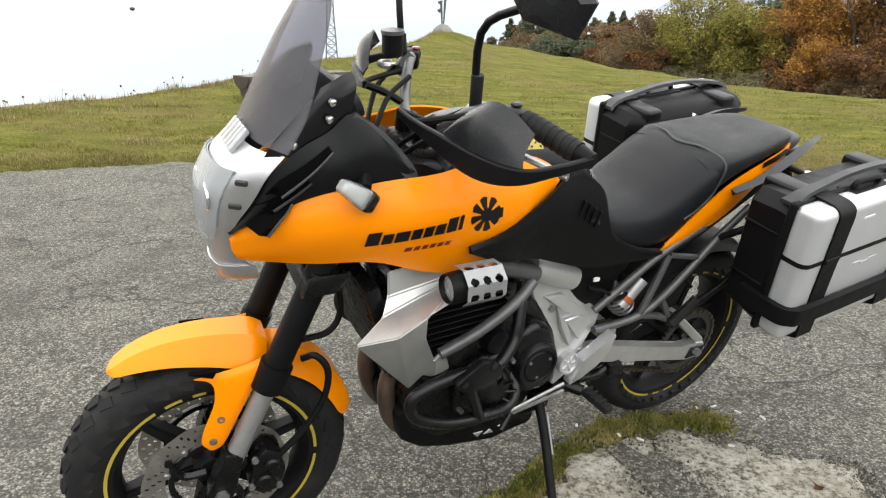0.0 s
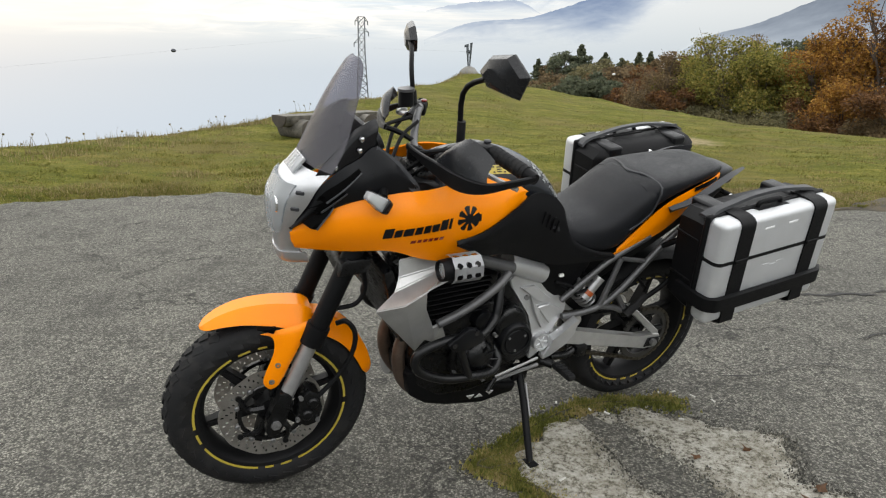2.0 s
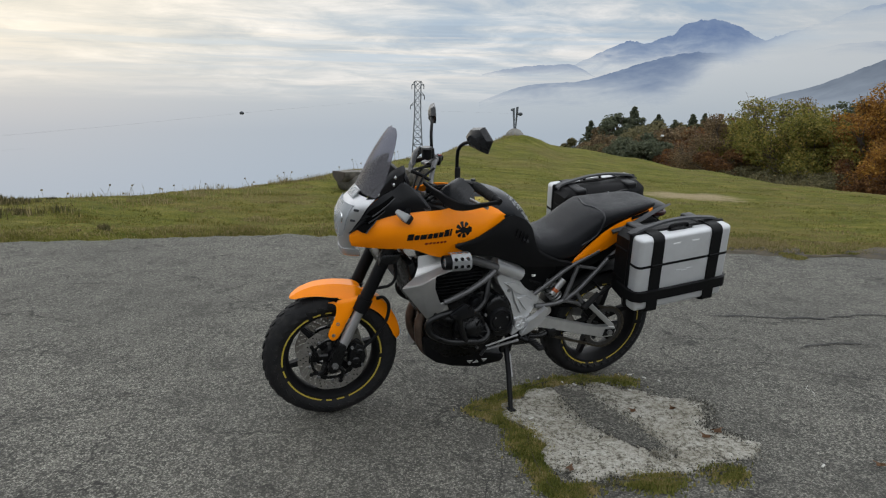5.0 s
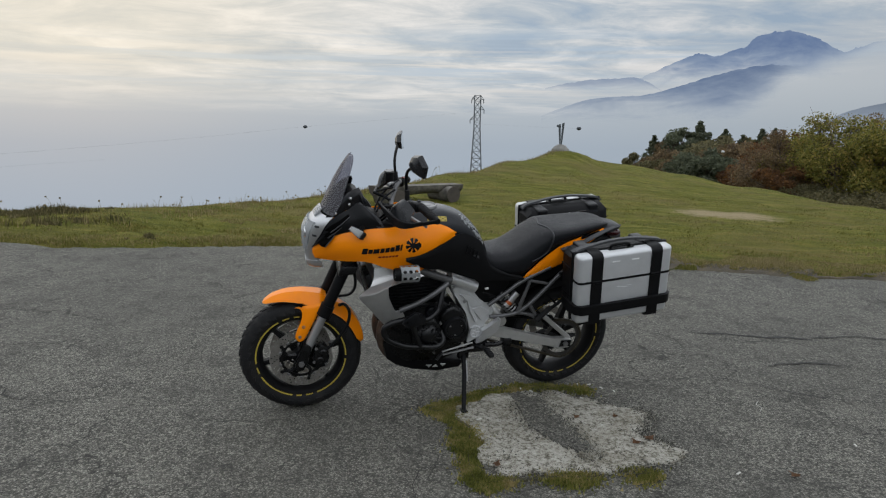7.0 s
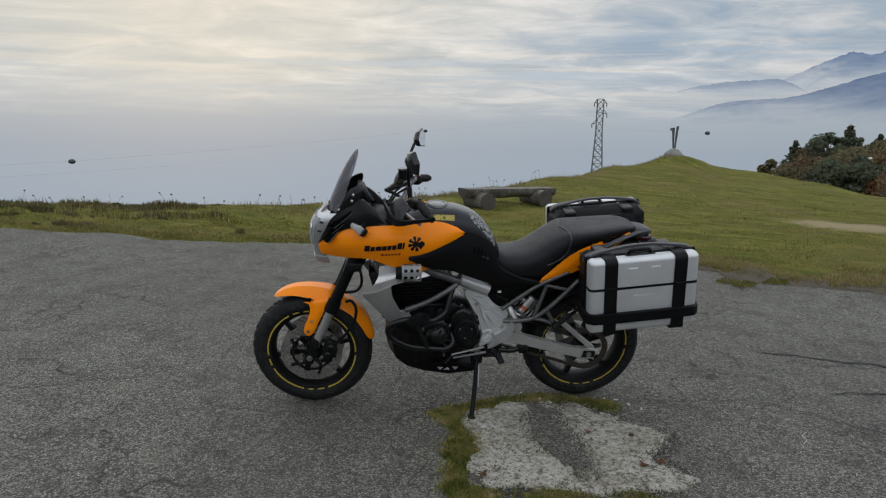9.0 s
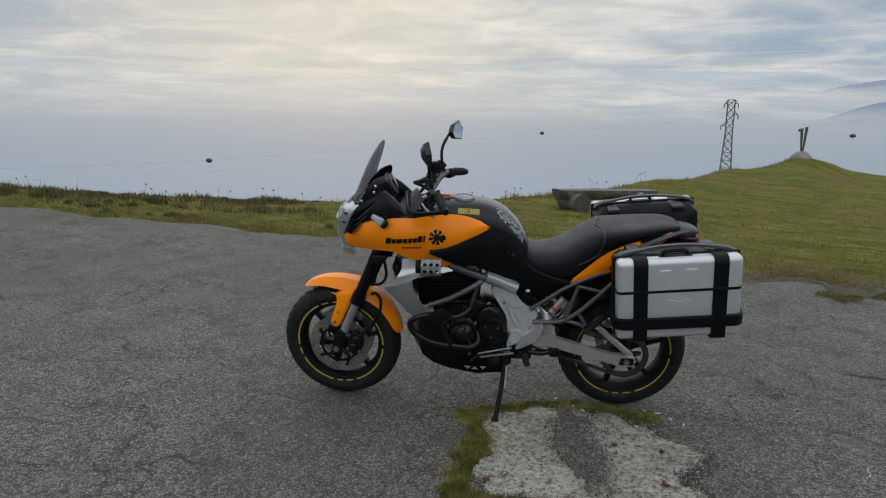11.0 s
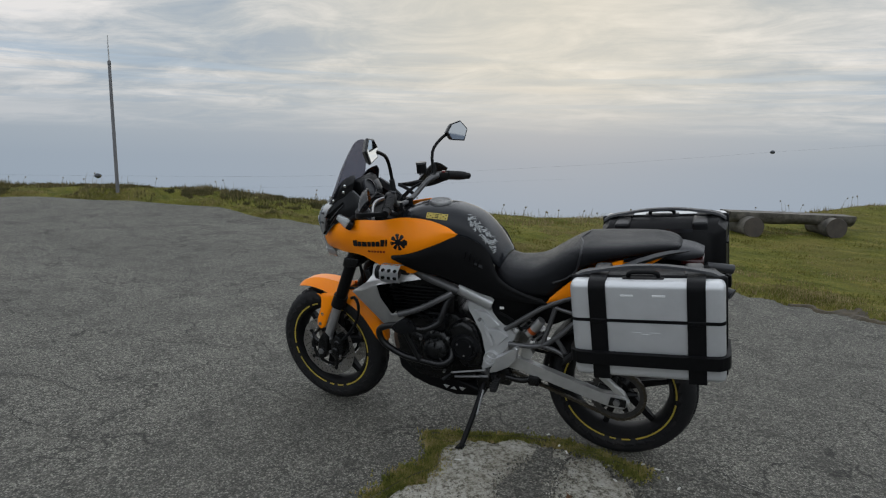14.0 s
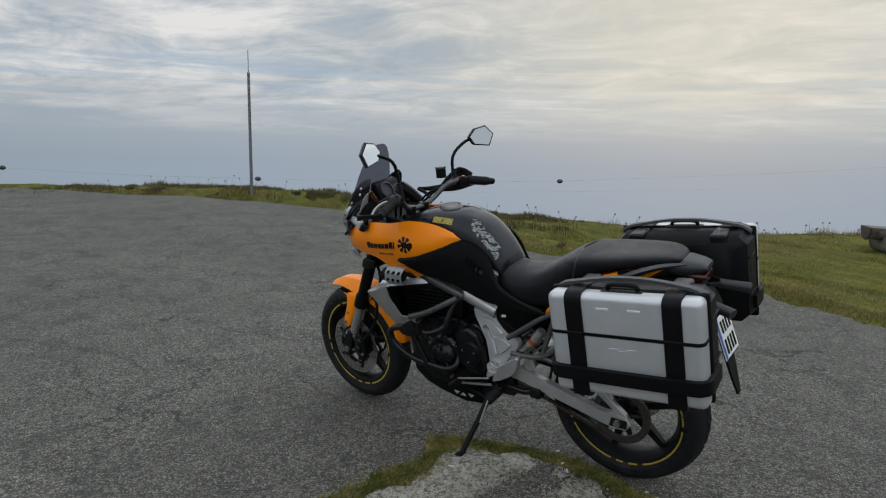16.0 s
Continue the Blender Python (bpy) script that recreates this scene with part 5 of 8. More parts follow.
def wheel(name, c, R, w, xf, spokes, label):
    x0, _, z0 = c
    bm = BM()
    h = w / 2
    rim_r = R - 0.083
    lathe(bm, [(rim_r + .002, -h * .80), (rim_r + .012, -h * .92), (R - .055, -h * 1.0), (R - .035, -h * .97), (R - .018, -h * .78), (R - .008, -h * .45), (R - .004, 0), (R - .008, h * .45), (R - .018, h * .78), (R - .035, h * .97), (R - .055, h), (rim_r + .012, h * .92), (rim_r + .002, h * .80), (rim_r - .006, h * .7), (rim_r - .006, -h * .7)], c, 96)
    tyre = bp(name, bm, RUBBER, None, label, 50, xf)
    bm = BM()
    rows = [(-1.22, .45), (-0.88, .0), (-0.45, .35), (0.0, .8), (0.45, .15), (0.88, .6), (1.22, .05)]
    tread(bm, c, R - .004, w, rows, 34 if w < .14 else 36, (w * .20, 0.040), 0.35)
    part("tread", bm, RUBBER, tyre, "coarse tread blocks", 30, xf)
    bm = BM()
    lathe(bm, [(rim_r + .008, -h * .80), (rim_r + .008, -h * .70), (rim_r - .012, -h * .55), (rim_r - .024, -h * .2), (rim_r - .024, h * .2), (rim_r - .012, h * .55), (rim_r + .008, h * .70), (rim_r + .008, h * .80), (rim_r - .012, h * .74), (rim_r - .030, h * .3), (rim_r - .030, -h * .3), (rim_r - .012, -h * .74)], c, 96)
    rim = part("rim", bm, RIM, tyre, "black cast rim", 40, xf)
    bm = BM()
    lathe(bm, [(.018, -.055), (.040, -.055), (.046, -.03), (.046, .03), (.040, .055), (.018, .055)], c, 32)
    part("hub", bm, RIM, tyre, "", 40, xf)
    for i in range(spokes):
        bm = BM()
        a = 2 * math.pi * i / spokes + 0.25
        p0, p1 = 0.036, rim_r - 0.022
        box(bm, (0, 0, 0), (1, 1, 1), 0)
        for v in bm.verts:
            t = v.co.x + 0.5
            wd = (0.034 - 0.012 * t) * v.co.z
            ht = (0.052 - 0.018 * t) * v.co.y
            v.co = Vector((p0 + (p1 - p0) * t, ht, wd))
        bmesh.ops.bevel(bm, geom=list(bm.edges), offset=0.005, segments=2, affect="EDGES")
        bm.transform(Matrix.Translation(c) @ Matrix.Rotation(-a, 4, "Y"))
        part("spoke", bm, RIM, tyre, "", 40, xf)
    bm = BM()
    spans, a = [], 0
    for seg in (26, 3, 4, 3, 4, 30, 4, 22, 3, 4, 28):
        spans.append((a, a + seg))
        a += seg + 2.5
    k = 360 / a
    spans = [(p * k, q * k) for p, q in spans]
    for y in (-h * .815, h * .815):
        arc_tape(bm, c, rim_r - .002, rim_r + .006, y, spans)
    bmesh.ops.solidify(bm, geom=list(bm.faces), thickness=0.0012)
    part("rim_tape", bm, YELLOW, tyre, "yellow lettered rim tape, worn", 40, xf)
    return tyre


fw = wheel("front_tyre", (0, 0, RF), RF, 0.120, STEER, 6, "black front tyre with coarse tread")
rw = wheel("rear_tyre", (WB, 0, RR), RR, 0.160, None, 6, "wide black rear tyre with coarse tread")

for y in (-0.062, 0.062):
    bm = BM()
    brake_disc(bm, (0, 0, RF), y - .0025, 0.152, 0.106)
    d = bp("brake_disc", bm, DISC, None, "drilled wave-edged steel brake disc", 40, STEER)
    for i in range(5):
        bm = BM()
        a = 2 * math.pi * i / 5
        tube(bm, [(0.03 * math.cos(a), y, RF + 0.03 * math.sin(a)), (0.075 * math.cos(a + .3), y * 1.05, RF + 0.075 * math.sin(a + .3)), (0.116 * math.cos(a), y, RF + 0.116 * math.sin(a))], (0.011, 0.008), 6, 4)
        lathe(bm, [(.0, y - .009), (.009, y - .009), (.009, y + .009), (.0, y + .009)], (0.116 * math.cos(a), 0, RF + 0.116 * math.sin(a)), 8, closed=False)
        part("carrier_arm", bm, ENGINE, d, "", 40, STEER)
    bm = BM()
    lathe(bm, [(.088, y - .004), (.100, y - .004), (.100, y + .004), (.088, y + .004)], (0, 0, RF), 48)
    part("carrier_ring", bm, ENGINE, d, "black inner disc carrier", 40, STEER)
    bm = BM()
    for i in range(10):
        a = 2 * math.pi * (i + .5) / 10
        lathe(bm, [(.0, y - .008), (.0055, y - .008), (.008, y - .005), (.008, y + .005), (.0055, y + .008), (.0, y + .008)], (0.105 * math.cos(a), 0, RF + 0.105 * math.sin(a)), 10, closed=False)
    shards("bobbin", bm, STEEL, d, "", 40, STEER)
bm = BM()
brake_disc(bm, (WB, 0, RR), 0.09, 0.11, 0.07)
bp("brake_disc", bm, DISC, None, "drilled wave-edged steel brake disc")

# the fork
TOP = 0.93


def fx(z):
    return (z - 0.30) * 0.424


for s in (-1, 1):
    y = 0.100 * s
    bm = BM()
    tube(bm, [(fx(.33), y, .33), (fx(.58), y, .58)], 0.0215, 16)
    leg = bp("fork_slider", bm, FORK, None, "satin silver fork slider", 35, STEER)
    bm = BM()
    tube(bm, [(fx(.555), y, .555), (fx(TOP), y, TOP)], 0.0275, 18)
    bp("fork_tube", bm, PLASTIC, None, "black upper fork tube", 35, STEER)
    bm = BM()
    tube(bm, [(fx(.545), y, .545), (fx(.60), y, .60)], 0.0335, 18)
    bp("dust_seal", bm, PLASTIC, None, "", 35, STEER)
    bm = BM()
    prism(bm, [(-.030, .275), (-.018, .255), (.012, .262), (.030, .30), (.050, .385), (.040, .40), (.012, .405), (.0, .36), (-.024, .31)], y - .024, y + .024, .007, 2)
    foot = bp("fork_foot", bm, ENGINE, None, "black axle clamp", 40, STEER)
    bm = BM()
    lathe(bm, [(.0, y + s * .020), (.015, y + s * .020), (.015, y + s * .032), (.006, y + s * .033), (.006, y + s * .028), (.0, y + s * .028)], (0.0, 0, .30), 6, closed=False)
    part("axle_nut", bm, STEEL, foot, "", 20, STEER)
    # the caliper behind the leg
    bm = BM()
    prism(bm, [(.055, .300), (.085, .275), (.120, .285), (.135, .33), (.125, .385), (.095, .405), (.065, .37)], y - .030, y + .030, .009, 2)
    cal = bp("brake_caliper", bm, ENGINE, None, "black two-piston brake caliper", 40, STEER)
    for px, pz in ((.088, .322), (.104, .362)):
        bm = BM()
        lathe(bm, [(.0, y - s * .0), (.017, y), (.017, y + s * .036), (.012, y + s * .040), (.0, y + s * .040)], (px, 0, pz), 16, closed=False)
        part("piston_housing", bm, ENGINE, cal, "", 30, STEER)
    bm = BM()
    for px, pz in ((.060, .312), (.070, .385), (.118, .30)):
        lathe(bm, [(.0, y + s * .028), (.007, y + s * .028), (.007, y + s * .038), (.0, y + s * .038)], (px, 0, pz), 6, closed=False)
    shards("bolt", bm, STEEL, cal, "", 20, STEER)
    bm = BM()
    if s < 0:
        tube(bm, [(.118, y - .02, .37), (.175, y - .02, .43), (.218, y - .018, .50), (.228, y - .012, .565), (.205, y, .60), (.178, y + .01, .592)], 0.0075, 8)
        bp("brake_hose", bm, PLASTIC, None, "black rubber brake hose", 35, STEER)
        bm = BM()
        tube(bm, [(.175, y + .01, .64), (.23, y, .655), (.255, y, .70), (.245, y, .78)], 0.007, 8)
        bp("cable", bm, PLASTIC, None, "", 35, STEER)
for z, h in ((.785, .045), (.905, .03)):
    bm = BM()
    prism(bm, [(fx(z) - .038, z - h / 2 - .006), (fx(z) + .045, z - h / 2), (fx(z) + .062, z + h / 2), (fx(z) - .022, z + h / 2)], -.135, .135, .010, 2)
    bp("fork_clamp", bm, ENGINE, None, "black triple clamp", 40, STEER)
bm = BM()
tube(bm, [(fx(.78) + .03, 0, .77), (fx(.92) + .03, 0, .93)], 0.032, 16)
bp("steering_head", bm, ENGINE)

# the front mudguard: nose, tail and two legs
def guard_row(ang, r, half, drop):
    a = radians(ang)
    ca, sa = math.cos(a), math.sin(a)
    row = []
    for t in (-1, -.72, -.42, 0, .42, .72, 1):
        rr = r - drop * (max(0.0, abs(t) - .42) / .58) ** 1.15
        row.append((rr * ca, half * t * (1 - .06 * (abs(t) == 1)), RF + rr * sa))
    return row


bm = BM()
sheet(bm, [guard_row(a, r, h, d) for a, r, h, d in ((123, .335, .010, .003), (120, .341, .038, .010), (113, .347, .054, .022), (103, .348, .064, .036), (92, .345, .071, .048), (82, .344, .077, .055), (74, .345, .085, .058), (69, .338, .083, .056))], 0.004, 4, 1)
guard = bp("front_mudguard", bm, ORANGE, None, "glossy orange front mudguard", 16, STEER)
bm = BM()
sheet(bm, [guard_row(a, r, h, d) for a, r, h, d in ((72, .318, .066, .045), (60, .332, .070, .048), (45, .334, .068, .046), (30, .328, .062, .042), (18, .322, .052, .034), (12, .316, .034, .018))], 0.004, 4, 1)
part("rear_section", bm, ORANGE, guard, "orange rear half behind the fork", 16, STEER)
for s in (-1, 1):
    bm = BM()
    rows = [[(-.030, s * .078, .580), (.020, s * .086, .592), (.070, s * .088, .602), (.098, s * .084, .608)],
            [(.002, s * .089, .572), (.030, s * .096, .577), (.070, s * .098, .585), (.098, s * .092, .594)],
            [(.004, s * .094, .528), (.026, s * .101, .532), (.056, s * .103, .541), (.076, s * .096, .550)],
            [(-.020, s * .094, .463), (.0, s * .102, .468), (.028, s * .104, .480), (.046, s * .097, .490)],
            [(-.026, s * .094, .432), (-.010, s * .101, .427), (.010, s * .101, .427), (.020, s * .096, .435)],
            [(-.014, s * .095, .413), (-.008, s * .099, .412), (.0, s * .099, .415), (.006, s * .096, .420)]]
    sheet(bm, rows, 0.004 * s, 4, 3)
    leg = part("stay", bm, ORANGE, guard, "orange side leg", 40, STEER)
    bm = BM()
    for px, pz in ((.012, .490), (-.006, .437)):
        lathe(bm, [(.0, s * .102), (.008, s * .102), (.008, s * .108), (.004, s * .109), (.004, s * .106), (.0, s * .106)], (px, 0, pz), 12, closed=False)
    shards("screw", bm, STEEL, guard, "", 30, STEER)
    # the vent's inner shade is a black plate on the leg
    bm = BM()
    prism(bm, [(-.040, .606), (.012, .604), (.004, .588)], s * .083, s * .0985, .001)
    part("vent", bm, VOID, guard, "black plate painted as the shade in a slot", 40, STEER)

# ---- nose, screen and cowl ----
def nose_row(z, xs, ys):
    left = [(x, -y, z) for x, y in zip(xs[::-1], ys[::-1])]
    return left + [(x, y, z) for x, y in zip(xs[1:], ys[1:])]


NOSE = [nose_row(1.050, (.088, .092, .108, .134), (0, .050, .088, .118)), nose_row(1.015, (.040, .046, .066, .104), (0, .050, .088, .116)), nose_row(.965, (.014, .020, .040, .080), (0, .046, .078, .104)),
        nose_row(.905, (.012, .018, .033, .054), (0, .040, .062, .075)), nose_row(.855, (.017, .023, .036, .056), (0, .036, .052, .062)), nose_row(.812, (.026, .032, .050, .085), (0, .036, .050, .062))]
bm = BM()
sheet(bm, NOSE, 0.004, 5, 4)
nose = bp("headlight_surround", bm, SILVER, None, "silver headlight surround", 50)
bm = BM()
sheet(bm, [nose_row(1.018, (.030, .036, .056), (0, .050, .084)), nose_row(.965, (.004, .010, .032), (0, .046, .076)), nose_row(.905, (.003, .009, .026), (0, .040, .060)), nose_row(.872, (.008, .014, .028), (0, .034, .046))], 0.003, 5, 4)
part("headlight_lens", bm, CLEAR, nose, "clear twin headlight lens", 60)
bm = BM()
sheet(bm, [nose_row(1.016, (.035, .041, .061), (0, .050, .083)), nose_row(.965, (.009, .015, .037), (0, .046, .075)), nose_row(.905, (.008, .014, .030), (0, .040, .059)), nose_row(.874, (.012, .018, .032), (0, .034, .045))], 0.002, 5, 4)
part("bowl", bm, BOWL, nose, "pale headlight bowl", 60)
for s in (-1, 1):
    bm = BM()
    lathe(bm, [(.0, .0), (.026, .0), (.028, .004), (.0, .006)], (.014, s * .036, .955), 20, axis="x", closed=False)
    part("reflector", bm, CHROME, nose, "", 60)
bm = BM()
sheet(bm, [nose_row(.818, (.024, .030, .050, .092), (0, .037, .052, .064)), nose_row(.790, (.030, .036, .056, .100), (0, .034, .048, .060)), nose_row(.786, (.055, .060, .070, .100), (0, .03, .042, .05))], 0.003, 3, 4)
part("chin", bm, SILVER, nose, "silver lip under the headlight", 50)
bm = BM()
box(bm, (.078, 0, 1.052), (.010, .085, .050), .004, Matrix.Rotation(radians(42), 4, "Y"))
lamp = part("position_lamp", bm, CLEAR, nose, "ribbed clear position lamp")
for i in range(5):
    bm = BM()
    box(bm, (.079, -.034 + .017 * i, 1.053), (.010, .004, .046), .001, Matrix.Rotation(radians(42), 4, "Y"), 1)
    part("lamp_rib", bm, CHROME, nose)
for s in (-1, 1):
    for z, x, y in ((1.0, .066, .095), (.955, .055, .088)):
        bm = BM()
        box(bm, (x, s * y, z), (.022, .008, .010), .002, Matrix.Rotation(radians(s * 32), 4, "Z"), 1)
        part("slot", bm, GREY_PLASTIC, nose)

SCREEN = [nose_row(1.022, (.098, .100, .108), (0, .075, .136)), nose_row(1.060, (.094, .102, .132), (0, .075, .136)), nose_row(1.120, (.118, .128, .168), (0, .070, .128)), nose_row(1.190, (.148, .158, .192), (0, .060, .110)),
          nose_row(1.250, (.178, .187, .214), (0, .048, .088)), nose_row(1.295, (.206, .212, .228), (0, .036, .064)), nose_row(1.312, (.219, .223, .233), (0, .026, .044)), nose_row(1.319, (.227, .229, .234), (0, .014, .024))]
bm = BM()
sheet(bm, SCREEN[1:], 0.0035, 5, 5)
screen = bp("windscreen", bm, SMOKE, None, "tall smoked windscreen", 60)
screen.visible_shadow = False
for s in (-1, 1):
    bm = BM()
    rows = [[(.098, s * .092, 1.030), (.135, s * .118, 1.048), (.180, s * .122, 1.075), (.246, s * .122, 1.112)],
            [(.122, s * .104, 1.075), (.165, s * .122, 1.095), (.205, s * .122, 1.120), (.256, s * .118, 1.160)],
            [(.158, s * .112, 1.120), (.186, s * .117, 1.138), (.218, s * .116, 1.156), (.256, s * .110, 1.176)],
            [(.196, s * .108, 1.160), (.212, s * .110, 1.170), (.230, s * .108, 1.179), (.252, s * .104, 1.186)]]
    sheet(bm, rows, 0.006, 4, 3)
    br = bp("screen_bracket", bm, GLOSS, None, "glossy black screen side plate", 50)
    for p in ((.206, .127, 1.113), (.212, .122, 1.140), (.146, .123, 1.070)):
        bm = BM()
        lathe(bm, [(.0, 0), (.0075, 0), (.0065, .005), (.003, .007), (.0, .007)], (0, 0, 0), 12, axis="y", closed=False)
        bm.transform(Matrix.Translation((p[0], s * p[1], p[2])) @ pose(0, 0, 0, 0, 0, -12 if s > 0 else 192))
        part("screw", bm, CHROME, br)
    # cowl with its three slots, their inner shade laid on as black sheets
    bm = BM()
    st = [((.046, .066, .890), (.050, .068, .902)), ((.080, .092, .918), (.082, .092, .962)), ((.115, .110, .946), (.112, .112, 1.020)), ((.184, .140, .984), (.160, .124, 1.066)), ((.260, .156, 1.004), (.205, .126, 1.090)), ((.318, .162, 1.008), (.250, .128, 1.122)), ((.345, .162, 1.012), (.305, .140, 1.078)), ((.356, .158, 1.014), (.348, .154, 1.024))]
    rows = [[(b[0], s * b[1], b[2]), (b[0] * .6 + t[0] * .4, s * (b[1] * .6 + t[1] * .4 + .010), b[2] * .6 + t[2] * .4), (b[0] * .3 + t[0] * .7, s * (b[1] * .3 + t[1] * .7 + .007), b[2] * .3 + t[2] * .7), (t[0], s * t[1], t[2])] for b, t in st]
    sheet(bm, rows, 0.005, 4, 3)
    COWL_TREE = BVHTree.FromBMesh(bm)
    cowl = bp("side_cowl", bm, COWL, None, "black side cowl with three air slots", 40)
    for a, b, c, d in (((.096, .992), (.124, .982), (.208, 1.062), (.202, 1.071)), ((.084, .960), (.114, .952), (.170, 1.010), (.162, 1.014)), ((.070, .920), (.098, .914), (.142, .968), (.134, .972))):
        bm = BM()
        rows2 = []
        for t in (0, .25, .5, .75, 1):
            lo, hi = Vector(a).lerp(Vector(d), t), Vector(b).lerp(Vector(c), t)
            row = []
            for u in (0, .5, 1):
                q = lo.lerp(hi, u)
                hit = COWL_TREE.ray_cast(Vector((q.x, s * 1.0, q.y)), Vector((0, -s, 0)))[0]
                row.append((q.x, (hit.y if hit else s * .13) + s * .003, q.y))
            rows2.append(row)
        sheet(bm, rows2, .002, 2)
        part("slot", bm, VOID, cowl, "black sheet painted as the shade in an air slot", 40)
        bm = BM()
        tube(bm, [Vector(r[-1]) + Vector((0, s * .003, 0)) for r in rows2], (.0028, .0018), 6, 2)
        part("fin", bm, CEDGE, cowl, "raised fin edge, painted greyer as if lit", 40)
    bm = BM()
    sheet(bm, [[(.236, s * .132, 1.092), (.252, s * .130, 1.124)], [(.285, s * .150, 1.058), (.306, s * .143, 1.085)], [(.330, s * .163, 1.018), (.356, s * .157, 1.028)], [(.352, s * .166, .992), (.366, s * .160, 1.004)]], 0.010, 5)
    part("arm", bm, CEDGE, cowl, "cowl edge, painted greyer as if lit", 40)
    # turn indicator
    bm = BM()
    tube(bm, [(.268, s * .145, 1.015), (.255, s * .178, 1.005)], (.013, .011), 10, 2)
    stalk = bp("indicator", bm, PLASTIC, None, "clear-lensed turn indicator on a short black stalk")
    body = Matrix.Translation((.238, s * .186, .998)) @ pose(0, 0, 0, 0, 36, -s * 14)

    def wedge(x0, x1, w0, w1, bev):
        """A block that tapers along the lamp."""
        bm = BM()
        box(bm, (0, 0, 0), (1, 1, 1))
        for v in bm.verts:
            t, e = v.co.x + .5, w0 + (w1 - w0) * (v.co.x + .5)
            v.co = Vector((x0 + (x1 - x0) * t, v.co.y * e * 1.05, v.co.z * e))
        bmesh.ops.bevel(bm, geom=list(bm.edges), offset=bev, segments=3, affect="EDGES", profile=.5)
        return bm
    part("lens", wedge(-.044, .014, .022, .040, .006), CLEAR, stalk, "clear lens", 40, body)
    part("reflector", wedge(-.034, .010, .014, .030, .004), WHITE, stalk, "pale reflector behind the lens", 40, body)
    part("housing", wedge(.013, .038, .042, .034, .007), GLOSS, stalk, "glossy black back", 40, body)

bm = BM()
prism(bm, [(.215, 1.08), (.255, 1.045), (.295, 1.070), (.262, 1.150), (.232, 1.162)], -.080, .080, .010, 2)
dash = bp("instrument_panel", bm, PLASTIC, None, "black instrument panel behind the screen", 40)
bm = BM()
lathe(bm, [(.0, .0), (.040, .0), (.040, .012), (.034, .014), (.034, .006), (.0, .006)], (0, 0, 0), 28, axis="x", closed=False)
bm.transform(Matrix.Translation((.276, -.03, 1.115)) @ pose(0, 0, 0, 0, -27, 0))
part("dial", bm, GREY_PLASTIC, dash, "round dial", 40)
bm = BM()
box(bm, (.279, .045, 1.110), (.006, .06, .05), .003, Matrix.Rotation(radians(-27), 4, "Y"))
part("display", bm, GLOSS, dash, "small digital display")

bm = BM()
prism(bm, [(.20, .90), (.24, 1.01), (.31, 1.035), (.40, 1.01), (.45, 1.0), (.45, .87), (.30, .86)], -.118, .118, .012, 2)
bp("inner_cowl", bm, PLASTIC, None, "black inner cowl round the steering head", 40)

# ---- flanks, tank and seat ----
FLANK = [((.045, .060, .888), (.050, .064, .860), (.062, .058, .832)), ((.110, .106, .938), (.115, .116, .886), (.122, .090, .833)), ((.184, .134, .979), (.190, .158, .912), (.190, .128, .838)), ((.300, .158, 1.004), (.300, .192, .930), (.290, .164, .843)),
         ((.400, .168, 1.012), (.400, .207, .932), (.390, .174, .809)), ((.509, .162, 1.030), (.500, .208, .926), (.495, .178, .791)), ((.614, .146, 1.020), (.600, .192, .930), (.562, .172, .800)), ((.690, .126, .988), (.690, .146, .952), (.680, .150, .900)), ((.736, .117, .958), (.736, .120, .955), (.736, .122, .950))]
BLACK = [((.462, .2105, .870), (.463, .2108, .867), (.464, .211, .864)), ((.553, .204, .892), (.558, .204, .855), (.560, .186, .812)), ((.660, .174, .932), (.660, .180, .862), (.660, .168, .790)), ((.735, .146, .962), (.740, .166, .862), (.740, .154, .757)),
         ((.800, .140, .948), (.808, .158, .842), (.820, .148, .726)), ((.860, .132, .900), (.870, .152, .800), (.880, .146, .712)), ((.905, .140, .800), (.930, .148, .750), (.960, .142, .706)), ((1.000, .142, .742), (1.020, .143, .722), (1.050, .138, .701)), ((1.090, .136, .716), (1.100, .136, .710), (1.110, .136, .704))]
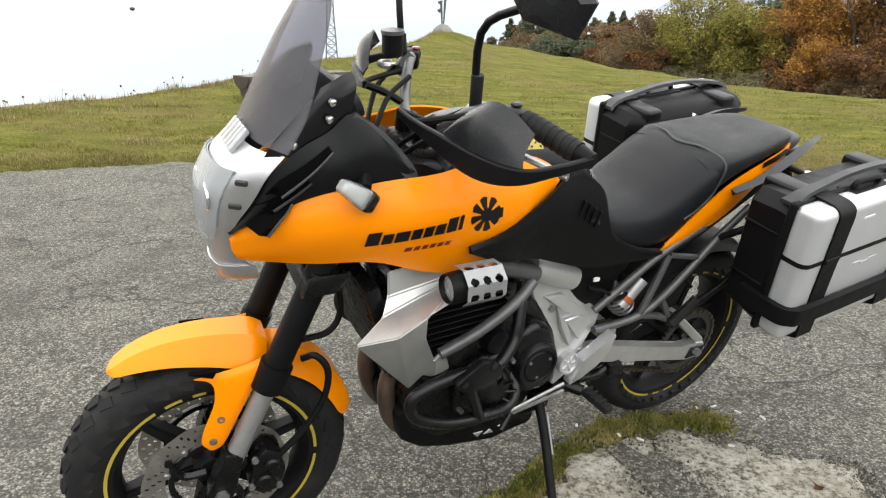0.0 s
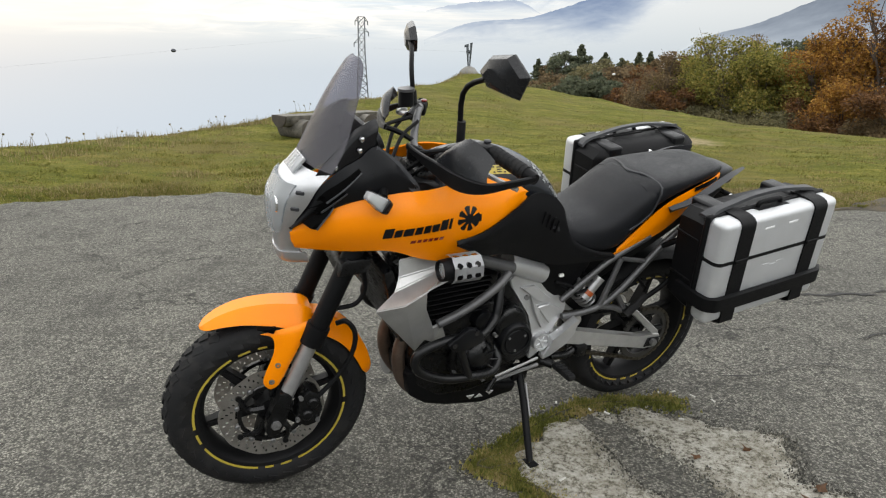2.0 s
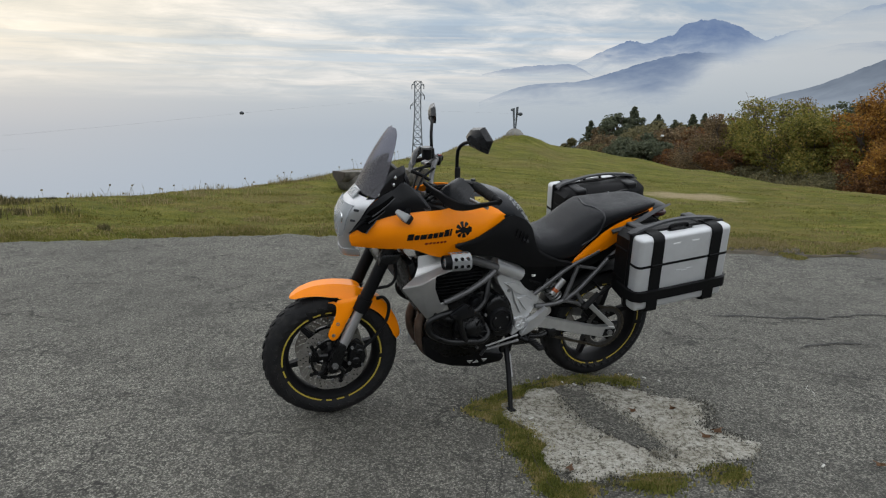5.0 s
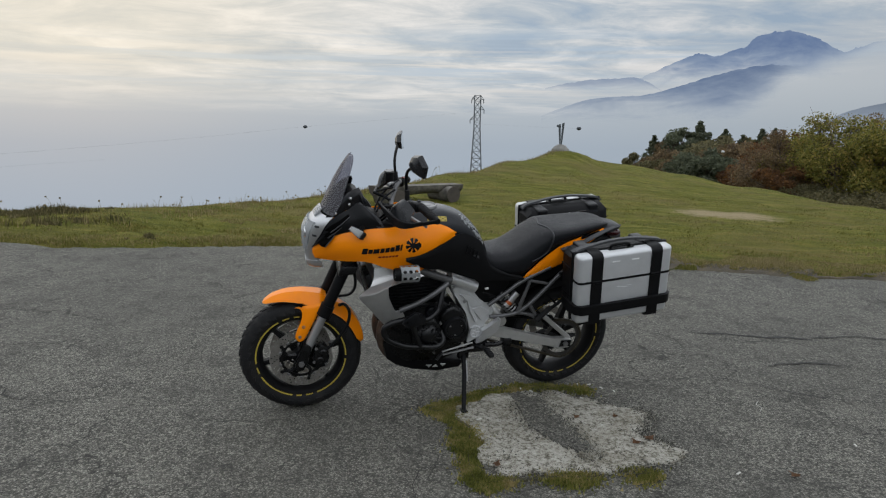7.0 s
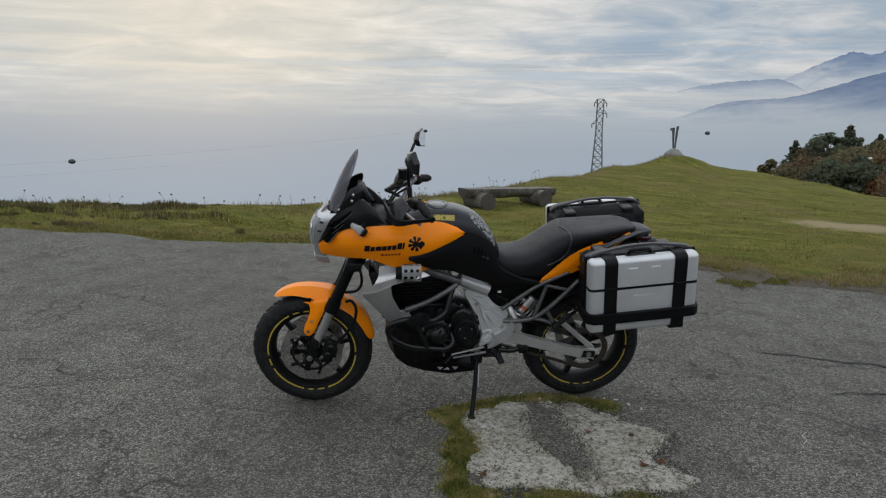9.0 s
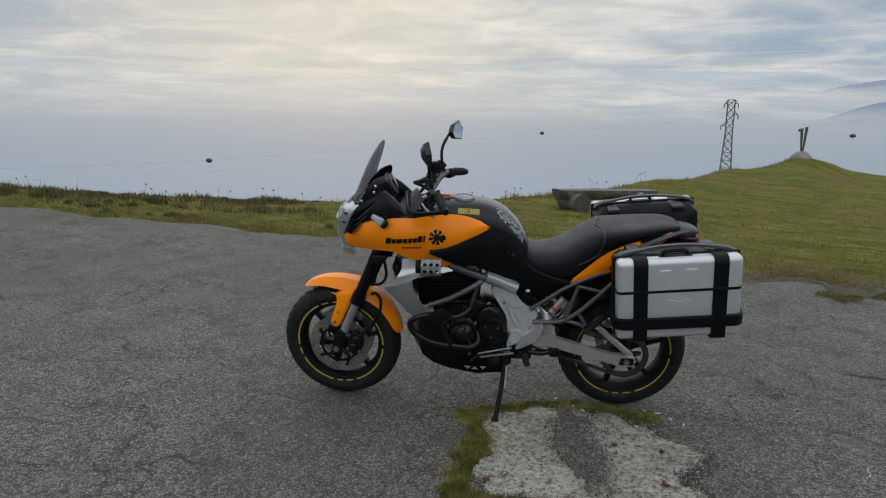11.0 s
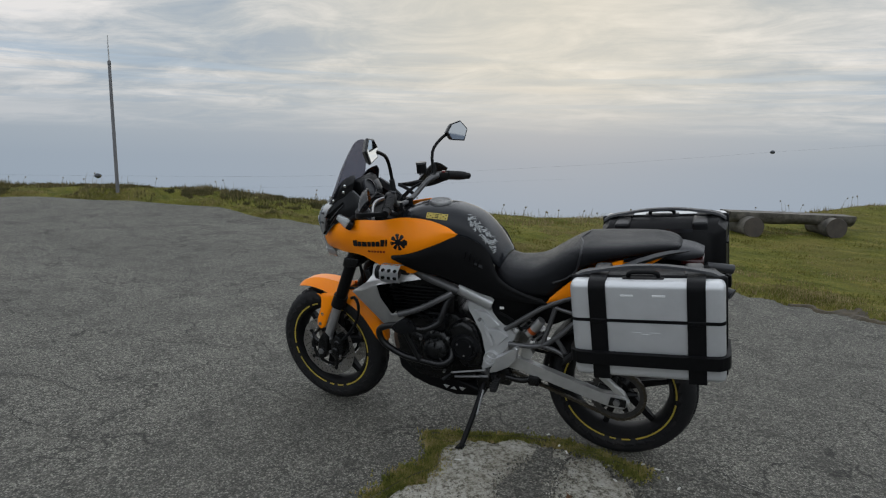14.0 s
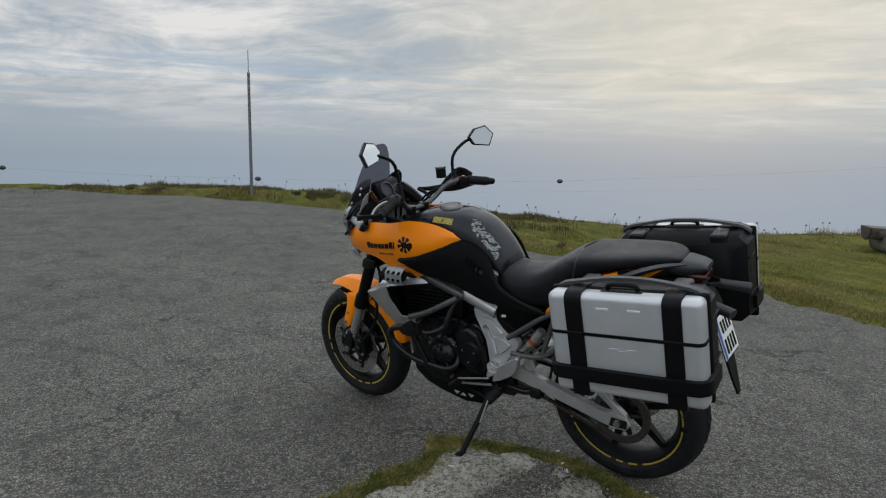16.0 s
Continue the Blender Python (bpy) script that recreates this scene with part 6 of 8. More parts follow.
for s in (-1, 1):
    bm = BM()
    rows = []
    for t, m, b in FLANK:
        t, m, b = Vector(t), Vector(m), Vector(b)
        q1, q2 = t.lerp(m, .5) + Vector((0, .006, .004)), m.lerp(b, .5) + Vector((0, .004, 0))
        rows.append([(p.x, s * p.y, p.z) for p in (t, q1, m, q2, b)])
    sheet(bm, rows, 0.005, 6, 3)
    if s < 0:
        FLANK_TREE = BVHTree.FromBMesh(bm)
    flank = bp("side_fairing", bm, ORANGE, None, "glossy orange side fairing with dark lettering", 45)
    bm = BM()
    rows = []
    for t, m, b in BLACK:
        t, m, b = Vector(t), Vector(m), Vector(b)
        q1, q2 = t.lerp(m, .5) + Vector((0, .004, 0)), m.lerp(b, .5) + Vector((0, .003, 0))
        rows.append([(p.x, s * p.y, p.z) for p in (t, q1, m, q2, b)])
    sheet(bm, rows, 0.006, 6, 3)
    side = bp("side_panel", bm, PLASTIC, None, "matt black side panel under the tank", 45)
    bm = BM()
    sheet(bm, [[(.762, s * .150, .925), (.765, s * .162, .880)], [(.800, s * .154, .915), (.806, s * .164, .855)], [(.836, s * .150, .895), (.846, s * .160, .835)]], 0.006, 4)
    pad = part("knee_pad", bm, GREY_PLASTIC, side, "ribbed dark knee pad", 45)
    for i in range(4):
        bm = BM()
        x = .775 + .018 * i
        box(bm, (x, s * .166, .889 - .011 * i), (.005, .008, .040), .0015, Matrix.Rotation(radians(14), 4, "Y"), 1)
        part("rib", bm, PLASTIC, side)


def on_flank(x, z):
    """Depth of the left flank's outer face at x, z."""
    hit = FLANK_TREE.ray_cast(Vector((x, -1, z)), Vector((0, 1, 0)))[0]
    return -hit.y if hit else .2


def decal(bm, quads, off=.0012, s=-1):
    """Thin plates that lie on the flank; each a polygon in x and z."""
    for q in quads:
        vs = [bm.verts.new((x, s * (on_flank(x, z) + off), z)) for x, z in q]
        bm.faces.new(vs)


flank = [o for o in bike.children if o.name.startswith("side_fairing")][0]
bm = BM()
x, z, sl = .260, .888, .14
for w, h in ((.024, .030), (.019, .023), (.026, .023), (.019, .023), (.018, .023), (.019, .023), (.020, .030), (.008, .030)):
    z1 = z + sl * (x - .260)
    k = h * .12
    m_ = w * .5
    decal(bm, [[(x, z1), (x + m_, z1 + sl * m_), (x + m_ + k, z1 + h + sl * m_), (x + k, z1 + h)], [(x + m_, z1 + sl * m_), (x + w, z1 + sl * w), (x + w + k, z1 + h + sl * w), (x + m_ + k, z1 + h + sl * m_)]], .0032)
    x += w + .004
shards("brand_bar", bm, GLOSS, flank, "black block in place of a letter")
bm = BM()
x = .335
for w in (.015, .012, .012, .012, .012, .012):
    decal(bm, [[(x, .868 + .10 * (x - .32)), (x + w * .9, .869 + .10 * (x - .32)), (x + w * .9 + .003, .879 + .10 * (x - .32)), (x + .003, .878 + .10 * (x - .32))]])
    x += w + .003
shards("model_bar", bm, RED, flank, "small dark red block in place of a letter")
bm = BM()
cx, cz = .494, .934
for i in range(8):
    a = i * math.pi / 4 + .2
    pts = [(cx + r * math.cos(a + d), cz + r * math.sin(a + d)) for r, d in ((.012, -.30), (.034, -.26), (.036, 0), (.034, .26), (.012, .30))]
    decal(bm, [pts], .0012)
decal(bm, [[(cx + .014 * math.cos(k * math.pi / 8), cz + .014 * math.sin(k * math.pi / 8)) for k in range(16)]], .0016)
decal(bm, [[(cx + .008, cz - .012), (cx + .040, cz - .010), (cx + .040, cz + .010), (cx + .008, cz + .008)]], .0020)
shards("sticker_blade", bm, GLOSS, flank, "blade of a black wheel-shaped sticker")

bm = BM()
hull_rings(bm, [(.435, 1.000, .088, .88, .13), (.47, 1.034, .102, .87, .15), (.54, 1.057, .112, .86, .155), (.625, 1.060, .115, .85, .155), (.700, 1.054, .114, .85, .15), (.785, 1.022, .108, .84, .14), (.850, .963, .096, .83, .13), (.898, .890, .082, .81, .12), (.912, .855, .068, .80, .10)], 36, 3.0, 5)
TANK_TREE = BVHTree.FromBMesh(bm)
tank = bp("fuel_tank", bm, TANK, None, "charcoal metallic fuel tank with stickers", 60)
bm = BM()
lathe(bm, [(.0, .008), (.020, .008), (.024, .004), (.038, .004), (.040, .008), (.046, .008), (.050, .0), (.050, -.01), (.0, -.01)], (0, 0, 0), 32, axis="z", closed=False)
bm.transform(Matrix.Translation((.607, 0, 1.062)) @ pose(0, 0, 0, 0, 1, 0))
cap = part("filler_cap", bm, STEEL, tank, "round fuel filler cap", 40)


def tank_skin(x, z, off=.0015):
    """The tank's left face at x, z, seen from outside and a little above."""
    d = Vector((0, .8, -.6))
    hit, nn, _, _ = TANK_TREE.ray_cast(Vector((x, -.6, z + .45)), d)
    return (hit - d * off) if hit else Vector((x, -.14, z))


bm = BM()
sheet(bm, [[tank_skin(.584 + .096 * u, .968 - .004 * u - .034 * v) for v in (0, .33, .66, 1)] for u in (0, .2, .4, .6, .8, 1)], 0.0, 2)
stick = part("yellow_sticker", bm, YELLOW, tank, "yellow sticker with black dots and bars")
bm = BM()
for u in (.08, .20, .32, .68, .80, .92):
    for v in (.22, .5, .78):
        if (u in (.20, .80)) == (v == .5):
            bm.faces.new([bm.verts.new(tank_skin(.584 + .096 * (u + .035 * math.cos(a)), .968 - .004 * u - .034 * (v + .09 * math.sin(a)), .0028)) for a in (k * math.pi / 4 for k in range(8))])
for v in (.25, .5, .75):
    bm.faces.new([bm.verts.new(tank_skin(.584 + .096 * u, .968 - .004 * u - .034 * (v + w), .0028)) for u, w in ((.42, -.06), (.58, -.06), (.58, .06), (.42, .06))])
shards("sticker_dot", bm, GLOSS, tank, "black dot")

r9 = random.Random(5)
bm = BM()
for i in range(95):
    t = r9.random()
    x, z = .762 + .118 * t, .982 - .090 * t - .03 * t * t - r9.uniform(-0.012, .050)
    l, w, a = r9.uniform(.005, .015), r9.uniform(.0015, .004), r9.uniform(0, 3.1)
    pts = []
    for u, v in ((-1, 0), (-.3, -1), (.5, -.6), (1, .1), (.2, .8), (-.5, .6)):
        du, dv = u * l * math.cos(a) - v * w * math.sin(a), u * l * math.sin(a) + v * w * math.cos(a)
        pts.append(bm.verts.new(tank_skin(x + du, z + dv)))
    bm.faces.new(pts)
part("silver_decal", bm, DECAL, tank, "curling silver decal", 40)

bm = BM()
hull_rings(bm, [(.868, .862, .050, .800, .085), (.890, .858, .085, .765, .120), (.925, .843, .112, .735, .138), (.960, .836, .126, .722, .144), (1.045, .848, .146, .708, .150), (1.118, .892, .152, .716, .152), (1.170, .926, .153, .770, .152), (1.215, .949, .152, .815, .150), (1.245, .952, .140, .850, .145)], 32, 3.2, 5)
RIDER_TREE = BVHTree.FromBMesh(bm)
bp("rider_seat", bm, VINYL, None, "black vinyl rider's seat, deeply dished", 60)
bm = BM()
hull_rings(bm, [(1.195, .938, .136, .838, .150), (1.240, .955, .146, .858, .150), (1.300, .961, .143, .888, .145), (1.381, .968, .134, .913, .136), (1.470, .977, .118, .931, .120), (1.535, .980, .100, .942, .102), (1.580, .973, .072, .946, .073), (1.598, .962, .042, .948, .04)], 36, 4.2, 5)
PILLION_TREE = BVHTree.FromBMesh(bm)
pillion = bp("passenger_seat", bm, VINYL, None, "black vinyl passenger's seat", 60)


def on_seat(x, y, z):
    """The seats' outer face, met on the way in from (x, y, z) towards their core."""
    a, core = Vector((x, y, z)), Vector((x, 0, .84))
    d = (core - a).normalized()
    hits = [h for h in (t.ray_cast(a, d)[0] for t in (RIDER_TREE, PILLION_TREE)) if h]
    return min(hits, key=lambda h: (h - a).length) if hits else a


bm = BM()
half = [(1.135, .40, .74), (1.185, .40, .80), (1.225, .38, .90), (1.242, .30, 1.04), (1.235, .20, 1.16), (1.222, .10, 1.24), (1.215, 0, 1.26)]
tube(bm, [on_seat(x, -y, z) for x, y, z in half] + [on_seat(x, y, z) for x, y, z in half[-2::-1]], .0042, 8, 4)
part("piping", bm, GREY_PLASTIC, pillion, "raised seam between the two seats", 60)

for s in (-1, 1):
    bm = BM()
    rows = [[(x, s * y, z) for x, y, z in r] for r in (((1.118, .134, .728), (1.112, .138, .716), (1.105, .134, .704)), ((1.225, .142, .832), (1.215, .146, .780), (1.200, .138, .732)), ((1.312, .140, .886), (1.312, .145, .835), (1.315, .136, .782)), ((1.420, .132, .924), (1.422, .138, .895), (1.425, .130, .862)), ((1.500, .118, .944), (1.505, .122, .930), (1.510, .116, .912)), ((1.545, .10, .954), (1.548, .101, .948), (1.550, .10, .940)))]
    sheet(bm, rows, 0.005, 5, 3)
    tail = bp("tail_panel", bm, ORANGE, None, "orange tail panel under the seat", 45)
    bm = BM()
    sheet(bm, [[(1.40, s * .141, .925), (1.40, s * .142, .910)], [(1.455, s * .134, .937), (1.455, s * .136, .922)], [(1.51, s * .121, .948), (1.512, s * .124, .936)]], 0.002, 3)
    part("label_bar", bm, GLOSS, tail, "black strip with worn pale lettering bars")
    rows = [[(x, s * y, z) for x, y, z in r] for r in (((1.285, .150, .868), (1.290, .165, .862), (1.300, .150, .846)), ((1.370, .155, .895), (1.375, .176, .888), (1.380, .158, .872)), ((1.460, .152, .938), (1.462, .176, .930), (1.466, .156, .914)), ((1.545, .140, .968), (1.548, .160, .962), (1.550, .142, .948)), ((1.628, .120, .978), (1.628, .130, .974), (1.628, .120, .968)))]
    bm = BM()
    skin_rings(bm, [[bm.verts.new(p) for p in c] for c in zip(*[spline([r[i] for r in rows], 5) for i in range(3)])])
    bp("grab_rail", bm, GREY_PLASTIC, None, "dark grey grab rail", 50)
bm = BM()
hull_rings(bm, [(1.54, .955, .06, .90, .07), (1.60, .962, .07, .90, .075), (1.650, .955, .06, .912, .06), (1.678, .945, .045, .925, .045)], 20, 3, 4)
bp("tail_cowl", bm, GREY_PLASTIC, None, "grey tail end", 50)
bm = BM()
hull_rings(bm, [(1.60, .925, .06, .885, .06), (1.655, .922, .065, .880, .06), (1.680, .918, .055, .890, .05)], 20, 3, 4)
bp("tail_lamp", bm, RED_DARK, None, "dark red tail lamp", 50)

# ---- handlebar, guards and mirrors ----
bm = BM()
tube(bm, [(.568, -.370, 1.106), (.518, -.240, 1.134), (.475, -.160, 1.120), (.440, -.080, 1.060), (.432, 0, 1.045), (.440, .080, 1.060), (.475, .160, 1.120), (.518, .240, 1.134), (.568, .370, 1.106)], 0.0115, 14)
bar = bp("handlebar", bm, TUBE, None, "dull grey tapered handlebar", 40, STEER)
bm = BM()
tube(bm, [(.43, -.045, 1.02), (.43, -.045, 1.06)], .022, 12)
tube(bm, [(.43, .045, 1.02), (.43, .045, 1.06)], .022, 12)
box(bm, (.425, 0, 1.0), (.06, .15, .05), .012)
shards("bar_clamp", bm, ENGINE, bike, "", 40, STEER)
bm = BM()
prism(bm, [(fx(.90) - .03, .895), (.44, .985), (.46, 1.01), (.43, 1.025), (fx(.93) - .04, .93)], -.07, .07, .008)
bp("bar_riser", bm, FORK, None, "silver bar riser", 40, STEER)
for s in (-1, 1):
    bm = BM()
    tube(bm, [(.523, s * .252, 1.131), (.564, s * .358, 1.108)], .0185, 16)
    grip = bp("grip", bm, RUBBER, None, "black rubber grip with yellow flecks", 40, STEER)
    for k in range(7):
        bm = BM()
        c = Vector((.528, s * .264, 1.128)).lerp(Vector((.558, s * .344, 1.111)), k / 6)
        d = (Vector((.564, s * .358, 1.108)) - Vector((.523, s * .252, 1.131))).normalized()
        tube(bm, [c - d * .003 + Vector((0, 0, 0)), c + d * .003], .0198, 16, 1)
        part("ring", bm, RUBBER, grip, "", 40, STEER)
    bm = BM()
    tube(bm, [(.563, s * .356, 1.108), (.574, s * .386, 1.102)], (.017, .014), 14)
    part("bar_end", bm, PLASTIC, grip, "black bar-end weight", 40, STEER)
    bm = BM()
    box(bm, (.508, s * .232, 1.126), (.045, .055, .042), .010, Matrix.Rotation(radians(-s * 25), 4, "Z"))
    sw = bp("switch_housing", bm, PLASTIC, None, "black switch housing", 40, STEER)
    bm = BM()
    box(bm, (.520, s * .225, 1.150), (.018, .016, .008), .003, seg=1)
    part("button", bm, RED if s > 0 else GREY_PLASTIC, sw, "", 40, STEER)
    # lever
    bm = BM()
    tube(bm, [(.470, s * .190, 1.118), (.445, s * .235, 1.110), (.470, s * .310, 1.100), (.525, s * .395, 1.082)], (.008, .006), 8)
    bp("lever", bm, FORK, None, "silver hand lever", 40, STEER)
    bm = BM()
    tube(bm, [(.462, s * .178, 1.112), (.492, s * .200, 1.136)], .016, 12)
    bp("lever_perch", bm, ENGINE, None, "", 40, STEER)
    # the guard's rail, from the bar's end round the front to the clamp
    bm = BM()
    rail = spline([(.574, s * .384, 1.103), (.505, s * .394, 1.096), (.442, s * .378, 1.083), (.405, s * .310, 1.078), (.380, s * .205, 1.088), (.364, s * .135, 1.098), (.357, s * .093, 1.105)], 5)
    rings = []
    for i, p in enumerate(rail):
        d = (rail[min(i + 1, len(rail) - 1)] - rail[max(i - 1, 0)]).normalized()
        o = d.cross(Vector((0, 0, 1))).normalized()
        hh = .008 + .012 * math.exp(-((i / len(rail) - .5) / .2) ** 2)
        rings.append([bm.verts.new(p + o * a + Vector((0, 0, b))) for a, b in ((-.006, -hh), (.006, -hh), (.006, hh), (-.006, hh))])
    skin_rings(bm, rings)
    bmesh.ops.bevel(bm, geom=list(bm.edges), offset=.0025, segments=1, affect="EDGES")
    hg = bp("hand_guard", bm, PLASTIC, None, "black hand guard rail", 30, STEER)
    bm = BM()
    rows = [[(.382, s * .205, 1.087), (.390, s * .208, 1.100), (.402, s * .212, 1.112)], [(.390, s * .245, 1.084), (.396, s * .248, 1.130), (.420, s * .252, 1.152)], [(.402, s * .300, 1.080), (.408, s * .294, 1.145), (.438, s * .290, 1.176)], [(.422, s * .350, 1.080), (.428, s * .335, 1.136), (.455, s * .325, 1.168)], [(.448, s * .382, 1.086), (.455, s * .370, 1.112), (.478, s * .355, 1.142)]]
    sheet(bm, rows, 0.005, 5, 5)
    part("shield", bm, SHIELD, hg, "dark grey domed wind shield", 60, STEER)
    bm = BM()
    tube(bm, [(.357, s * .093, 1.105), (.400, s * .095, 1.088), (.440, s * .085, 1.066)], .008, 8)
    tube(bm, [(.364, s * .135, 1.098), (.400, s * .150, 1.105), (.462, s * .165, 1.115)], .006, 8)
    shards("stay", bm, PLASTIC, hg, "", 40, STEER)


def mirror_at(base, bend, inner, mid, wide, tall, faces, label):
    """A stem with a bend and a five-sided housing; faces: the way its glass looks."""
    bm = BM()
    tube(bm, [base, bend, inner, Vector(mid) - Vector(faces).normalized() * .026], .0072, 10, 4)
    m = bp("mirror_stem", bm, PLASTIC, None, "black bent mirror stem", 40)
    bm = BM()
    b = Vector(base)
    tube(bm, [b, b.lerp(Vector(bend), .52)], .0115, 12)
    part("boot", bm, RUBBER, m, "rubber boot")
    n = Vector(faces).normalized()
    out_ = (Vector(wide) - n * Vector(wide).dot(n)).normalized()
    upv = n.cross(out_)
    if upv.z < 0:
        upv = -upv
    shape = [(-.078, .004), (-.040, .040), (.030, .050), (.078, .006), (.046, -.048), (-.050, -.034)]
    c = Vector(mid)
    bm = BM()

    def ring(f, back, du=0, dv=0):
        return [bm.verts.new(c - n * back + out_ * (u * f * tall + du) + upv * (v * f * tall + dv)) for u, v in shape]
    rs = [ring(.97, .0), ring(1.0, .003), ring(1.0, .007), ring(.84, .022, -.004), ring(.40, .034, -.014)]
    skin_rings(bm, rs, caps=False)
    bm.faces.new(rs[-1])
    bm.faces.new(rs[0])
    bmesh.ops.bevel(bm, geom=[e for e in bm.edges if e.calc_face_angle(0) > .3], offset=.003, segments=2, affect="EDGES")
    part("housing", bm, SHIELD, m, label, 30)
    bm = BM()
    a = [bm.verts.new(c + n * .0012 + out_ * u * .87 * tall + upv * v * .87 * tall) for u, v in shape]
    bm.faces.new(a)
    part("glass", bm, MIRROR, m, "mirror glass")


mirror_at((.470, -.158, 1.112), (.455, -.168, 1.262), (.466, -.255, 1.318), (.474, -.328, 1.342), (.35, -1, .10), 1.0, (.93, .20, .10), "dark grey five-sided mirror housing")
mirror_at((.496, .198, 1.118), (.486, .214, 1.232), (.512, .285, 1.290), (.556, .360, 1.303), (.35, 1, -.05), 1.0, (.92, -.30, .12), "dark grey five-sided mirror housing")
# brake fluid pot and its hose
bm = BM()
tube(bm, [(.440, .165, 1.150), (.438, .165, 1.192)], .023, 18, 1)
pot = bp("brake_reservoir", bm, PLASTIC, None, "black brake fluid pot", 40, STEER)
bm = BM()
tube(bm, [(.438, .165, 1.192), (.4375, .165, 1.200)], .025, 18, 1)
part("lid", bm, TUBE, pot, "grey lid", 40, STEER)
for y0, y1 in ((-.06, -.13), (.05, .14), (.02, .08), (-.03, -.09)):
    bm = BM()
    tube(bm, [(.470, y1 * 1.35, 1.112), (.405, y1, 1.07), (.345, y0, .98), (.32, y0 * .6, .88)], .0055, 8)
    bp("cable", bm, PLASTIC, None, "", 40)

# ---- engine, frame and running gear ----
bm = BM()
prism(bm, [(.400, .445), (.430, .520), (.520, .575), (.620, .600), (.700, .590), (.780, .545), (.828, .460), (.830, .360), (.770, .275), (.640, .245), (.510, .255), (.425, .320)], -.115, .115, .018, 2)
eng = bp("crankcase", bm, ENGINE, None, "black engine crankcase", 40)
bm = BM()
prism(bm, [(.405, .545), (.385, .690), (.430, .725), (.640, .735), (.700, .690), (.690, .590), (.540, .560)], -.105, .105, .012, 2)
cyl = bp("cylinder_block", bm, ENGINE, None, "black finned cylinder block", 40)
for i in range(8):
    bm = BM()
    z = .570 + .017 * i
    prism(bm, [(.415 - .012 * i / 3, z - .004), (.655, z + .006), (.655, z + .010), (.415 - .012 * i / 3, z)], -.125, .125, .001)
    part("fin", bm, PLASTIC, cyl)
bm = BM()
prism(bm, [(.400, .705), (.420, .775), (.600, .785), (.650, .730), (.640, .700)], -.115, .115, .014, 2)
bp("cylinder_head", bm, ENGINE, None, "black cylinder head", 40)
bm = BM()
prism(bm, [(.671, .524), (.699, .562), (.740, .579), (.790, .550), (.818, .488), (.835, .410), (.816, .361), (.740, .355), (.700, .410)], -.150, -.08, .020, 3)
bp("sprocket_housing", bm, ENGINE, None, "black outer engine housing", 50)
bm = BM()
lathe(bm, [(.0, -.166), (.040, -.166), (.0425, -.162), (.046, -.162), (.048, -.167), (.056, -.166), (.062, -.156), (.064, -.140), (.0, -.140)], (.752, 0, .458), 48, closed=False)
cov = bp("engine_cover", bm, COWL, None, "round black sprocket cover", 30)
for k in range(3):
    bm = BM()
    a = k * 2 * math.pi / 3 + .5
    lathe(bm, [(.0, -.169), (.004, -.169), (.005, -.160), (.0, -.160)], (.752 + .034 * math.cos(a), 0, .458 + .034 * math.sin(a)), 8, closed=False)
    part("bolt", bm, STEEL, cov)
bm = BM()
prism(bm, [(.535, .36), (.530, .45), (.570, .510), (.640, .520), (.690, .475), (.700, .40), (.660, .32), (.590, .31)], -.150, -.08, .022, 3)
bp("generator_housing", bm, ENGINE, None, "black generator housing", 50)
bm = BM()
lathe(bm, [(.0, -.188), (.022, -.187), (.044, -.180), (.058, -.168), (.066, -.152), (.070, -.152), (.072, -.130), (.0, -.130)], (.612, 0, .420), 44, closed=False)
cov = bp("engine_cover", bm, ENGINE, None, "domed black generator cover", 40)
for k in range(4):
    bm = BM()
    a = radians(-30 + 35 * k)
    box(bm, (.612 + .042 * math.cos(a), -.181, .420 + .042 * math.sin(a)), (.046, .010, .007), .002, Matrix.Rotation(-a, 4, "Y") @ Matrix.Rotation(radians(-22), 4, "Z"), 1)
    part("rib", bm, ENGINE, cov)
for k, (px, pz) in enumerate(((.545, .375), (.545, .47), (.60, .512), (.675, .49), (.695, .41), (.650, .325))):
    bm = BM()
    lathe(bm, [(.0, -.160), (.006, -.160), (.007, -.145), (.0, -.145)], (px, 0, pz), 8, closed=False)
    part("bolt", bm, STEEL, cov)
bm = BM()
lathe(bm, [(.0, -.150), (.018, -.150), (.030, -.144), (.034, -.12), (.034, -.09), (.0, -.09)], (.632, 0, .545), 28, closed=False)
bp("oil_filler", bm, COWL, None, "round black oil filler cap", 40)
# starter plug and pipes above the cases
bm = BM()
tube(bm, [(.45, -.09, .50), (.50, -.10, .46), (.55, -.09, .44)], .030, 12)
bp("water_pump", bm, ENGINE, None, "", 50)
bm = BM()
prism(bm, [(.396, .372), (.412, .285), (.470, .238), (.560, .206), (.690, .190), (.815, .196), (.830, .235), (.700, .262), (.560, .278), (.470, .330), (.440, .385)], -.112, .112, .014, 2)
sk = bp("skid_plate", bm, PLASTIC, None, "black belly pan", 40)
for i in range(3):
    bm = BM()
    x = .625 + .038 * i
    prism(bm, [(x, .232), (x + .016, .214), (x + .032, .230)] if i % 2 == 0 else [(x - .004, .216), (x + .028, .214), (x + .014, .230)], -.1145, -.105, .001)
    part("opening", bm, ALU, sk, "light-coloured opening", 40)
for s in (-1, 1):
    bm = BM()
    tube(bm, [(.470, s * .045, .560), (.412, s * .055, .500), (.388, s * .062, .415), (.408, s * .060, .322), (.470, s * .050, .256), (.600, s * .040, .225)], .0215, 14)
    bp("exhaust_header", bm, RUST, None, "heat-browned exhaust header", 50)
bm = BM()
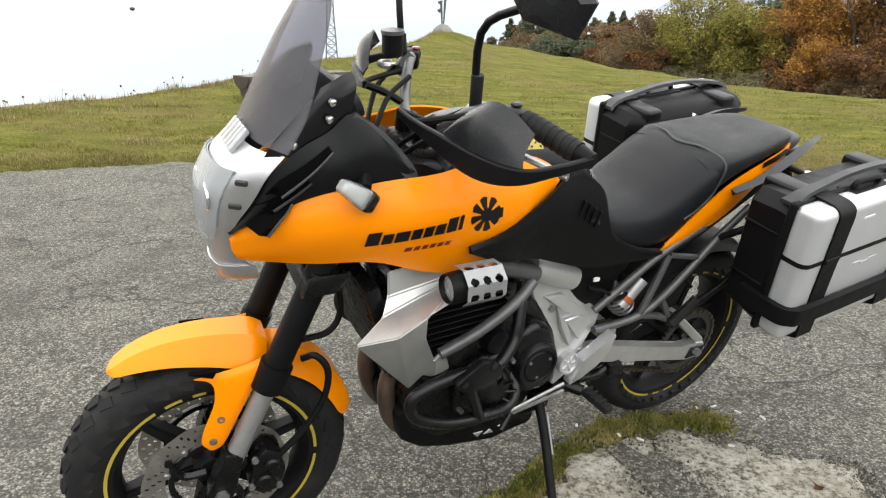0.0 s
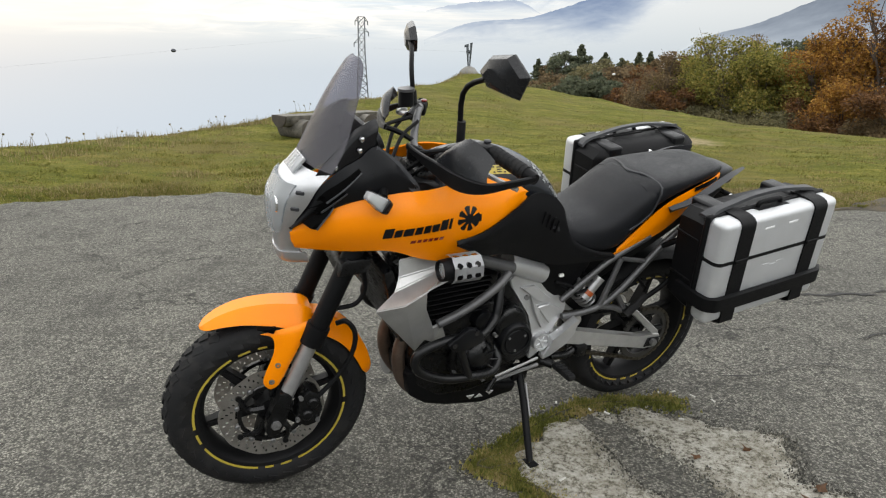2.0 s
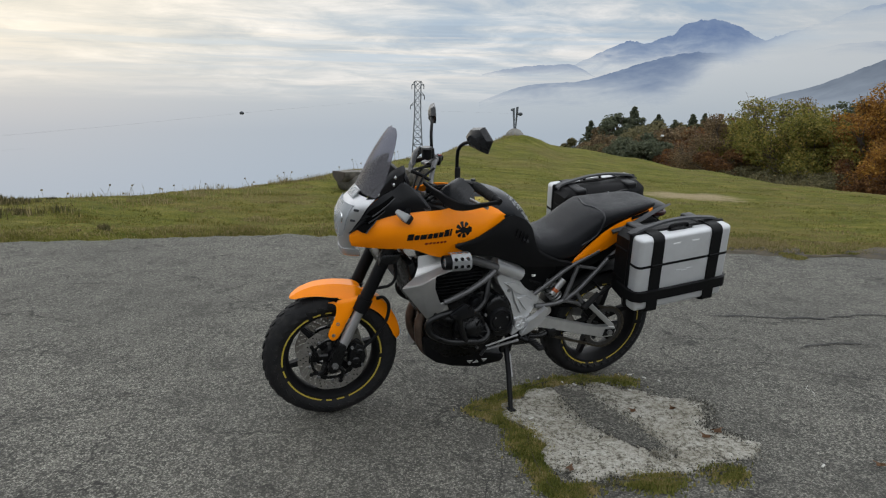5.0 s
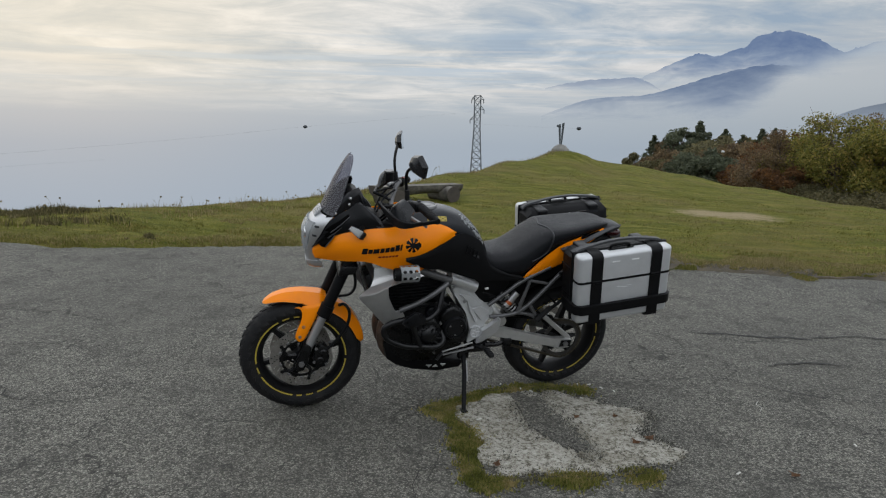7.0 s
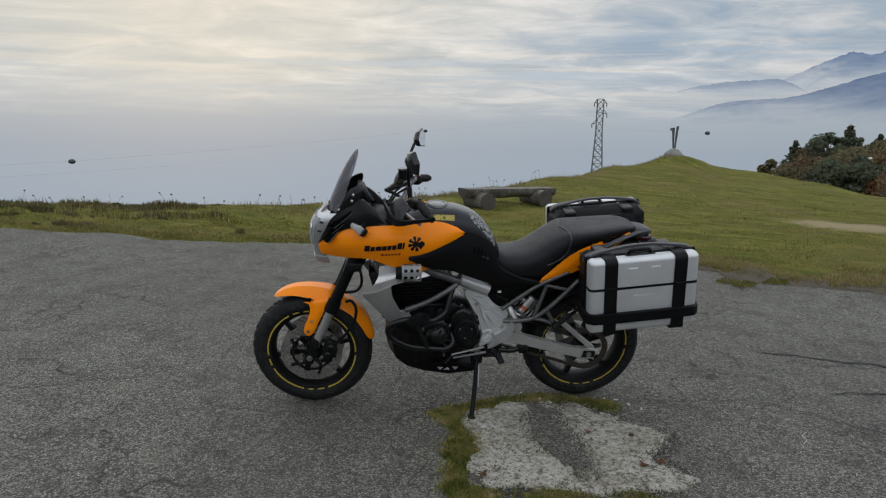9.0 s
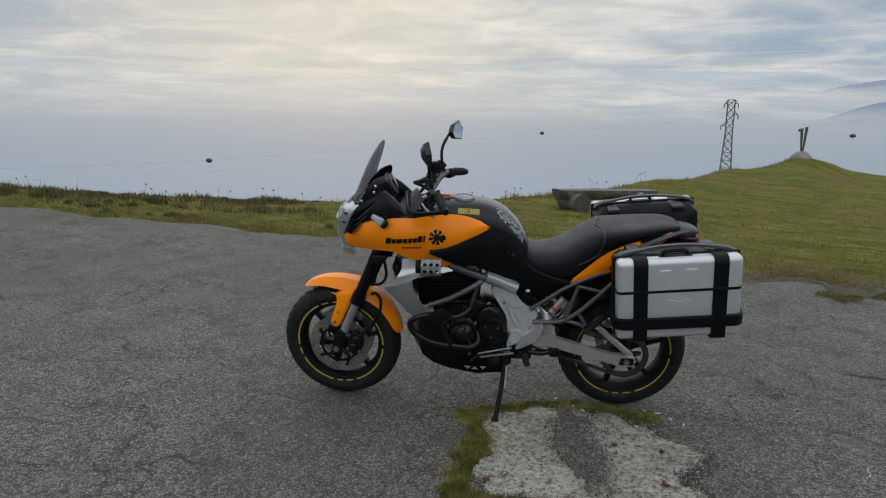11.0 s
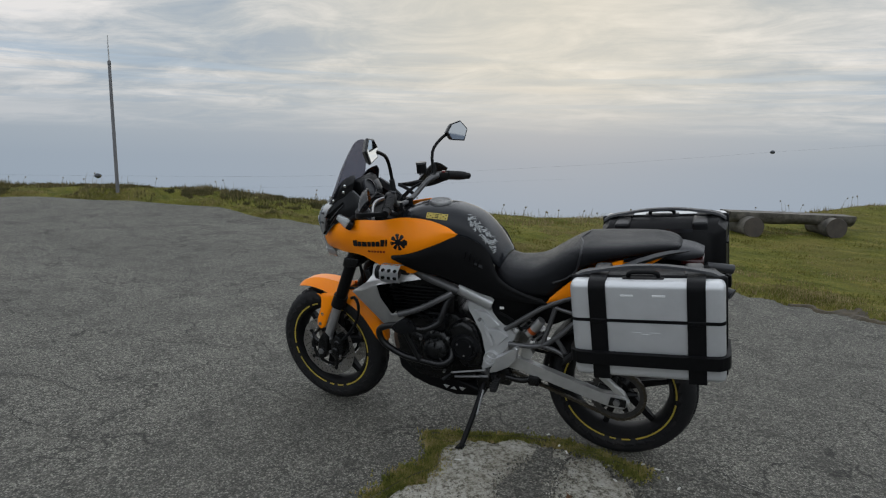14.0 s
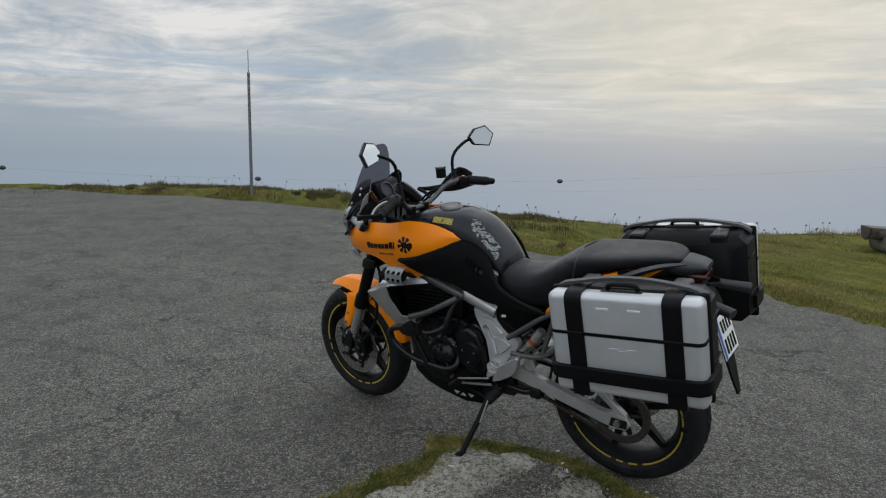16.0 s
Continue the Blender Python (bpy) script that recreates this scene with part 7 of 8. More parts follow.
tube(bm, [(.42, .10, .27), (.6, .115, .235), (.80, .10, .225), (.86, .06, .24)], .040, 16)
bp("silencer", bm, STEEL, None, "steel under-engine silencer", 50)
bm = BM()
box(bm, (.330, 0, .650), (.032, .300, .250), .008, Matrix.Rotation(radians(-16), 4, "Y"))
rad = bp("radiator", bm, ENGINE, None, "black radiator", 40)
for i in range(14):
    bm = BM()
    box(bm, (.330 - .016 * math.cos(radians(16)) - math.sin(radians(16)) * (-.11 + .017 * i) * -1 * -1, 0, .650 + (-.11 + .017 * i) * .96 - .005), (.006, .27, .004), 0, Matrix.Rotation(radians(-16), 4, "Y"))
    part("fin", bm, ENGINE, rad)
def lean_in(s):
    """The frame cover stands closer to the frame at its top than at its foot."""
    return Matrix(((1, 0, .13, .008 - .13 * .43), (0, 1, -s * .20, -s * (.022 - .20 * .43)), (0, 0, .93, -.008 + .07 * .43), (0, 0, 0, 1)))


for s in (-1, 1):
    # the shroud's facets
    P = {k: Vector((x, s * y, z)) for k, (x, y, z) in dict(tip=(.243, .200, .683), cr=(.315, .235, .709), cr2=(.382, .228, .738), rear=(.572, .168, .762), fold=(.305, .178, .723), neck=(.326, .155, .752), neck2=(.330, .140, .800), top=(.440, .150, .815), topr=(.520, .160, .788),
                                                              e1=(.390, .215, .673), e2=(.429, .195, .592), e3=(.415, .175, .539), low=(.398, .150, .485), f2=(.469, .168, .587), f3=(.490, .165, .529), f4=(.449, .165, .517)).items()}
    bm = BM()
    V = {k: bm.verts.new(v) for k, v in P.items()}
    fs = [bm.faces.new([V[k] for k in f]) for f in (("tip", "cr", "fold"), ("cr", "cr2", "topr", "fold"), ("cr2", "rear", "topr"), ("fold", "topr", "top", "neck"), ("neck", "top", "neck2"), ("tip", "low", "e3", "e2", "e1", "cr"), ("cr", "e1", "cr2"), ("e2", "f2", "f3", "f4", "e3"))]
    bmesh.ops.triangulate(bm, faces=[f for f in fs if len(f.verts) > 3])
    bmesh.ops.recalc_face_normals(bm, faces=list(bm.faces))
    bmesh.ops.solidify(bm, geom=list(bm.faces), thickness=.008)
    bmesh.ops.bevel(bm, geom=[e for e in bm.edges if e.calc_face_angle(0) > .25], offset=.003, segments=2, affect="EDGES")
    bp("radiator_shroud", bm, SHROUD, None, "angular satin silver radiator shroud", 25)
    # crash bar
    bm = BM()
    tube(bm, [(.690, s * .120, .690), (.672, s * .145, .650), (.660, s * .166, .605), (.645, s * .178, .572), (.589, s * .210, .548), (.530, s * .226, .556), (.476, s * .222, .560), (.395, s * .216, .536), (.371, s * .212, .502), (.395, s * .210, .452), (.478, s * .208, .408), (.565, s * .206, .394), (.650, s * .190, .380), (.690, s * .165, .402), (.684, s * .125, .446)], .0145, 12)
    cb = bp("crash_bar", bm, PIPE, None, "black tubular crash bar", 40)
    bm = BM()
    tube(bm, [(.500, s * .222, .545), (.530, s * .216, .472), (.561, s * .208, .398)], .0130, 12)
    part("upright", bm, PIPE, cb)
    bm = BM()
    prism(bm, [(.452, .560), (.466, .575), (.512, .607), (.532, .604), (.540, .592), (.560, .588), (.570, .565), (.560, .548), (.505, .533), (.470, .538)], s * .236, s * .256, .005, 2)
    pad = part("slider_pad", bm, COWL, cb, "black plastic slider pad")
    for px, pz in ((.472, .560), (.540, .590)):
        bm = BM()
        lathe(bm, [(.0, s * .2575), (.008, s * .2575), (.009, s * .250), (.0, s * .250)], (px, 0, pz), 14, closed=False)
        part("pad_bolt", bm, GLOSS, cb)
    # frame pipes
    bm = BM()
    tube(bm, [(.455, s * .170, .584), (.535, s * .170, .614), (.602, s * .168, .648), (.654, s * .160, .678), (.700, s * .140, .702)], .0135, 14)
    bp("engine_bar", bm, TUBE, None, "dull steel engine bar", 40)
    bm = BM()
    tube(bm, [(.340, s * .050, .860), (.450, s * .110, .830), (.560, s * .135, .775), (.720, s * .120, .708)], .020, 14)
    bp("frame_rail", bm, TUBE, None, "dark grey frame tube", 40)
    bm = BM()
    tube(bm, [(.716, s * .094, .716), (.864, s * .088, .652)], .034, 24)
    bmesh.ops.bevel(bm, geom=[e for e in bm.edges if e.calc_face_angle(0) > 1.0], offset=.005, segments=2, affect="EDGES")
    bp("frame_sleeve", bm, COVER, None, "silver cylindrical frame cover", 40)
    bm = BM()
    prism(bm, [(.705, .668), (.728, .690), (.795, .672), (.850, .640), (.885, .615), (.948, .548), (.945, .520), (.905, .470), (.900, .425), (.885, .395), (.830, .362), (.822, .378), (.832, .450), (.800, .535), (.752, .602), (.720, .632)], s * .120, s * .158, .004, 1)
    pv = bp("pivot_cover", bm, COVER, None, "silver frame cover with raised triangles", 25, lean_in(s))
    for tri in ([(.745, .640), (.800, .640), (.872, .585), (.842, .572), (.812, .590)], [(.822, .560), (.870, .566), (.918, .540), (.880, .492)], [(.790, .605), (.806, .575), (.830, .555), (.862, .490), (.850, .480), (.812, .545)]):
        bm = BM()
        prism(bm, tri, s * .150, s * .170, .0025, 1)
        part("raised_panel", bm, COVER, pv, "", 35, lean_in(s))
    bm = BM()
    lathe(bm, [(.0, s * .176), (.006, s * .176), (.008, s * .170), (.024, s * .170), (.026, s * .175), (.031, s * .175), (.033, s * .155), (.0, s * .155)], (.859, 0, .430), 28, closed=False)
    cap = part("pivot_cap", bm, COVER, pv, "round ribbed pivot cap", 35, lean_in(s))
    for k in range(5):
        bm = BM()
        a = k * 2 * math.pi / 5
        box(bm, (.859 + .015 * math.cos(a), s * .172, .430 + .015 * math.sin(a)), (.016, .006, .005), .001, Matrix.Rotation(-a, 4, "Y"), 1)
        part("cap_rib", bm, COVER, pv, "", 35, lean_in(s))
    bm = BM()
    lathe(bm, [(.0, s * .166), (.008, s * .166), (.008, s * .150), (.0, s * .150)], (.778, 0, .598), 12, closed=False)
    part("bolt", bm, STEEL, pv, "", 35, lean_in(s))
    bm = BM()
    prism(bm, [(.895, .438), (.930, .452), (.985, .500), (.996, .492), (.985, .440), (.955, .405), (.900, .372), (.868, .362), (.872, .385), (.893, .405)], s * .140, s * .170, .003, 1)
    bp("heel_guard", bm, COVER, None, "silver heel guard plate", 25)
    # subframe
    for pts, r in (([(.930, s * .130, .560), (1.020, s * .132, .628), (1.110, s * .132, .692), (1.250, s * .135, .760)], .0108), ([(.945, s * .132, .496), (1.030, s * .136, .500), (1.090, s * .142, .516), (1.150, s * .148, .560), (1.230, s * .150, .645), (1.300, s * .150, .722), (1.40, s * .145, .80)], .0108),
                   ([(1.092, s * .142, .520), (1.118, s * .140, .600), (1.145, s * .136, .690)], .010), ([(1.145, s * .138, .690), (1.245, s * .148, .672)], .008), ([(1.090, s * .142, .515), (1.150, s * .150, .505), (1.200, s * .155, .482)], .010), ([(1.150, s * .148, .560), (1.178, s * .152, .520), (1.200, s * .155, .480)], .010)):
        bm = BM()
        tube(bm, pts, r, 12)
        bp("subframe_tube", bm, TUBE, None, "grey subframe tube", 40)
    bm = BM()
    prism(bm, [(1.178, .500), (1.200, .512), (1.222, .492), (1.212, .462), (1.188, .466)], s * .148, s * .165, .004)
    peg = bp("passenger_peg", bm, ENGINE, None, "folded black passenger foot peg", 40)
    bm = BM()
    tube(bm, [(1.195, s * .172, .478), (1.262, s * .176, .552)], .014, 10)
    part("pad", bm, RUBBER, peg, "ribbed rubber pad")
    # rider's peg
    bm = BM()
    tube(bm, [(.880, s * .150, .345), (.905, s * .185, .345)], .016, 10)
    peg = bp("foot_peg", bm, ENGINE, None, "black foot peg", 40)
    bm = BM()
    box(bm, (.914, s * .232, .348), (.030, .092, .021), .007, Matrix.Rotation(radians(-s * 6), 4, "Z"))
    pd = part("pad", bm, RUBBER, peg, "ribbed rubber pad")
    for k in range(5):
        bm = BM()
        box(bm, (.914, s * (.197 + .0175 * k), .3595), (.028, .006, .006), .001, Matrix.Rotation(radians(-s * 6), 4, "Z"), 1)
        part("pad_rib", bm, RUBBER, peg)
# side stand, gear linkage
bm = BM()
tube(bm, [(.826, -.110, .285), (.816, -.175, .215), (.797, -.250, .133), (.781, -.312, .066)], (.0135, .0115), 12)
st = bp("side_stand", bm, PLASTIC, None, "black steel side stand", 40)
bm = BM()
prism(bm, [(.756, -.012), (.798, -.012), (.806, .0), (.796, .012), (.760, .012)], -.028, .028, .005)
bm.transform(Matrix.Translation((.780, -.318, .062)) @ pose(0, 0, 0, -10.6, 0, 0) @ Matrix.Translation((-.780, 0, 0)))
part("foot", bm, PLASTIC, st, "stand's foot plate")
bm = BM()
box(bm, (.824, -.112, .285), (.060, .030, .060), .008)
part("bracket", bm, ENGINE, st)
bm = BM()
tube(bm, [(.832, -.150, .262), (.822, -.215, .175)], .0045, 6)
part("spring", bm, STEEL, st)
for pts, r, mat in (([(.690, -.164, .332), (.850, -.166, .372)], .0045, FORK), ([(.700, -.150, .306), (.860, -.160, .340)], .0065, STEEL), ([(.690, -.168, .330), (.655, -.185, .300)], .008, ENGINE)):
    bm = BM()
    tube(bm, pts, r, 8)
    bp("gear_linkage", bm, mat, None, "", 40)
bm = BM()
box(bm, (.900, -.06, .330), (.10, .14, .085), .012)
bp("peg_bracket", bm, ENGINE, None, "", 40)
bm = BM()
tube(bm, [(.93, -.13, .335), (1.00, -.13, .330), (1.05, -.125, .345)], .014, 10)
box(bm, (1.055, -.12, .340), (.05, .06, .045), .010)
shards("linkage", bm, ENGINE, bike, "black suspension linkage", 40)

# swing arm, chain and shock
for s in (-1, 1):
    bm = BM()
    prism(bm, [(.905, .448), (.905, .388), (1.000, .379), (1.375, .272), (1.430, .272), (1.450, .300), (1.434, .328), (1.400, .335), (1.330, .332), (1.070, .410), (1.000, .432)], s * .104, s * .134, .0035, 1)
    arm = bp("swing_arm", bm, ALU, None, "grey aluminium swing arm", 25)
    bm = BM()
    prism(bm, [(1.238, .470), (1.262, .482), (1.432, .338), (1.438, .300), (1.405, .330), (1.385, .345)], s * .106, s * .130, .004, 1)
    part("brace", bm, ALU, arm)
    bm = BM()
    prism(bm, [(1.365, .282), (1.435, .282), (1.438, .318), (1.375, .322)], s * .134, s * .138, .002)
    ad = part("chain_adjuster", bm, ENGINE, arm, "dark adjuster plate")
    bm = BM()
    lathe(bm, [(.0, s * .152), (.014, s * .152), (.014, s * .136), (.0, s * .136)], (1.400, 0, .304), 6, closed=False)
    part("axle_nut", bm, STEEL, arm, "", 20)
bm = BM()
tube(bm, [(1.02, -.12, .455), (1.02, .12, .455)], .026, 14)
tube(bm, [(.90, -.12, .425), (.90, .12, .425)], .030, 14)
shards("swing_arm_bridge", bm, ALU, bike, "", 40)
bm = BM()
n, r0 = 44, .108
ring = []
prof = []
for i in range(n * 4):
    a = 2 * math.pi * i / (n * 4)
    prof.append((WB + (r0 + (.007 if i % 4 in (1, 2) else 0)) * math.cos(a), RR + (r0 + (.007 if i % 4 in (1, 2) else 0)) * math.sin(a)))
inner = [(WB + .090 * math.cos(2 * math.pi * i / (n * 4)), RR + .090 * math.sin(2 * math.pi * i / (n * 4))) for i in range(n * 4)]
for y in (-.098, -.090):
    ring.append(([bm.verts.new((x, y, z)) for x, z in prof], [bm.verts.new((x, y, z)) for x, z in inner]))
for i in range(n * 4):
    j = (i + 1) % (n * 4)
    (a, b), (c, d) = ring
    bm.faces.new((a[i], a[j], b[j], b[i])), bm.faces.new((c[i], d[i], d[j], c[j])), bm.faces.new((a[i], c[i], c[j], a[j])), bm.faces.new((b[i], b[j], d[j], d[i]))
spr = bp("rear_sprocket", bm, SPROCKET, None, "toothed steel rear sprocket", 30)
for k in range(5):
    bm = BM()
    a = k * 2 * math.pi / 5 + .2
    tube(bm, [(WB + .03 * math.cos(a), -.088, RR + .03 * math.sin(a)), (WB + .084 * math.cos(a), -.094, RR + .084 * math.sin(a))], (.016, .010), 8)
    part("arm", bm, ENGINE, spr)
# chain: up from the front sprocket, round the rear one and back
loop = [Vector((.80 + (1.385 - .80) * t, 0, .505 + (.427 - .505) * t)) for t in (k / 46 for k in range(46))]
loop += [Vector((WB + .113 * math.cos(a), 0, RR + .113 * math.sin(a))) for a in (radians(92 - 182 * k / 28) for k in range(29))]
loop += [Vector((1.385 + (.80 - 1.385) * t, 0, .200 + (.395 - .200) * t)) for t in (k / 48 for k in range(1, 48))]
ch = BM()
for i in range(len(loop) - 1):
    a, b = loop[i], loop[i + 1]
    d = (b - a)
    ang = math.atan2(d.z, d.x)
    w = .017 if i % 2 else .011
    box(ch, (a + b) / 2 + Vector((0, -.094, 0)), (d.length * 1.12, w, .0115), 0, Matrix.Rotation(-ang, 4, "Y"))
bp("chain", ch, CHAIN, None, "oily gold-coloured drive chain", 30)
bm = BM()
sheet(bm, [[(1.05, -.112, .470), (1.05, -.078, .482)], [(1.20, -.112, .455), (1.20, -.078, .468)], [(1.33, -.112, .440), (1.33, -.078, .452)]], .004, 4)
bp("chain_guard", bm, PLASTIC, None, "black chain guard", 40)
bm = BM()
rows = []
for a, r in ((168, .335), (150, .345), (130, .350), (110, .352), (92, .352), (70, .350), (55, .345)):
    rows.append([(WB + (r - .03 * abs(t) ** 3) * math.cos(radians(a)), .095 * t, RR + (r - .03 * abs(t) ** 3) * math.sin(radians(a))) for t in (-1, -.7, 0, .7, 1)])
sheet(bm, rows, .004, 4, 3)
bp("rear_mudguard", bm, PLASTIC, None, "black rear mudguard", 60)
bm = BM()
prism(bm, [(1.00, .60), (1.02, .72), (1.30, .80), (1.55, .90), (1.62, .88), (1.50, .80), (1.33, .70), (1.12, .58)], -.085, .085, .015, 2)
bp("undertray", bm, PLASTIC, None, "black undertray", 40)
bm = BM()
prism(bm, [(.86, .62), (.86, .78), (1.05, .78), (1.05, .66), (.98, .56), (.92, .54)], -.105, .105, .015, 2)
bp("airbox", bm, PLASTIC, None, "black airbox", 40)
bm = BM()
tube(bm, [(.985, -.095, .600), (1.075, -.090, .520)], .022, 14)
shock = bp("rear_shock", bm, ENGINE, None, "black rear shock absorber", 40)
bm = BM()
tube(bm, [(1.03, -.122, .548), (1.085, -.122, .620)], .019, 14)
rs_ = part("reservoir", bm, FORK, shock, "silver shock reservoir")
bm = BM()
tube(bm, [(1.040, -.122, .561), (1.050, -.122, .574)], .0200, 14)
part("band", bm, AMBER, shock, "orange band")
bm = BM()
pts = []
for i in range(70):
    t = i / 69
    c = Vector((.975, -.095, .61)).lerp(Vector((1.08, -.09, .515)), t)
    a = t * 2 * math.pi * 7
    pts.append(c + Vector((.67, 0, .74)) * .030 * math.cos(a) + Vector((0, 1, 0)) * .030 * math.sin(a))
tube(bm, pts, .005, 6, 1)
part("spring", bm, STEEL, shock, "coil spring")
for pts, r in (([(.94, -.10, .60), (1.0, -.125, .575), (1.06, -.12, .60), (1.02, -.11, .64)], .006), ([(.90, -.12, .63), (.96, -.132, .61), (1.00, -.12, .56)], .005), ([(1.10, -.12, .50), (1.18, -.10, .56), (1.27, -.09, .58), (1.33, -.10, .53)], .006)):
    bm = BM()
    tube(bm, pts, r, 8)
    bp("hose", bm, PLASTIC, None, "", 40)
bm = BM()
box(bm, (.915, -.126, .655), (.018, .008, .010), .002)
bp("connector", bm, WHITE, None, "small white connector")

# spot lamp with a perforated guard
bm = BM()
lathe(bm, [(.0, .012), (.024, .012), (.029, .0), (.030, .006), (.032, .030), (.030, .085), (.020, .100), (.0, .102)], (.404, -.240, .806), 24, axis="x", closed=False)
lampb = bp("spot_lamp", bm, PLASTIC, None, "round black spot lamp in a perforated guard", 40)
bm = BM()
lathe(bm, [(.0, .006), (.018, .007), (.026, .010), (.026, .014), (.0, .014)], (.404, -.240, .806), 24, axis="x", closed=False)
part("lens", bm, CLEAR, lampb, "clear lens", 60)
bm = BM()
nu, nv = 44, 44
holes = [(u, v) for u in (.19, .5, .81) for v in (.24, .50, .76)]
grid = []
for i in range(nu + 1):
    row = []
    for j in range(nv + 1):
        t = -15 + 185 * j / nv
        k = round(t / 46) * 46
        rr = .038 / max(.9, math.cos(radians(t - k)))
        row.append(bm.verts.new((.430 + .088 * i / nu, -.240 - rr * math.cos(radians(t - 40)) , .806 + rr * math.sin(radians(t - 40)))))
    grid.append(row)
fs = []
for i in range(nu):
    for j in range(nv):
        u, v = (i + .5) / nu, (j + .5) / nv
        if all(((u - a) * .088) ** 2 + ((v - b) * .136) ** 2 > .0088 ** 2 for a, b in holes):
            fs.append(bm.faces.new((grid[i][j], grid[i + 1][j], grid[i + 1][j + 1], grid[i][j + 1])))
bmesh.ops.solidify(bm, geom=fs, thickness=.0025)
part("guard_plate", bm, CASE_ALU, lampb, "aluminium plate with round holes", 30)
bm = BM()
tube(bm, [(.47, -.215, .812), (.50, -.18, .79), (.52, -.13, .77)], .010, 8)
part("bracket", bm, PLASTIC, lampb)

# plate holder
bm = BM()
sheet(bm, [[(1.62, -.05, .885), (1.62, .05, .885)], [(1.70, -.05, .82), (1.70, .05, .82)], [(1.735, -.055, .70), (1.735, .055, .70)], [(1.775, -.04, .56), (1.775, .04, .56)], [(1.80, -.015, .47), (1.80, .015, .47)]], .008, 5)
hold = bp("plate_holder", bm, PLASTIC, None, "black plate holder and splash guard", 40)
PL = Matrix.Translation((1.748, -.020, .700)) @ pose(0, 0, 0, 0, -19, -3) @ Matrix.Scale(.86, 4)
bm = BM()
box(bm, (0, 0, 0), (.003, .170, .170), .001, seg=1)
pl = bp("number_plate", bm, WHITE, None, "white number plate with dark bars", xf=PL)
bm = BM()
box(bm, (.0025, -.073, 0), (.002, .018, .160), 0)
part("blue_band", bm, BLUE, pl, xf=PL)
for y0, z0, w, h in ((-.035, .040, .022, .050), (-.005, .040, .022, .050), (.025, .040, .022, .050), (.055, .040, .022, .050), (-.040, -.040, .024, .060), (-.008, -.040, .024, .060), (.024, -.040, .024, .060), (.056, -.040, .024, .060)):
    bm = BM()
    box(bm, (.0028, y0, z0), (.002, w * .72, h), 0)
    part("bar", bm, GLOSS, pl, "dark bar", xf=PL)
for s in (-1, 1):
    bm = BM()
    tube(bm, [(1.665, s * .03, .85), (1.700, s * .100, .836)], .009, 8)
    ri = bp("rear_indicator", bm, PLASTIC, None, "black rear turn indicator")
    bm = BM()
    tube(bm, [(1.690, s * .098, .838), (1.730, s * .112, .832), (1.778, s * .128, .824), (1.786, s * .131, .822)], (.017, .0195), 14, 3)
    bmesh.ops.bevel(bm, geom=[e for e in bm.edges if e.calc_face_angle(0) > 1.0], offset=.005, segments=3, affect="EDGES")
    part("lens", bm, GREY_PLASTIC, ri, "smoked lens")

# ---- the two side cases ----


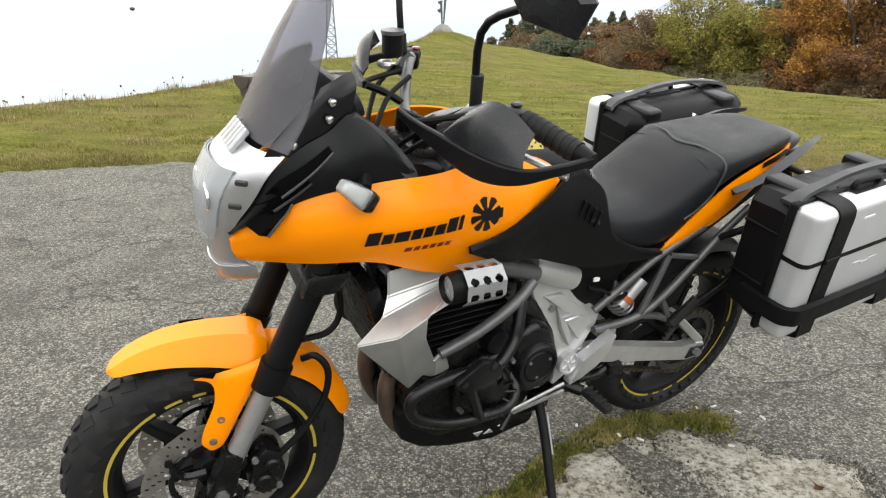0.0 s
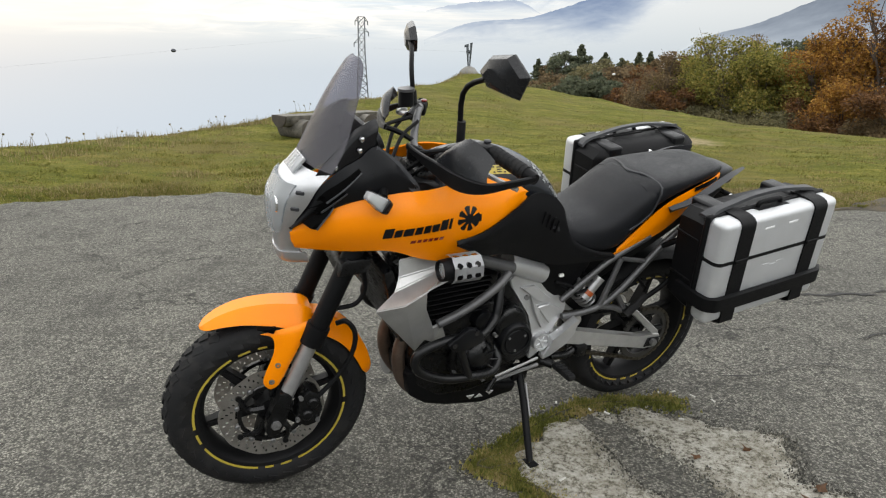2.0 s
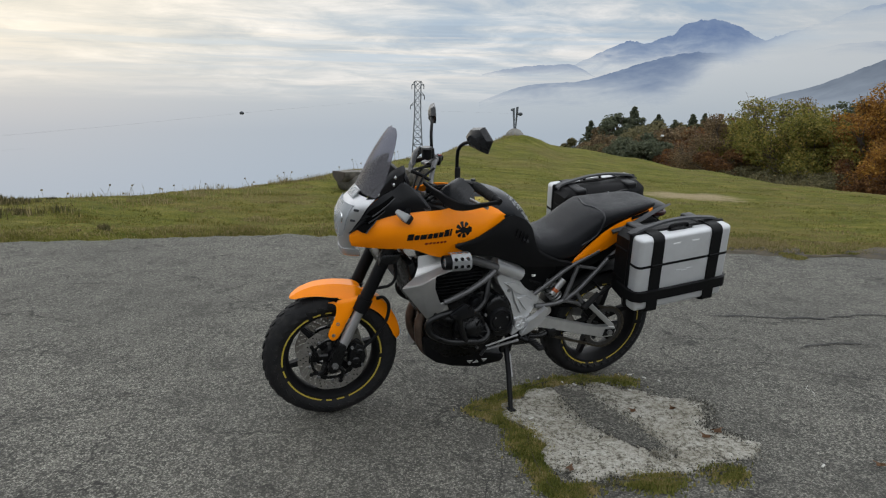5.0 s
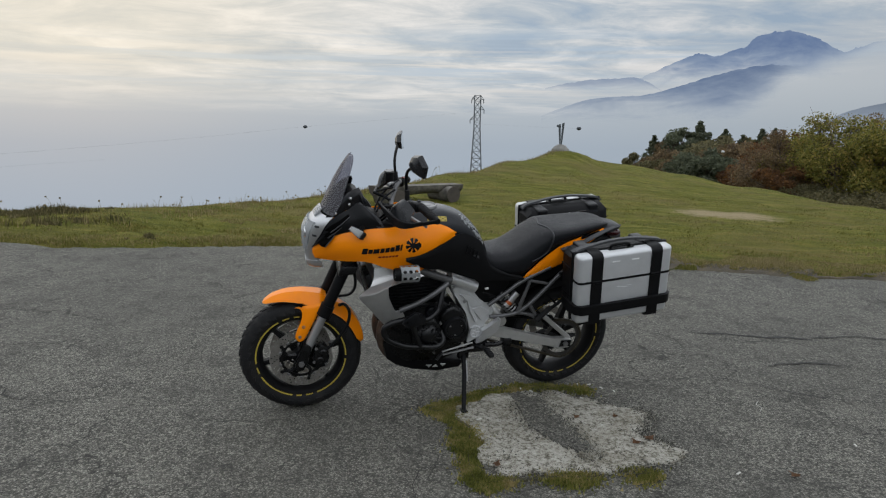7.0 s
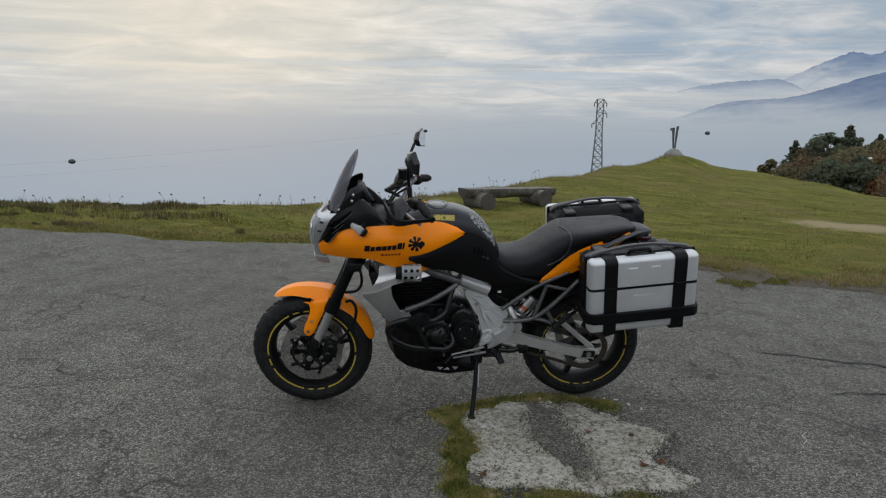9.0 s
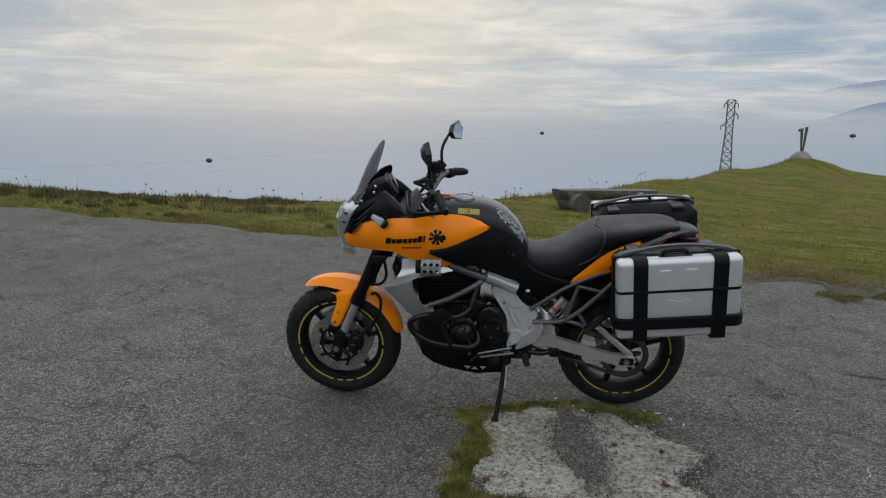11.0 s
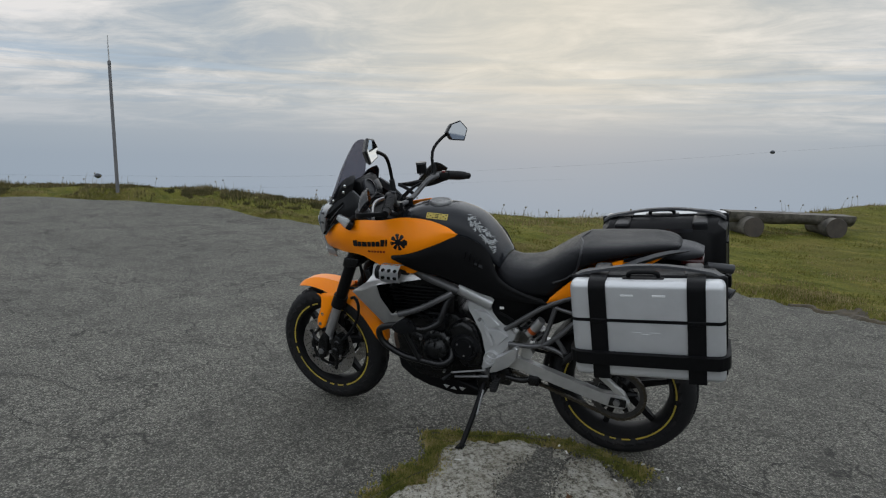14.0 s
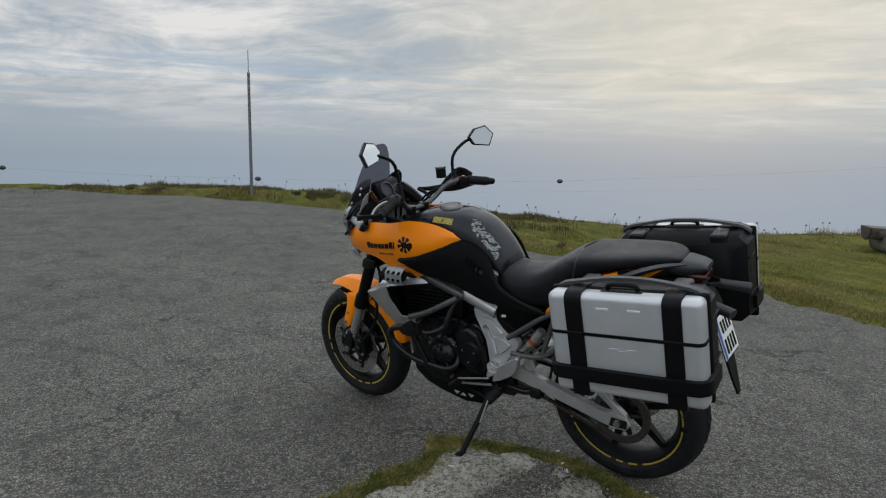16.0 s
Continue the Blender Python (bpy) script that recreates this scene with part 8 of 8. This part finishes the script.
def side_case(s, label, lift=0.0):
    """A case with silver shells, black straps and bumper band; s: -1 for the near flank."""
    m = BIKE @ Matrix.Translation((1.516, 0, .794 + lift)) @ pose(0, 0, 0, 0, -5.4, 0)
    th = empty("side_case", m, label, "pannier", "cases on the motorcycle")
    yi, yf, yo = .202, .336, .413      # inner face, frame, outer face
    L, T, U = .254, .150, .208         # half length, top and underside

    def B(name, x0, x1, y0, y1, z0, z1, bev, mat, lab="", parent=th, seg=3):
        bm = BM()
        box(bm, ((x0 + x1) / 2, s * (y0 + y1) / 2, (z0 + z1) / 2), (x1 - x0, abs(y1 - y0), z1 - z0), bev, seg=seg)
        return part(name, bm, mat, parent, lab, 30)
    # the inner shell narrows towards the wheel
    bm = BM()
    rings = []
    for y, k, zt, zb in ((yi, .80, T - .030, -U + .050), (yi + .030, .97, T - .010, -U + .014), (yf - .030, 1.0, T - .002, -U + .004), (yf + .006, 1.0, T - .004, -U)):
        r = .030
        rings.append([bm.verts.new((x, s * y, z)) for x, z in ((-L * k + r, zb), (L * k - r, zb), (L * k, zb + r), (L * k, zt - r), (L * k - r, zt), (-L * k + r, zt), (-L * k, zt - r), (-L * k, zb + r))])
    skin_rings(bm, rings)
    bmesh.ops.bevel(bm, geom=[e for e in bm.edges if e.calc_face_angle(0) > .2], offset=.006, segments=2, affect="EDGES")
    part("inner_shell", bm, PLASTIC, th, "black inner shell", 40)
    B("frame", -L - .004, L + .004, yf - .006, yf + .014, -U - .002, T + .004, .009, PLASTIC, "black frame round the shells")
    B("outer_shell", -L + .002, L - .002, yf + .004, yo, -U, T, .022, CASE_ALU, "silver outer shell", seg=5)
    # black strip round the joint of lid and tray
    bm = BM()
    rings = []
    for x, y, nx, ny in [(-L + .002, yf + .004, -1, 0), (-L + .002, yo - .022, -1, 0)] + [(-L + .024 - .022 * math.cos(a), yo - .022 + .022 * math.sin(a), -math.cos(a), math.sin(a)) for a in (.4, .8, 1.2)] + [(-L + .024, yo, 0, 1), (L - .024, yo, 0, 1)] + [(L - .024 + .022 * math.sin(a), yo - .022 + .022 * math.cos(a), math.sin(a), math.cos(a)) for a in (.4, .8, 1.2)] + [(L - .002, yo - .022, 1, 0), (L - .002, yf + .004, 1, 0)]:
        rings.append([bm.verts.new((x + nx * o, s * (y + ny * o), z)) for o, z in ((-.004, .0065), (.0012, .0065), (.0012, .0185), (-.004, .0185))])
    skin_rings(bm, rings)
    part("seam", bm, PLASTIC, th, "black seam strip", 40)
    for x in (-.157, .163):
        bm = BM()
        w = .029
        prof = [(yf - .020, T + .006), (yf + .012, T + .007), (yo - .030, T + .006), (yo - .018, T + .004), (yo - .005, T - .002), (yo + .003, T - .012), (yo + .005, T - .028), (yo + .005, 0), (yo + .005, -U - .004), (yo - .018, -U - .014), (yf - .01, -U - .014)]
        inner = [(yf - .020, T - .010), (yf + .012, T - .012), (yo - .038, T - .012), (yo - .028, T - .013), (yo - .020, T - .018), (yo - .014, T - .026), (yo - .010, T - .038), (yo - .010, 0), (yo - .010, -U + .01), (yo - .030, -U + .01), (yf - .01, -U + .01)]
        a, b = [[bm.verts.new((x + dx, s * y, z)) for y, z in prof] for dx in (-w, w)]
        c, d = [[bm.verts.new((x + dx, s * y, z)) for y, z in inner] for dx in (-w, w)]
        n = len(prof)
        for i in range(n - 1):
            bm.faces.new((a[i], a[i + 1], b[i + 1], b[i])), bm.faces.new((c[i], d[i], d[i + 1], c[i + 1]))
            bm.faces.new((a[i], c[i], c[i + 1], a[i + 1])), bm.faces.new((b[i], b[i + 1], d[i + 1], d[i]))
        bm.faces.new((a[0], b[0], d[0], c[0])), bm.faces.new((a[-1], c[-1], d[-1], b[-1]))
        bmesh.ops.bevel(bm, geom=[e for e in bm.edges if e.calc_face_angle(0) > .9], offset=.003, segments=2, affect="EDGES")
        strap = part("strap", bm, PLASTIC, th, "black strap", 35)
        B("clasp", x - w + .002, x + w - .002, yo + .001, yo + .008, .006, .020, .002, PLASTIC, "", strap, 1)
    # bumper band round the lower shell
    bm = BM()
    rings = []
    path = [(-L - .004, yf - .06), (-L - .006, yo - .028), (-L + .012, yo + .002), (-L + .05, yo + .011), (0, yo + .013), (L - .05, yo + .011), (L - .012, yo + .002), (L + .006, yo - .028), (L + .004, yf - .06)]
    line = spline([Vector((x, s * y, 0)) for x, y in path], 5)
    for i, p in enumerate(line):
        d = (line[min(i + 1, len(line) - 1)] - line[max(i - 1, 0)]).normalized()
        o = Vector((d.y, -d.x, 0))
        rings.append([bm.verts.new(p + o * a + Vector((0, 0, z))) for a, z in ((-.007, -.155), (.007, -.152), (.007, -.106), (-.007, -.103))])
    skin_rings(bm, rings)
    bmesh.ops.bevel(bm, geom=[e for e in bm.edges if e.calc_face_angle(0) > .9], offset=.003, segments=2, affect="EDGES")
    part("bumper_band", bm, PLASTIC, th, "black bumper band", 35)
    # arched top rail, wide at its feet
    bm = BM()
    rings = []
    arch = spline([(-L + .006, 0, T - .008), (-.215, 0, T + .008), (-.150, 0, T + .018), (-.07, 0, T + .029), (0, 0, T + .032), (.07, 0, T + .030), (.150, 0, T + .020), (.215, 0, T + .008), (L - .006, 0, T - .010)], 5)
    for i, p in enumerate(arch):
        w = .012 + .016 * abs(2 * i / (len(arch) - 1) - 1) ** 3
        h = .0045
        rings.append([bm.verts.new(p + Vector((0, s * (yf - .010 + a), b))) for a, b in ((-w, -h), (w, -h), (w * .8, h), (-w * .8, h))])
    skin_rings(bm, rings)
    part("top_rail", bm, GREY_PLASTIC, th, "dark grey arched top rail", 40)
    B("handle_recess", -.078, .062, yf - .012, yf + .040, T - .022, T + .0012, .004, PLASTIC, "black handle recess")
    bm = BM()
    tube(bm, [(-.058, s * (yf + .016), T - .004), (-.052, s * (yf + .018), T + .016), (-.008, s * (yf + .020), T + .020), (.036, s * (yf + .018), T + .016), (.042, s * (yf + .016), T - .004)], .0075, 10)
    part("handle", bm, PLASTIC, th, "black carrying handle", 40)
    for x in (-.160, .150):
        B("inner_strap", x - .030, x + .030, yi + .004, yf - .006, -.02, T + .003, .010, COWL, "dark grey moulded band")
    B("inner_recess", -.105, .100, yi - .003, yi + .02, -.13, .055, .010, COWL, "shallow moulded panel")
    bm = BM()
    tube(bm, [(0, s * (yi - .006), T - .036), (0, s * (yi + .016), T - .034)], .009, 14, 1)
    part("lock", bm, CHROME, th, "round chrome lock")
    B("lock_tab", -.022, .022, yi - .003, yi + .02, T - .062, T - .047, .006, GREY_PLASTIC, "grey lock tab")
    # pale bars stand for the highlights along the pressed grooves
    for x in (-.058, .046):
        B("groove", x - .021, x + .021, yo - .005, yo + .0012, T - .048, T - .041, .001, GROOVE, "pressed groove, its highlight painted as a pale bar", seg=1)
    for k, x in enumerate((-.03, .0, .03)):
        B("badge_bar", x - .016, x + .016, yo - .003, yo + .0009, -.034 - .007 * (k % 2), -.028 - .007 * (k % 2), .0008, CASE_ALU, "", seg=1)
    for z in (.060, -.085):
        for e in (-1, 1):
            B("ridge", e * (L - .012) - .014, e * (L - .012) + .014, yi + .030, yf - .010, z - .003, z + .003, .002, PLASTIC)
    return th


side_case(-1, "silver pannier with black straps and bumper, locked on the bike")
side_case(1, "silver pannier with black inner shell, on the far flank", 0.022)
bm = BM()
for s in (-1, 1):
    tube(bm, [(1.30, s * .150, .722), (1.36, s * .205, .78), (1.60, s * .210, .82), (1.70, s * .205, .80)], .010, 10)
    tube(bm, [(1.20, s * .155, .482), (1.32, s * .205, .62), (1.38, s * .208, .76)], .009, 10)
shards("case_rack_tube", bm, PLASTIC, bike, "black tube of the pannier rack", 40)
